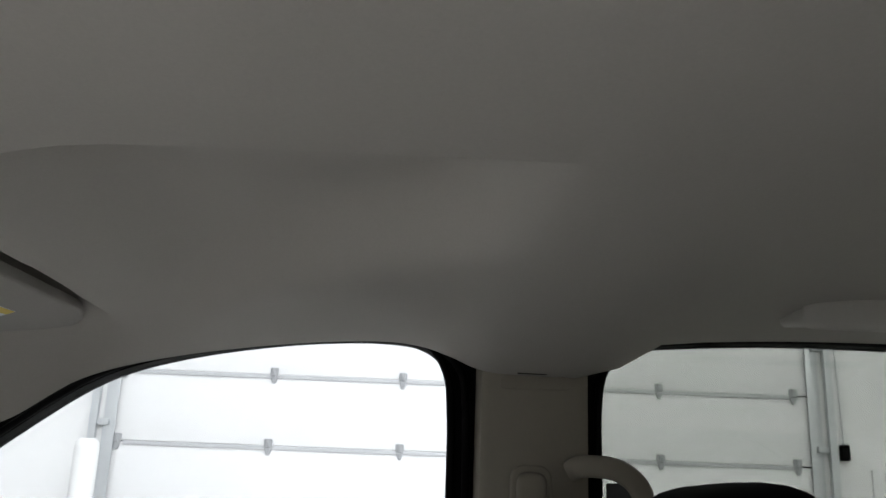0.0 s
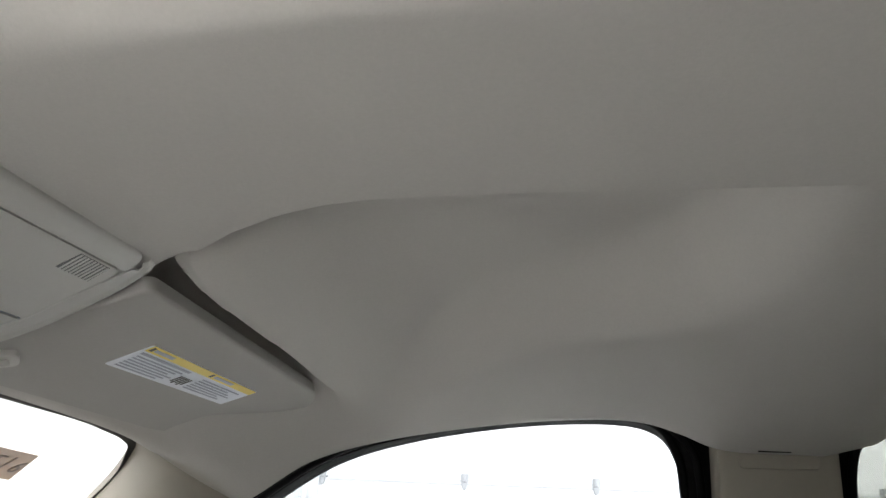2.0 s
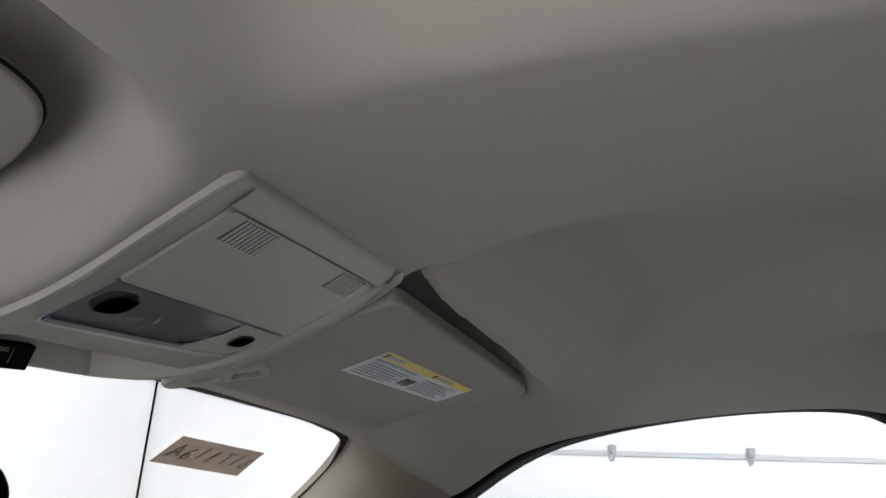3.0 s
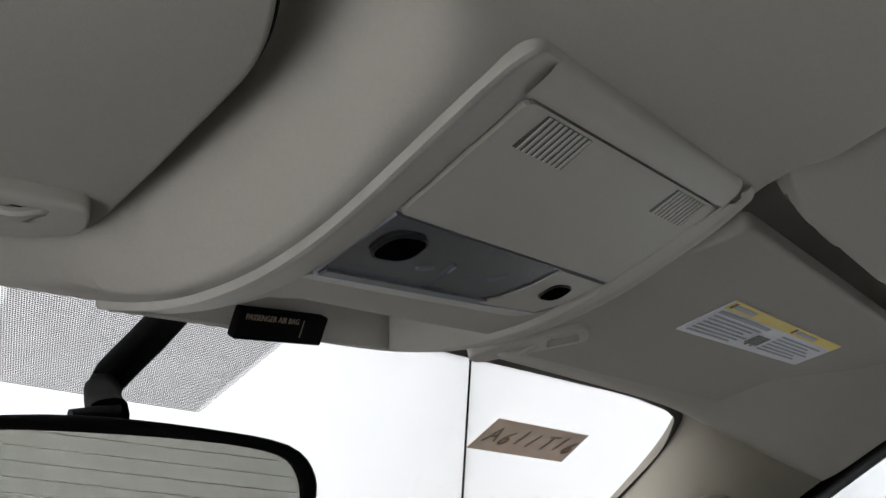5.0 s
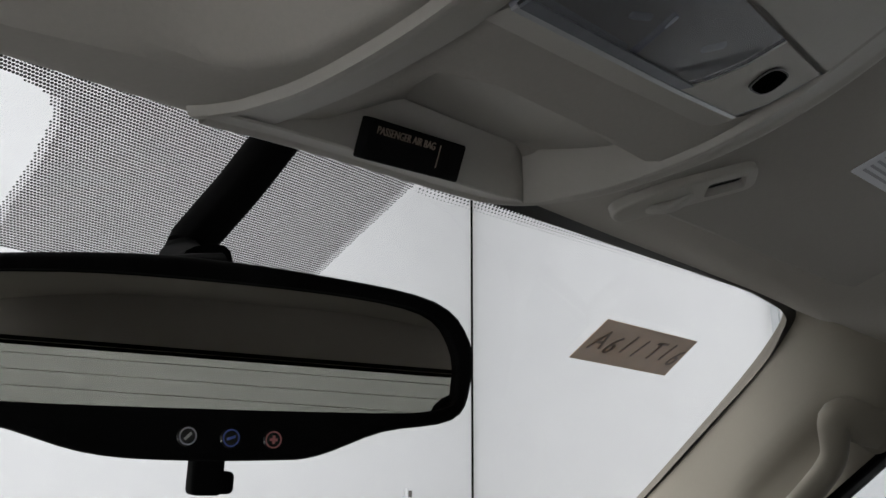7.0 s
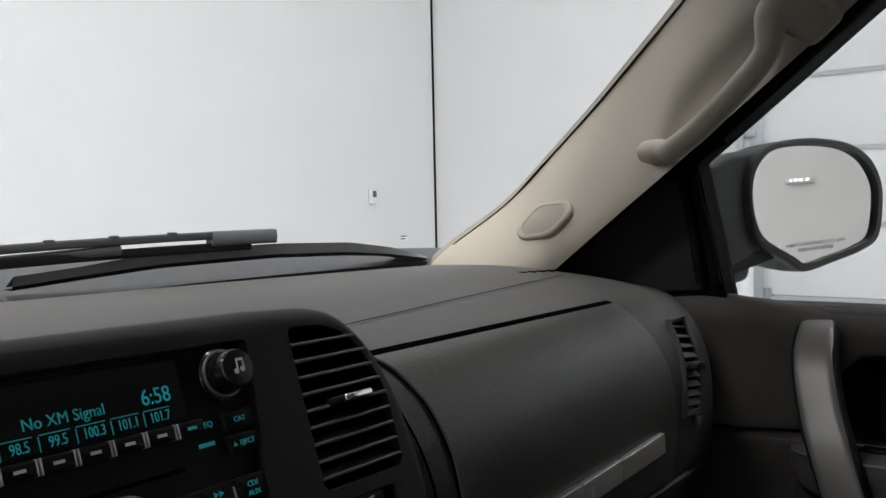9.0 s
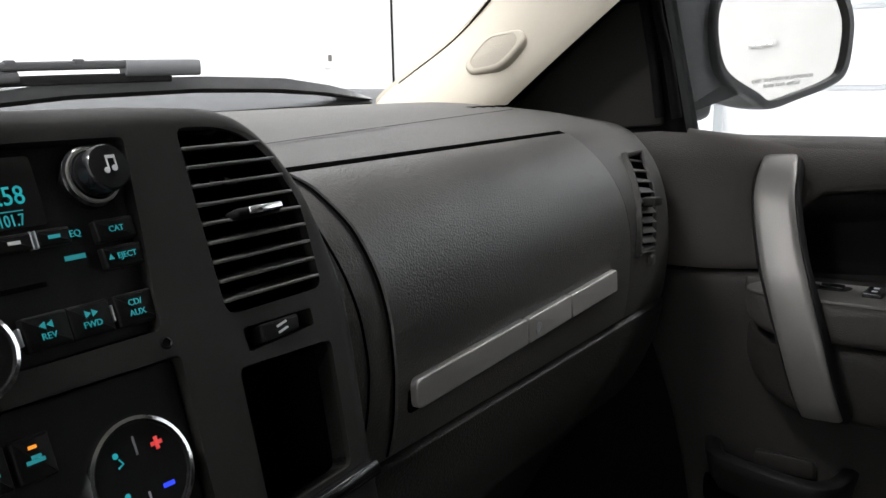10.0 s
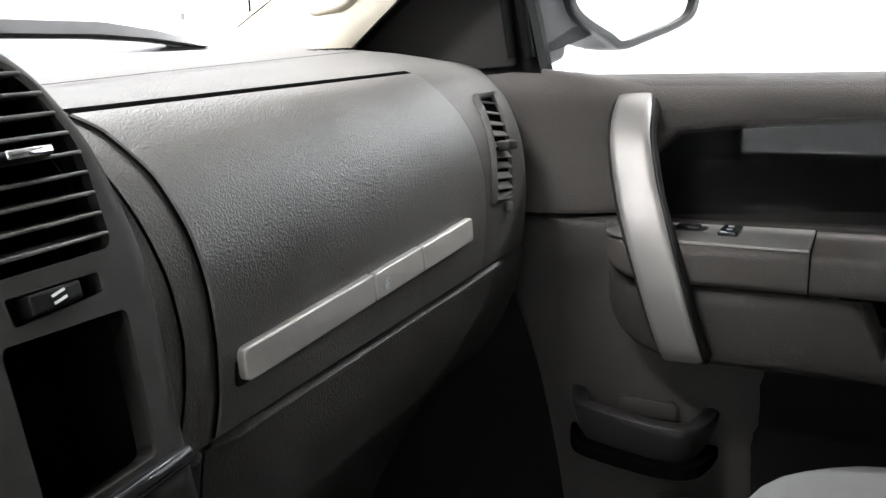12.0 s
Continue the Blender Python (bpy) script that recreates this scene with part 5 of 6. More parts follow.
NI = len(dp)
I_SEAM = 6 * 6
I_FOLD = 12 * 6
XS = [-0.64, -0.5, -0.3, -0.1, 0.0, 0.1, 0.2, 0.25, 0.27, 0.30, 0.36, 0.42, 0.48, 0.54, 0.60, 0.63, 0.655, 0.675, 0.692, 0.700, 0.708, 0.716, 0.724, 0.732, 0.742, 0.752]
dash = thing("dashboard", "charcoal grained vinyl dashboard", "dashboard")
bm = bmesh.new()
grid(bm, [[dash_pt(i, x) for i in range(I_SEAM + 2)] for x in XS])
grid(bm, [[dash_pt(i, x) for i in range(I_SEAM + 1, NI)] for x in XS if x < -0.2])
grid(bm, [[dash_pt(i, x) for i in range(I_SEAM + 1, I_FOLD + 1)] for x in [0.233] + [q for q in XS if q > 0.245]])
bmesh.ops.recalc_face_normals(bm, faces=bm.faces[:])
part("body", bm, M_DASH, dash)
bm = bmesh.new()
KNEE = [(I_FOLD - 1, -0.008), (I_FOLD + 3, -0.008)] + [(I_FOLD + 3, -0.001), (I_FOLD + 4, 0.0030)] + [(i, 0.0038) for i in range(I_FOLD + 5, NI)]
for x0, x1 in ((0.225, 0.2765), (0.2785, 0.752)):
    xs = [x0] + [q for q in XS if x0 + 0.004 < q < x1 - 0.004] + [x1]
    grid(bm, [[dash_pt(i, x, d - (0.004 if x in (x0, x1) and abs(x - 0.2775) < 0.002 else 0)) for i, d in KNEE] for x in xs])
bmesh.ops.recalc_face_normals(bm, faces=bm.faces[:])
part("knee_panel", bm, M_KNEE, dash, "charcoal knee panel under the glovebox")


def normal_i(i):
    t = (dp[min(i + 1, NI - 1)] - dp[max(i - 1, 0)]).normalized()
    return Vector((t.y, -t.x, 0))


# the dark gap round the glovebox lid and the thin seam across the top
glove = thing("glovebox", "charcoal grained glovebox lid with a silver strip", "glovebox")
GL_I = list(range(I_SEAM + 1, I_FOLD))


def glove_edges(i):
    z = dp[i].y
    xl = lerp_table(z, [0.64, 0.667, 0.692, 0.721, 0.746, 0.773, 0.793, 0.801], [0.282, 0.285, 0.285, 0.284, 0.281, 0.275, 0.266, 0.258])
    xr = lerp_table(z, [0.64, 0.68, 0.72, 0.75, 0.775, 0.79, 0.801], [0.603, 0.605, 0.606, 0.601, 0.592, 0.585, 0.580])
    return xl, xr


bm = bmesh.new()
rows = []
for k, i in enumerate(GL_I):
    xl, xr = glove_edges(i)
    top = 0.0022
    row = [dash_pt(i, xl, -0.002), dash_pt(i, xl, top - 0.0015), dash_pt(i, xl + 0.0012, top)]
    row += [dash_pt(i, xl + 0.0012 + (xr - xl - 0.0024) * j / 24, top) for j in range(1, 24)]
    row += [dash_pt(i, xr - 0.0012, top), dash_pt(i, xr, top - 0.0015), dash_pt(i, xr, -0.002)]
    rows.append(row)
rows.insert(0, [v + Vector((0, 0.004, -0.006)) for v in rows[0]])
grid(bm, rows)
bmesh.ops.recalc_face_normals(bm, faces=bm.faces[:])
part("lid", bm, M_GLOVE, glove)
bm = bmesh.new()
rows = [[], []]
for i in range(I_SEAM - 1, GL_I[-1] + 1):
    xl, xr = glove_edges(i)
    rows[0].append((i, xl, xr))
for sgn in (0, 1):
    band = []
    for i, xl, xr in rows[0]:
        a, b = (xl - 0.0022, xl + 0.0003) if sgn == 0 else (xr - 0.0003, xr + 0.0016)
        band.append([dash_pt(i, a, 0.0012), dash_pt(i, b, 0.0012)])
    grid(bm, band)
band = [[dash_pt(i, 0.262 + 0.320 * k / 20, 0.0009) for i in (I_SEAM - 1, I_SEAM, I_SEAM + 1)] for k in range(21)]
grid(bm, band)
part("gap", bm, M_DEEP, glove, "black shut line")

I_STRIP = min(GL_I, key=lambda i: abs(dp[i].y - 0.677))
SM = frame_m((0.297, dash_pt(I_STRIP, 0.3, 0.0037).y, 0.6775), (1, 0, 0.032), (0, -0.997, 0.02))
LEN = 0.270
for a, b, rr in ((0.0, 0.124, [0.005, 0.002, 0.002, 0.005]), (0.1258, 0.188, 0.002), (0.1898, LEN, [0.002, 0.003, 0.003, 0.002])):
    part("silver_strip", slab(SM @ pose(0, 0, -0.0004), round_poly([(a, -0.0086), (b, -0.0084), (b, 0.0094), (a, 0.0088)], rr, 4), 0.005, 0.0012), M_STRIP, glove, "brushed silver strip")
# Black slab paints the strip's shadow onto the lid.
part("strip_shadow", slab(SM @ pose(0, 0, -0.004), round_poly([(-0.002, -0.0115), (LEN + 0.002, -0.0108), (LEN + 0.002, 0.0110), (-0.002, 0.0105)], 0.004), 0.003, 0.001), M_BLACK, glove, "shadow line painted black round the strip", flat=True)
part("lock", lathe(SM @ pose(0.138, -0.001, 0.0043), [(0.0042, 0), (0.0042, 0.0008), (0.003, 0.0010), (0.0028, 0.0004)], 20), M_STEEL, glove, "round key lock")
part("knee_latch", box(pose(0.465, 0.932, 0.578, 0, 30, 0), (0.030, 0.010, 0.008), 0.003), M_GLOSSBLK, glove)
# seam across the top pad
bm = bmesh.new()
rows = []
for k in range(25):
    x = 0.255 + (0.665 - 0.255) * k / 24
    y = 0.956 + (1.003 - 0.956) * k / 24
    z = float(np.interp(-y, [-q.x for q in dp[:I_SEAM]], [q.y for q in dp[:I_SEAM]]))
    rows.append([Vector((x, y - 0.0008, z + 0.0012)), Vector((x, y + 0.0008, z + 0.0014))])
grid(bm, rows)
part("top_seam", bm, M_DEEP, dash, "thin black seam")
# side panel edge between glovebox and centre stack
bm = bmesh.new()
band = []
for i in range(I_SEAM + 3, I_FOLD):
    xl = lerp_table(dp[i].y, [0.64, 0.651, 0.676, 0.702, 0.729, 0.751, 0.772, 0.80], [0.254, 0.257, 0.262, 0.264, 0.2615, 0.257, 0.252, 0.245])
    band.append([dash_pt(i, xl - 0.0012, 0.0010), dash_pt(i, xl + 0.0010, 0.0010)])
grid(bm, band)
part("panel_seam", bm, M_DEEP, dash, "black shut line")
# defroster grille by the pillar
bm = bmesh.new()
for k in range(5):
    box(pose(0.655 + 0.012 * k, 1.045 - 0.004 * k, 0.8185), (0.005, 0.010, 0.003), 0.001, bm)
part("demister_slots", bm, M_DEEP, dash, "small black demister slots")

# outer vent by the door
sv = thing("side_vent", "narrow black dashboard air vent with slats", "air vent")
SV_I = [i for i in range(I_SEAM, NI) if 0.697 < dp[i].y < 0.779]


def sv_x(z):
    return lerp_table(z, [0.685, 0.79], [0.622, 0.643]), lerp_table(z, [0.685, 0.79], [0.652, 0.672])


def index_at(z):
    """The dashboard section's index at a height on its face."""
    return min(range(I_SEAM, 12 * 6), key=lambda i: abs(dp[i].y - z))


# Black sheet on the dash face stands in for the duct's shade.
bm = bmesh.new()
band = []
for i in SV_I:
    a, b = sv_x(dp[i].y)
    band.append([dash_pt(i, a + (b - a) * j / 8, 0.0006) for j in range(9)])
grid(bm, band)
part("cavity", bm, M_DEEP, sv, "duct opening with its shade painted black")
loop = [(i, 0.0) for i in SV_I] + [(i, 1.0) for i in reversed(SV_I)]


def rim_row(grow, d):
    """One loop of the vent's raised rim."""
    out = []
    for k, (i, f) in enumerate(loop):
        a, b = sv_x(dp[i].y)
        up = (grow if i == SV_I[0] else -grow if i == SV_I[-1] else 0.0)
        out.append(dash_pt(i, a - grow if f == 0 else b + grow, d) + Vector((0, 0, up)))
    return out


bm = bmesh.new()
grid(bm, [rim_row(0.0055, -0.001), rim_row(0.0045, 0.0030), rim_row(0.0030, 0.0042), rim_row(0.0010, 0.0040), rim_row(0.0, 0.0025), rim_row(0.0, 0.0)], closed=True)
bmesh.ops.recalc_face_normals(bm, faces=bm.faces[:])
part("bezel", bm, M_DASH, sv)
for k in range(10):
    z = 0.7005 + 0.0082 * k
    i = index_at(z)
    dz = Vector((0, 0, z - dp[i].y))
    a, b = sv_x(z)
    n = normal_i(i)
    sp_w = [(c * 0.80 - e * 0.60, c * 0.60 + e * 0.80) for c, e in ((-0.0034, -0.0006), (0.0034, -0.0006), (0.0034, 0.0006), (-0.0034, 0.0006))]
    run = [dash_pt(i, a + (b - a) * j / 6, 0.0022) + dz - Vector((0, 0, 0.0035 * j / 6)) for j in range(7)]
    part("slat", sweep(run, sp_w, up=(0, n.x, n.y)), M_SLAT, sv)
fm = frame_m(dash_pt(index_at(0.738), 0.646, 0.008), (1, 0, -0.1), (0, -1, 0.1))
part("tab", box(fm, (0.018, 0.008, 0.012), 0.002), M_BEZEL, sv)
part("wheel", box(frame_m(dash_pt(index_at(0.684), 0.652, 0.002), (1, 0, 0), (0, -1, 0)), (0.010, 0.009, 0.005), 0.002), M_SLAT, sv)

# ---- centre stack ----
SN = Vector((0, -0.938, 0.347))
SF = frame_m((0, 0.855, 0.74), (1, 0, 0), SN)


def sp(x, z):
    """Centre stack coordinates of a place seen at x and height z."""
    return (x, (z - 0.74) / 0.938)


stack = thing("centre_stack", "dark plastic centre stack bezel", "centre console")
OUT = [sp(-0.16, 0.60), sp(0.222, 0.60), sp(0.236, 0.68), sp(0.2495, 0.74), sp(0.2485, 0.775), sp(0.243, 0.80), sp(0.228, 0.825), sp(0.205, 0.838), sp(0.16, 0.8415), sp(-0.16, 0.845)]
out = [p.to_2d() for p in spline([(a, b, 0) for a, b in OUT[1:-1]], 6)] + [Vector(OUT[-1]), Vector(OUT[0])]
vent_p = round_poly([sp(0.177, 0.829), sp(0.209, 0.828), sp(0.226, 0.818), sp(0.2345, 0.79), sp(0.2315, 0.7515), sp(0.1735, 0.7515)], [0.005, 0.012, 0.012, 0.012, 0.006, 0.006], 5)
sw_p = round_poly([sp(0.179, 0.7450), sp(0.2200, 0.7445), sp(0.2195, 0.7370), sp(0.179, 0.7350)], 0.0015, 3)
pk_p = round_poly([sp(0.171, 0.7305), sp(0.2265, 0.7285), sp(0.215, 0.675), sp(0.164, 0.673)], 0.004, 4)
rad_p = round_poly([sp(-0.055, 0.8295), sp(0.151, 0.8270), sp(0.141, 0.7535), sp(-0.055, 0.7535)], 0.003, 3)
hv_p = round_poly([sp(-0.055, 0.745), sp(0.146, 0.743), sp(0.140, 0.675), sp(-0.055, 0.675)], 0.003, 3)
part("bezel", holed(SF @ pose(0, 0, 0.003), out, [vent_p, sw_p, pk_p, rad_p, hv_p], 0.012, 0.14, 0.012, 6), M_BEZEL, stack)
# Pocket floor and walls are near-black: its inner shade is painted.
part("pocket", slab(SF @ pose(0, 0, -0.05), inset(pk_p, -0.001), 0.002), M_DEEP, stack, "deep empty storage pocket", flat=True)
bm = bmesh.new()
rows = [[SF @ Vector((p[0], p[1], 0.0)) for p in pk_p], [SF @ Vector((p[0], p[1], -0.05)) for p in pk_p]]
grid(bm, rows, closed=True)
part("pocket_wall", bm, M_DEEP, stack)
part("pocket_lip", box(SF @ pose(0.196, sp(0, 0.669)[1], 0.006) @ pose(0, 0, 0, 0, 0, 3), (0.058, 0.007, 0.010), 0.002), M_GLOSSBLK, stack)
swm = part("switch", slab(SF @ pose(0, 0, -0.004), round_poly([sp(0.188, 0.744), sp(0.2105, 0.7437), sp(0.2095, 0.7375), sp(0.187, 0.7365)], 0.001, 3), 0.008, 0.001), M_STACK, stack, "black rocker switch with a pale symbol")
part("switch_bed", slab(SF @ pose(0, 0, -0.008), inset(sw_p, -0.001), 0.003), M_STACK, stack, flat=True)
for k in (-1, 1):
    part("symbol", box(SF @ pose(0.1995, sp(0, 0.7405 + 0.0013 * k)[1], 0.0042) @ pose(0, 0, 0, 0, 0, 12), (0.0062, 0.0010, 0.0003), 0), M_WHITEPRINT, swm, flat=True)

cv = thing("centre_vent", "black dashboard air vent with slats and a chrome tab", "air vent")
# Duct back and walls are painted near-black for the shade inside.
part("cavity", slab(SF @ pose(0, 0, -0.055), inset(vent_p, -0.001), 0.002), M_DEEP, cv, "duct opening with its shade painted black", flat=True)
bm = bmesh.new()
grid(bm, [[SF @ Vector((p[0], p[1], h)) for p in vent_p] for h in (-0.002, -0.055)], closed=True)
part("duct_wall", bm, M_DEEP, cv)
for k in range(9):
    z = 0.7585 + 0.00785 * k
    xl = lerp_table(z, [0.75, 0.83], [0.1735, 0.177])
    xr = lerp_table(z, [0.75, 0.79, 0.818, 0.83], [0.2315, 0.2345, 0.226, 0.209])
    part("slat", box(SF @ pose((xl + xr) / 2, sp(0, z)[1], -0.004) @ pose(0, 0, 0, 12, 0, 0), (xr - xl - 0.001, 0.0016, 0.016), 0.0006), M_SLAT, cv)
for k in range(6):
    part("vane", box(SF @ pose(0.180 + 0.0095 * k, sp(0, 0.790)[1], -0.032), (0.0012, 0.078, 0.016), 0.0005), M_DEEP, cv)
tab = part("tab", box(SF @ pose(0.2035, sp(0, 0.7898)[1], 0.0045), (0.027, 0.0042, 0.010), 0.002), M_STACK, cv)
part("tab_face", box(SF @ pose(0.2065, sp(0, 0.7900)[1], 0.0095), (0.020, 0.0034, 0.0022), 0.001), M_CHROME, tab, "chrome tab face")

# ---- radio ----
radio = thing("radio", "black car radio with a lit blue-green display", "car radio")
RB = SF @ pose(0, 0, -0.002)
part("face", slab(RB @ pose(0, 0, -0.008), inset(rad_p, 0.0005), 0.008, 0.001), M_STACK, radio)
part("display", slab(RB @ pose(0, 0, -0.001), round_poly([sp(-0.045, 0.8255), sp(0.1125, 0.8240), sp(0.1125, 0.7995), sp(-0.045, 0.7995)], 0.002, 3), 0.0015), M_GLOSSBLK, radio, "gloss black display window", flat=True)
part("display_frame", box(RB @ pose(0.03, sp(0, 0.8267)[1], 0.0002), (0.16, 0.0012, 0.001), 0), M_STACK, radio, flat=True)
words(RB @ pose(0.0995, sp(0, 0.8105)[1], 0.0007) @ pose(0, 0, 0, 0, 0, 0), "6:58", 0.0098, M_CYAN, radio, "clock_readout", wide=0.86)
words(RB @ pose(0.0585, sp(0, 0.8098)[1], 0.0007), "No XM Signal", 0.0066, M_CYANDIM, radio, "message", wide=0.92)
for k, tx in enumerate(["101.7", "101.1", "100.3", "99.5", "98.5"]):
    x = 0.0993 - 0.0150 * k
    words(RB @ pose(x, sp(0, 0.8022)[1], 0.0007), tx, 0.0062, M_CYANDIM, radio, "preset", wide=0.72)
    part("preset_box", box(RB @ pose(x - 0.0075, sp(0, 0.8022)[1], 0.0007), (0.0004, 0.006, 0.0002), 0), M_CYANDIM, radio, flat=True)
    part("preset_box", box(RB @ pose(x - 0.001, sp(0, 0.8055)[1], 0.0007), (0.0125, 0.0004, 0.0002), 0), M_CYANDIM, radio, flat=True)
for k in range(8):
    x = 0.1115 - 0.0150 * k
    b = part("preset_button", slab(RB @ pose(x, sp(0, 0.7945)[1], 0), round_poly([(-0.0068, -0.0032), (0.0068, -0.0032), (0.0068, 0.0032), (-0.0068, 0.0032)], 0.001), 0.003, 0.001), M_STACK, radio)
    part("mark", box(RB @ pose(x, sp(0, 0.7945)[1], 0.0031), (0.0046, 0.0013, 0.0002), 0), M_CYANDIM if k == 0 else M_WHITEPRINT, b, flat=True)
    for dx in (-0.0009, 0.0009):
        part("divider", box(RB @ pose(x - 0.0075 + dx, sp(0, 0.7945)[1], 0.0015), (0.0006, 0.0066, 0.003), 0.0002), M_STEEL, radio, "thin bright divider")
kn = part("tuning_knob", lathe(RB @ pose(0.133, sp(0, 0.8135)[1], 0), [(0.0122, 0), (0.0122, 0.004), (0.0108, 0.0055), (0.0092, 0.0058), (0.0090, 0.0155), (0.0082, 0.0165), (0.001, 0.0168)], 36), M_GLOSSBLK, radio, "black knob with a silver skirt")
part("skirt", lathe(RB @ pose(0.133, sp(0, 0.8135)[1], 0), [(0.0118, 0), (0.0118, 0.0035), (0.0108, 0.0060), (0.0098, 0.0060)], 36, caps=False), M_SILVER, kn, "silver skirt")
bm = lathe(RB @ pose(0.1313, sp(0, 0.8120)[1], 0.0169), [(0.0012, 0), (0.0012, 0.0003), (0.0002, 0.0003)], 12)
lathe(RB @ pose(0.1347, sp(0, 0.8126)[1], 0.0169), [(0.0012, 0), (0.0012, 0.0003), (0.0002, 0.0003)], 12, bm)
box(RB @ pose(0.1322, sp(0, 0.8142)[1], 0.0171), (0.0006, 0.0050, 0.0003), 0, bm)
box(RB @ pose(0.1356, sp(0, 0.8148)[1], 0.0171), (0.0006, 0.0050, 0.0003), 0, bm)
box(RB @ pose(0.1339, sp(0, 0.8168)[1], 0.0171), (0.0040, 0.0012, 0.0003), 0, bm)
part("note_symbol", bm, M_WHITEPRINT, kn, flat=True)


def tri(m, size, turn, material, parent):
    """A small printed triangle."""
    pts = [(size * math.cos(radians(turn + 120 * k)), size * math.sin(radians(turn + 120 * k))) for k in range(3)]
    return part("symbol", slab(m, pts, 0.0002), material, parent, flat=True)


for tx, z, x in (("CAT", 0.7935, 0.1365), ("EJECT", 0.7835, 0.1365)):
    b = part("button", slab(RB @ pose(x, sp(0, z)[1], 0), round_poly([(-0.0085, -0.0043), (0.0085, -0.0043), (0.0085, 0.0043), (-0.0085, 0.0043)], 0.001), 0.0035, 0.001), M_STACK, radio)
    words(RB @ pose(x + (0.0012 if tx == "EJECT" else 0), sp(0, z)[1], 0.0037), tx, 0.0033, M_CYANDIM, b)
    if tx == "EJECT":
        tri(RB @ pose(x - 0.0058, sp(0, z)[1] - 0.0002, 0.0037), 0.0014, 90, M_CYANDIM, b)
words(RB @ pose(0.1195, sp(0, 0.7942)[1], 0.0034), "EQ", 0.0036, M_CYANDIM, radio)
part("disc_light", box(RB @ pose(0.1185, sp(0, 0.7865)[1], 0.0004), (0.0085, 0.0018, 0.0003), 0), M_CYANDIM, radio, flat=True)
part("disc_slot", box(RB @ pose(0.04, sp(0, 0.7795)[1], 0.0001), (0.13, 0.0018, 0.0006), 0), M_DEEP, radio, flat=True)
for tx, x, sym in (("AUX", 0.1345, "CD/"), ("FWD", 0.1155, 0), ("REV", 0.0985, 180)):
    b = part("button", slab(RB @ pose(x, sp(0, 0.7640)[1], 0), round_poly([(-0.0085, -0.0062), (0.0085, -0.0062), (0.0085, 0.0062), (-0.0085, 0.0062)], 0.001), 0.0035, 0.001), M_STACK, radio)
    words(RB @ pose(x, sp(0, 0.7622)[1], 0.0037), tx, 0.0034, M_CYANDIM, b)
    if tx == "AUX":
        words(RB @ pose(x, sp(0, 0.7660)[1], 0.0037), sym, 0.0034, M_CYANDIM, b)
    else:
        for dx in (-0.0014, 0.0014):
            tri(RB @ pose(x + dx, sp(0, 0.7660)[1], 0.0037), 0.0016, sym, M_CYANDIM, b)
    part("divider", box(RB @ pose(x - 0.0096, sp(0, 0.7640)[1], 0.0015), (0.0009, 0.0065, 0.003), 0.0003), M_STEEL, radio, "thin bright divider")
vk = part("volume_knob", lathe(RB @ pose(0.0675, sp(0, 0.7615)[1], 0), [(0.0165, 0), (0.0165, 0.007), (0.0155, 0.010), (0.0140, 0.011), (0.0135, 0.0105), (0.0130, 0.0105), (0.001, 0.0105)], 40), M_STACK, radio, "large black knob with a chrome ring")
part("chrome_ring", lathe(RB @ pose(0.0675, sp(0, 0.7615)[1], 0), [(0.0168, 0.006), (0.0168, 0.0085), (0.0158, 0.0112), (0.0142, 0.0118), (0.0138, 0.0106)], 40, caps=False), M_CHROME, vk, "chrome ring")
bm = holed(RB @ pose(0.0675, sp(0, 0.7612)[1], 0.0109), ring(0.0078, 0.0078, 24), [ring(0.0060, 0.0060, 24)], 0.0002)
box(RB @ pose(0.0675, sp(0, 0.7646)[1], 0.0111), (0.0010, 0.0044, 0.0003), 0, bm)
part("power_symbol", bm, M_WHITEPRINT, vk, flat=True)
part("aux_socket", lathe(SF @ pose(0.141, sp(0, 0.7485)[1], 0.0025), [(0.0026, 0), (0.0026, 0.0012), (0.0018, 0.0013), (0.0016, 0.0002)], 16), M_GLOSSBLK, stack)

# ---- climate panel ----
hvac = thing("climate_control", "black climate control panel with a chrome-ringed dial", "climate control")
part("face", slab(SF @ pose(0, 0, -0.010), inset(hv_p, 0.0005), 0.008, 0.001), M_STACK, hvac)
HX, HZ = 0.1155, 0.7085
dial = part("dial", lathe(SF @ pose(HX, sp(0, HZ)[1], -0.003), [(0.0215, 0), (0.0215, 0.004), (0.0205, 0.006), (0.019, 0.0065), (0.0185, 0.006), (0.0180, 0.006), (0.001, 0.006)], 40), M_STACK, hvac, "round black button dial")
part("chrome_ring", lathe(SF @ pose(HX, sp(0, HZ)[1], -0.003), [(0.0220, 0.0), (0.0220, 0.005), (0.0210, 0.0072), (0.0196, 0.0074), (0.0192, 0.0060)], 40, caps=False), M_CHROME, dial, "chrome ring")
TOP = SF @ pose(HX, sp(0, HZ)[1], 0.0032)
bm = box(TOP @ pose(0.0085, 0.0085, 0.0003), (0.0048, 0.0015, 0.0003), 0)
box(TOP @ pose(0.0085, 0.0085, 0.0004), (0.0015, 0.0048, 0.0003), 0, bm)
part("plus_symbol", bm, M_RED, dial, flat=True)
part("minus_symbol", box(TOP @ pose(0.0085, -0.0075, 0.0003), (0.0048, 0.0016, 0.0003), 0), M_BLUE, dial, flat=True)
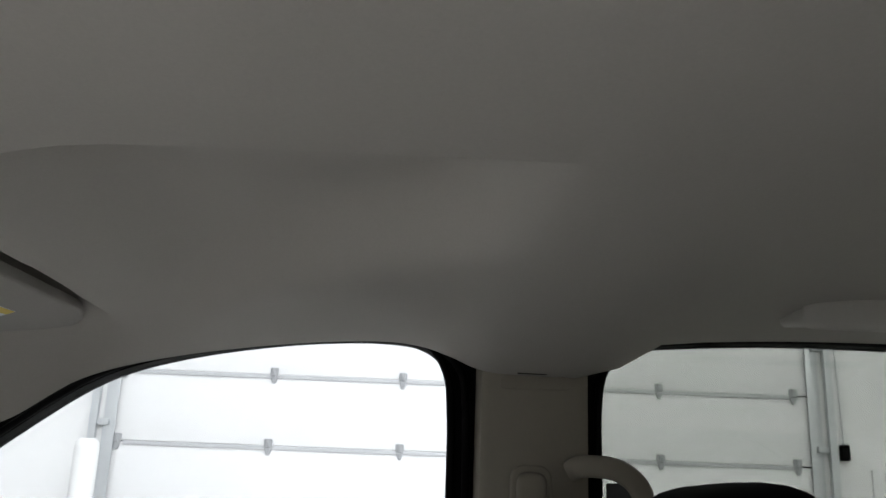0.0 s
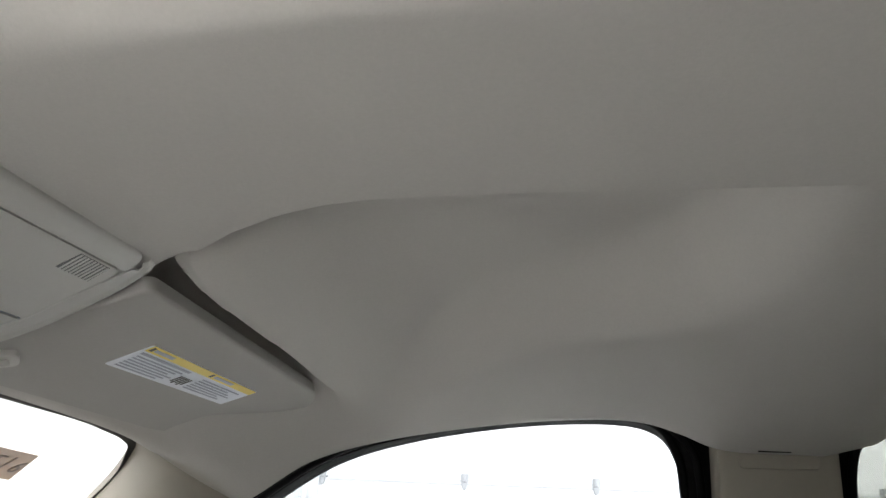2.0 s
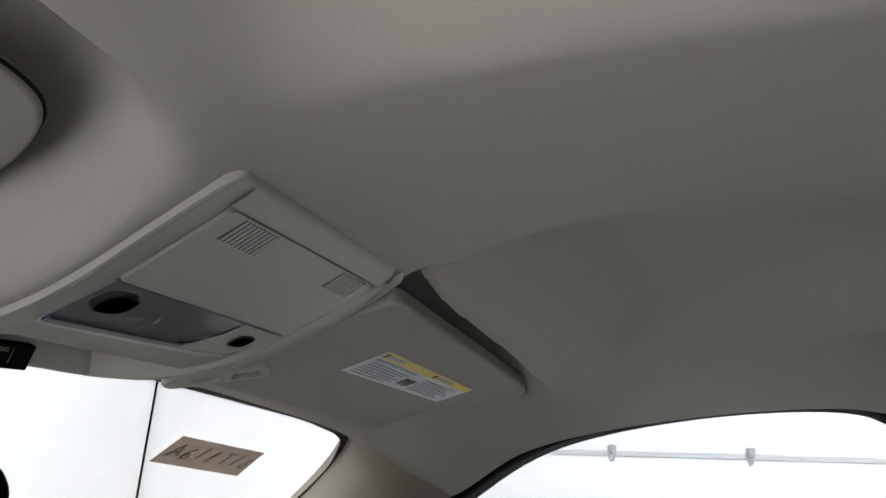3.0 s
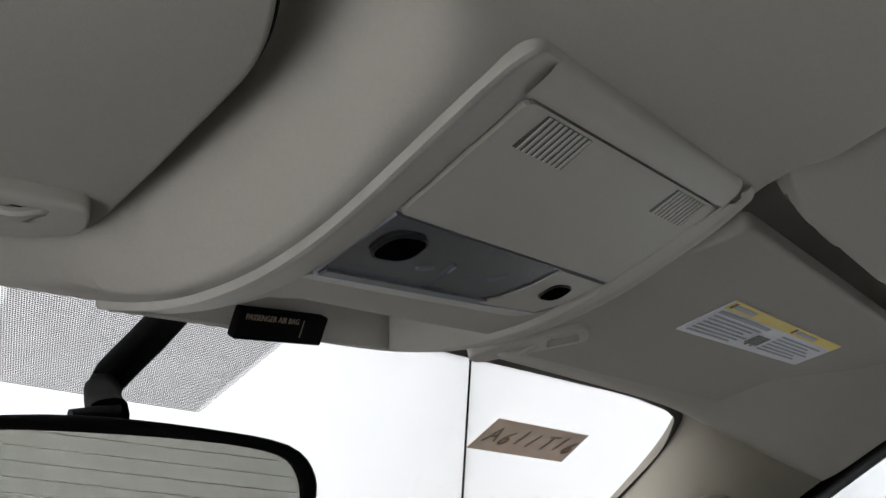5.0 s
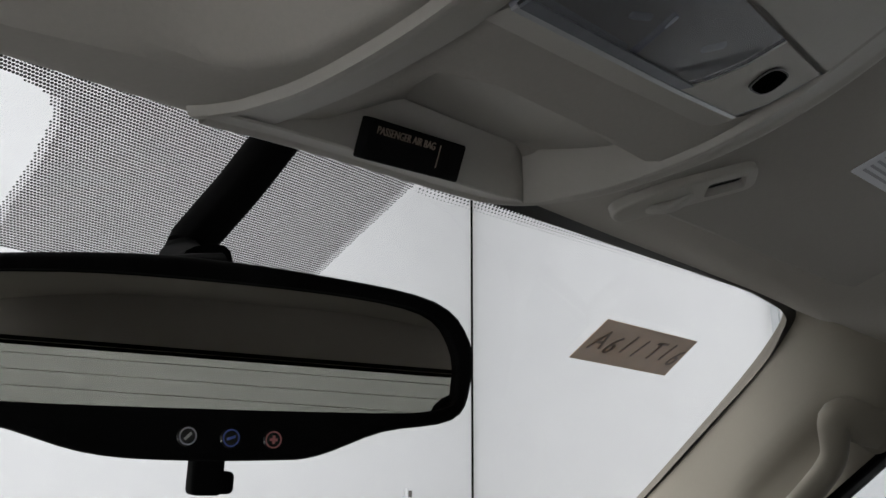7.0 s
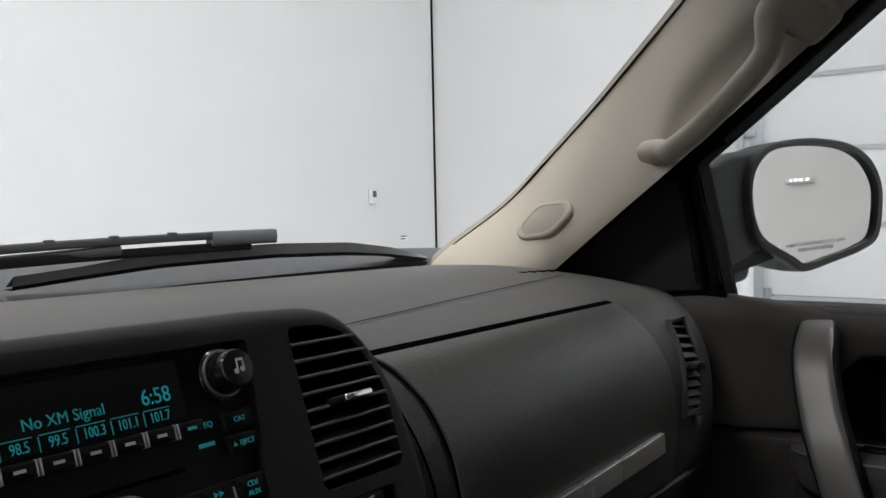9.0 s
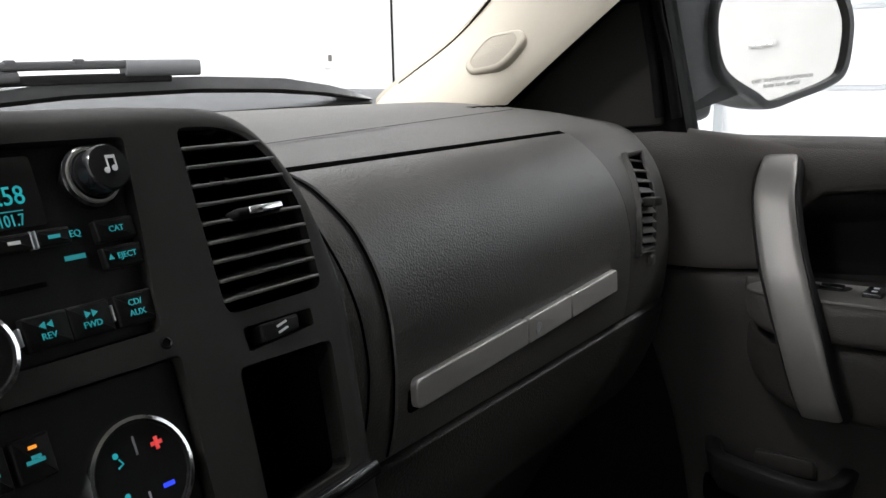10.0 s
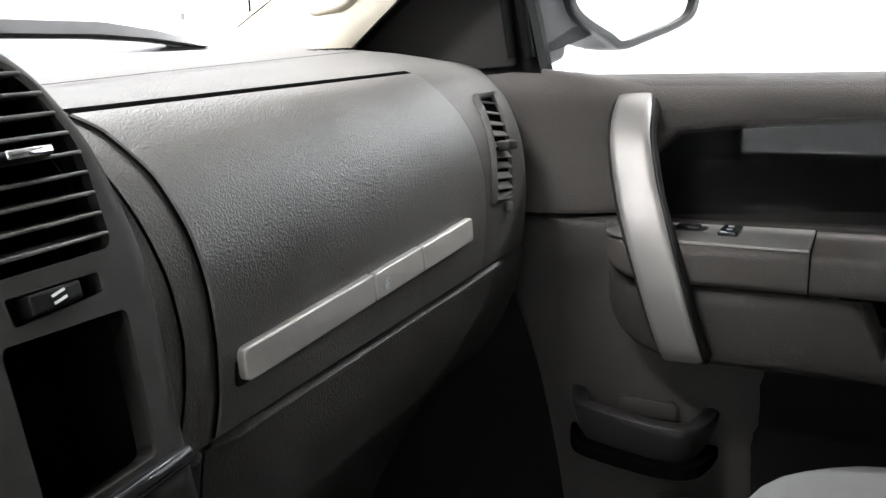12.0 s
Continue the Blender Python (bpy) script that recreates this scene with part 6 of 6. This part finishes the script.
for s in (1, -1):
    bm = lathe(TOP @ pose(-0.0085, 0.0075 * s + 0.002, 0), [(0.0011, 0), (0.0011, 0.0003), (0.0002, 0.0003)], 12)
    sweep([TOP @ Vector((-0.0075, 0.0075 * s + 0.0005, 0)), TOP @ Vector((-0.0062, 0.0075 * s - 0.0015, 0)), TOP @ Vector((-0.0085, 0.0075 * s - 0.0026, 0))], ring(0.0007, 0.0003, 6), up=SN, bm=bm)
    part("vent_symbol", bm, M_CYAN, dial, flat=True)
    part("divider", box(TOP @ pose(0.0, 0.0105 * s, 0.0), (0.0007, 0.0070, 0.0006), 0), M_STEEL, dial, flat=True)
for x, lit in ((0.0815, True), (0.066, False)):
    b = part("button", slab(SF @ pose(x, sp(0, 0.7265)[1], -0.003), round_poly([(-0.0068, -0.0075), (0.0068, -0.0075), (0.0068, 0.0075), (-0.0068, 0.0075)], 0.001), 0.0035, 0.001), M_STACK, hvac)
    part("symbol", box(SF @ pose(x, sp(0, 0.7255)[1], 0.0008), (0.0066, 0.0014, 0.0002), 0), M_CYANDIM, b, flat=True)
    part("symbol", box(SF @ pose(x + 0.0005, sp(0, 0.7268)[1], 0.0008), (0.0036, 0.0012, 0.0002), 0), M_CYANDIM, b, flat=True)
    if lit:
        part("indicator", box(SF @ pose(x, sp(0, 0.7300)[1], 0.0008), (0.0030, 0.0012, 0.0002), 0), M_AMBER, b, flat=True)

# ---- passenger door ----
pd = thing("passenger_door", "charcoal vinyl passenger door panel with a silver pull", "door")
up_rows = []
for k in range(41):
    y = 1.060 - 0.98 * k / 40
    lift = 0.008 * sstep(0.80, 0.885, y) * (1 - 0.6 * sstep(0.89, 0.94, y))
    low = lerp_table(y, [0.2, 0.574, 0.69, 0.745, 0.762, 0.775, 0.79], [0.752, 0.748, 0.741, 0.735, 0.722, 0.69, 0.662])
    pr = spline([(0.800, 0.783 + lift, 0), (0.788, 0.7885 + lift, 0), (0.777, 0.786 + lift, 0), (0.770, 0.776 + lift * 0.6, 0), (0.767, 0.760, 0), (0.768, 0.5 * (0.76 + low), 0), (0.770, low + 0.006, 0), (0.776, low, 0), (0.80, low - 0.001, 0)], 4)
    up_rows.append([Vector((p.x - 0.024 * sstep(0.77, 0.855, y), y, p.y)) for p in pr])
bm = bmesh.new()
grid(bm, up_rows)
bmesh.ops.recalc_face_normals(bm, faces=bm.faces[:])
part("upper_panel", bm, M_DOOR, pd, "charcoal grained upper door roll")
part("insert", slab(yz(0.800), round_poly([(0.86, 0.650), (0.86, 0.745), (0.08, 0.745), (0.08, 0.650)], 0.004), 0.004), M_DOORINS, pd, "black cloth insert", flat=True)
bm = bmesh.new()
low_rows = []
for k in range(-3, 61):
    f = max(0, k) / 60
    row = []
    for x, z in [(q.x, q.y) for q in spline([(0.80, 0.6595, 0), (0.778, 0.658, 0), (0.768, 0.650, 0), (0.766, 0.60, 0), (0.770, 0.50, 0), (0.772, 0.40, 0), (0.772, 0.10, 0)], 4)]:
        y_front = lerp_table(z, [0.10, 0.39, 0.44, 0.51, 0.58, 0.64, 0.66], [0.80, 0.842, 0.850, 0.862, 0.885, 0.93, 1.0])
        y = y_front - (y_front - 0.08) * f ** 1.3
        x -= 0.021 - 0.012 * sstep(0.665, 0.640, y) * sstep(0.56, 0.52, z)
        row.append(Vector((x, y, z)) + (Vector((0, 0, 0)), Vector((0.003, 0.005, 0)), Vector((0.010, 0.007, 0)), Vector((0.05, 0.007, 0)))[max(0, -k)])
    low_rows.append(row)
grid(bm, low_rows)
bmesh.ops.recalc_face_normals(bm, faces=bm.faces[:])
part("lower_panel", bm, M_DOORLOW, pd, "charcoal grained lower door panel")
tagged(part("kick_panel", box(pose(0.80, 0.98, 0.34), (0.02, 0.26, 0.66), 0.004), M_CARPET), "dark kick panel in the footwell", "trim", kind="structure")
part("skin", box(pose(0.83, 0.49, 0.385), (0.05, 0.82, 0.77), 0.01), M_BODY, pd, "silver painted outer skin")


def arm_rows(z_top, z_bot, x_face, ys, nose, r=0.010, back=0.0):
    """A ledge along the door with a rounded front end; z_top may change along it, and its rear edge lifts by back."""
    rows = []
    for y in ys:
        zt = z_top(y)
        e = math.sqrt(max(0.0, 1 - (1 - min(1.0, (ys[0] - y) / nose)) ** 2))
        xf = 0.775 - (0.775 - x_face) * e
        zb = zt - (zt - z_bot) * (0.35 + 0.65 * e)
        rr = min(r, (0.775 - xf) * 0.9 + 1e-4, (zt - zb) * 0.4)
        pr = [(0.79, zt + back * sstep(0.0, 0.25, ys[0] - y)), (0.764, zt), (xf + rr, zt)]
        pr += [(xf + rr * (1 - math.sin(a)), zt - rr * (1 - math.cos(a))) for a in (0.4, 0.8, 1.2, 1.57)]
        pr += [(xf, zb + rr)] + [(xf + rr * (1 - math.cos(a)), zb + rr * (1 - math.sin(a))) for a in (0.4, 0.8, 1.2, 1.57)]
        pr += [(0.79, zb - 0.002)]
        rows.append([Vector((x, y, z)) for x, z in pr])
    return rows


def run_back(y0, y1, n=40):
    return [y0 - (y0 - y1) * (k / n) ** 1.6 for k in range(n + 1)]


def base_top(y):
    """The base stands up to the armrest in front and dips to leave a pull cup behind."""
    return 0.582 + 0.0385 * math.sqrt(max(0.0, 1 - (1 - sstep(0.566, 0.598, y)) ** 2))


bm = bmesh.new()
grid(bm, arm_rows(lambda y: 0.6575, 0.6225, 0.682, run_back(0.802, 0.08), 0.055, 0.009, 0.014))
bmesh.ops.recalc_face_normals(bm, faces=bm.faces[:])
arm = part("armrest", bm, M_DOOR, pd, "charcoal padded armrest")
bm = bmesh.new()
grid(bm, arm_rows(base_top, 0.553, 0.685, run_back(0.800, 0.602, 26) + [0.600 - 0.0018 * k for k in range(20)] + [0.56 - 0.04 * k for k in range(13)], 0.085, 0.014))
bmesh.ops.recalc_face_normals(bm, faces=bm.faces[:])
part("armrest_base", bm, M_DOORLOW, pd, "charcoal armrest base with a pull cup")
# Black block and sheet paint the shade inside the pull cup.
part("pull_cup", box(pose(0.752, 0.40, 0.604), (0.03, 0.40, 0.036), 0.006), M_DEEP, pd, "pull cup hollow, shade painted as a black block")
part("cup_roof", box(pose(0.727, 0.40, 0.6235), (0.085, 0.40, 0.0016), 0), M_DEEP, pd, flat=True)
part("armrest_gap", box(pose(0.726, 0.622, 0.641), (0.089, 0.0013, 0.0352), 0), M_DEEP, pd, flat=True)
PLATE = frame_m((0.722, 0.713, 0.6572), (0, 1, 0), (0, 0, 1))
plate = part("switch_plate", slab(PLATE, round_poly([(-0.0905, -0.037), (0.055, -0.032), (0.072, -0.008), (0.078, 0.010), (0.066, 0.026), (0.040, 0.0335), (-0.0905, 0.0355)], [0.002, 0.02, 0.015, 0.014, 0.015, 0.02, 0.002], 5), 0.0024, 0.0012), M_SILVER, pd, "satin silver switch plate")
part("lock_recess", slab(PLATE @ pose(0.0155, -0.014, 0.0014), round_poly([(-0.023, -0.011), (0.021, -0.009), (0.021, 0.010), (-0.020, 0.011)], 0.009, 5), 0.0012, 0.0004), M_STACK, plate, "dark lock switch recess")
part("lock_switch", slab(PLATE @ pose(0.010, -0.016, 0.0024), round_poly([(-0.010, -0.007), (0.010, -0.007), (0.010, 0.006), (-0.010, 0.006)], 0.002), 0.0022, 0.001), M_GLOSSBLK, plate, "black lock switch")
wsx = part("window_switch", slab(PLATE @ pose(-0.026, -0.006, 0.0020) @ pose(0, 0, 0, 0, 0, -4), round_poly([(-0.008, -0.014), (0.008, -0.014), (0.008, 0.014), (-0.008, 0.014)], 0.003), 0.0045, 0.0018), M_GLOSSBLK, plate, "black window switch")
for k in (-1, 1):
    part("symbol", box(PLATE @ pose(-0.026, -0.006 + 0.006 * k, 0.0067), (0.0045, 0.0035, 0.0003), 0), M_PRINT, wsx, flat=True)
# silver pull
PP = [(0.780, 0.7785, 0.7690), (0.765, 0.7785, 0.7685), (0.742, 0.7755, 0.7565), (0.722, 0.7720, 0.7400), (0.706, 0.7655, 0.7180), (0.693, 0.7580, 0.6955), (0.680, 0.7490, 0.6740), (0.671, 0.7400, 0.6510), (0.665, 0.7310, 0.6260), (0.664, 0.7235, 0.6010), (0.668, 0.7160, 0.5750), (0.678, 0.7120, 0.5580)]


def strap(path, section):
    """Sweeps a section of (across, outward) along the pull, whose face looks into the cab."""
    bm = bmesh.new()
    rows = []
    for i, p in enumerate(path):
        t = (path[min(i + 1, len(path) - 1)] - path[max(i - 1, 0)]).normalized()
        a = (Vector((0.10, 1, 0)) - t * t.dot(Vector((0.10, 1, 0)))).normalized()
        n = a.cross(t).normalized()
        n = n if n.dot(Vector((-1, -0.2, 0.6))) > 0 else -n
        k = 0.86 + 0.14 * sstep(0.0, 0.18, i / len(path))
        rows.append([p + a * (u * k) + n * h for u, h in section])
    vs = grid(bm, rows, closed=True)
    bm.faces.new(list(reversed(vs[0])))
    bm.faces.new(vs[-1])
    bmesh.ops.recalc_face_normals(bm, faces=bm.faces[:])
    return bm


pull_path = spline(PP, 7)
W1, W2 = 0.0205, 0.0170
pull = part("pull_handle", strap(pull_path, [(-W1, -0.011), (-W1, -0.003), (-W1 + 0.002, 0.0), (W1 - 0.002, 0.0), (W1, -0.003), (W1, -0.011), (W1 - 0.004, -0.014), (-W1 + 0.004, -0.014)]), M_STACK, pd, "dark edged door pull")
part("silver_face", strap(pull_path[4:-2], [(-W2, -0.001), (-W2, 0.0012), (-W2 + 0.0015, 0.0028), (-W2 + 0.006, 0.0036), (W2 - 0.006, 0.0036), (W2 - 0.0015, 0.0028), (W2, 0.0012), (W2, -0.001)]), M_SILVER, pull, "satin silver face")
# lower pocket: a moulded tub whose lip bows out from the door
PK = [(0.765, 0.834), (0.745, 0.831), (0.726, 0.825), (0.712, 0.815), (0.704, 0.795), (0.697, 0.766), (0.693, 0.741), (0.6945, 0.717), (0.705, 0.703), (0.722, 0.696), (0.745, 0.692), (0.765, 0.691)]
pk_path = spline([(x, y, 0) for x, y in PK], 4)
SEC = [(0.024, -0.046), (0.014, -0.043), (0.006, -0.030), (0.0015, -0.012), (0.0, -0.006), (0.0008, -0.0025), (0.0035, -0.0004), (0.008, 0.0), (0.014, -0.0015), (0.0175, -0.006), (0.019, -0.030)]
rows = []
for i, p in enumerate(pk_path):
    t = (pk_path[min(i + 1, len(pk_path) - 1)] - pk_path[max(i - 1, 0)]).normalized()
    inn = Vector((-t.y, t.x, 0))
    if inn.dot(Vector((0.78, 0.75, 0)) - p) < 0:
        inn = -inn
    dip = 0.010 * (p.y - 0.75) / 0.08
    rows.append([p + inn * d + Vector((0, 0, 0.491 + dip * 0.2 + h)) for d, h in SEC])
bm = bmesh.new()
grid(bm, rows)
bmesh.ops.recalc_face_normals(bm, faces=bm.faces[:])
pock = part("map_pocket", bm, M_SATIN, pd, "dark moulded door pocket")
floor_p = [Vector((p.x, p.y)) for p in pk_path]
# Near-black floor: the shade down in the pocket is painted.
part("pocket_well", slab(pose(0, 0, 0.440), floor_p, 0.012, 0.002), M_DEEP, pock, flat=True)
TABM = frame_m((0.7475, 0.756, 0.4835), (0, -1, 0.02), (-1, 0, 0))
tab_p = round_poly([(-0.027, -0.010), (0.027, -0.012), (0.027, 0.006), (-0.027, 0.007)], 0.005, 4)
part("pocket_tab", slab(TABM, tab_p, 0.003, 0.0012), M_DOORLOW, pock)
part("tab_line", holed(TABM @ pose(0, 0, 0.0012), inset(tab_p, -0.0012), [inset(tab_p, 0.0002)], 0.001), M_SATIN, pock, flat=True)
bm = slab(pose(0.725, 0.69, 0.30), round_poly([(-0.035, -0.06), (0.03, -0.06), (0.03, 0.06), (-0.035, 0.06)], 0.02, 6), 0.095, 0.010, 4)
part("lower_bin", bm, M_SATIN, pd, "black rounded bin low on the door")
# belt line seal
part("belt_seal", sweep([(0.785, 0.875, 0.789), (0.787, 0.80, 0.7805), (0.787, 0.6, 0.7795), (0.787, 0.2, 0.7795)], ring(0.008, 0.006, 8), up=(0, 0, 1)), M_BLACK, pd, "black belt line seal")
tagged(part("sail_cover", slab(yz(0.7545), round_poly([(1.09, 0.785), (0.884, 0.798), (0.905, 0.915), (0.93, 0.915)], 0.006), 0.006, 0.002), M_DOORINS), "black triangular cover behind the door mirror", "door trim", kind="structure")

# ---- door mirror ----
dm = thing("door_mirror", "black door mirror with convex silvered glass", "door mirror")
DN = Vector((-0.562, -0.8285, 0.0445))
DM = frame_m((0.926, 0.849, 0.819), (0.829, -0.559, 0.0), DN)
DH = [(-0.0580, 0.085), (-0.050, 0.113), (-0.030, 0.1335), (0.0, 0.1410), (0.0435, 0.1435), (0.088, 0.138), (0.118, 0.1225), (0.134, 0.099), (0.1385, 0.071), (0.130, 0.0255), (0.105, 0.009), (0.060, -0.004), (0.018, -0.0135), (-0.004, -0.002), (-0.0437, 0.0205), (-0.055, 0.046)]
DG = [(-0.0525, 0.083), (-0.0445, 0.109), (-0.026, 0.1265), (0.002, 0.133), (0.0434, 0.1350), (0.084, 0.130), (0.1105, 0.116), (0.1255, 0.095), (0.1297, 0.071), (0.1215, 0.030), (0.100, 0.0160), (0.058, 0.004), (0.020, -0.0040), (0.002, 0.005), (-0.036, 0.0260), (-0.0490, 0.049)]
dh = [p.to_2d() for p in spline([(a, b, 0) for a, b in DH], 4, closed=True)]
dg = [p.to_2d() for p in spline([(a, b, 0) for a, b in DG], 4, closed=True)]
part("rim", holed(DM @ pose(0, 0, 0.006), dh, [dg], 0.012, 0.014, 0.004, 4), M_COWL, dm)
bm = bmesh.new()
rows = []
for k in range(8):
    a = k / 7
    rows.append([DM @ Vector((0.04 + (p.x - 0.04) * (1 - 0.45 * a * a) - 0.05 * a, 0.07 + (p.y - 0.07) * (1 - 0.4 * a * a), -0.008 - 0.09 * a)) for p in dh])
vs = grid(bm, rows, closed=True)
bm.faces.new(vs[-1])
bmesh.ops.recalc_face_normals(bm, faces=bm.faces[:])
part("shell", bm, M_COWL, dm)
bm = bmesh.new()
bm.faces.new([bm.verts.new(DM @ Vector((p.x, p.y, 0.0))) for p in inset(dg, -0.001)])
part("mirror_glass", bm, M_MIRROR, dm, "silvered mirror glass", flat=True)
WM = DM @ pose(0.040, 0.0200, 0.0008) @ pose(0, 0, 0, 0, 0, 4)
words(WM, "OBJECTS IN MIRROR ARE CLOSER", 0.0060, M_ETCH, dm, "lettering", wide=0.95)
words(WM @ pose(-0.002, -0.0065, 0), "THAN THEY APPEAR", 0.0060, M_ETCH, dm, "lettering", wide=0.95)
foot = round_poly([(-0.118, 0.106), (-0.075, 0.126), (-0.030, 0.134), (0.02, 0.10), (0.01, 0.0), (-0.045, 0.004), (-0.050, -0.020), (-0.092, -0.030), (-0.12, -0.030)], 0.008, 4)
part("foot", slab(DM @ pose(0, 0, -0.075), foot, 0.070, 0.010), M_COWL, dm, "black mirror foot on the door")

# ---- passenger seat ----
seat = thing("passenger_seat", "grey cloth passenger seat", "seat")


def cushion(c, size, power=4.0, n=20, m=14):
    """A soft block: a rounded box that bulges."""
    bm = bmesh.new()
    rows = []
    for j in range(m + 1):
        b = -math.pi / 2 + math.pi * j / m
        cb, sb = math.cos(b), math.sin(b)
        row = []
        for i in range(n * 2):
            a = math.pi * i / n
            ca, sa = math.cos(a), math.sin(a)
            f = lambda v: math.copysign(abs(v) ** (2 / power), v)
            row.append(c @ Vector((size[0] / 2 * f(ca) * f(cb), size[1] / 2 * f(sa) * f(cb), size[2] / 2 * f(sb))))
        rows.append(row)
    grid(bm, rows, closed=True)
    bmesh.ops.remove_doubles(bm, verts=bm.verts[:], dist=0.0005)
    bmesh.ops.recalc_face_normals(bm, faces=bm.faces[:])
    return bm


part("cushion", cushion(pose(0.41, 0.40, 0.44, 4, 0, 0), (0.47, 0.54, 0.20)), M_SEAT, seat)
part("backrest", cushion(pose(0.41, 0.08, 0.70, -14, 0, 0), (0.50, 0.15, 0.66)), M_SEAT, seat)
part("headrest", cushion(pose(0.44, -0.03, 0.975, -8, 0, 0), (0.27, 0.12, 0.15), 3.4), M_BLACK, seat, "dark headrest")
for s in (-0.07, 0.07):
    part("headrest_post", sweep([(0.44 + s, -0.03, 0.85), (0.44 + s, -0.03, 0.96)], ring(0.012, 0.012, 10), up=(1, 0, 0)), M_CHROME, seat, "steel post")
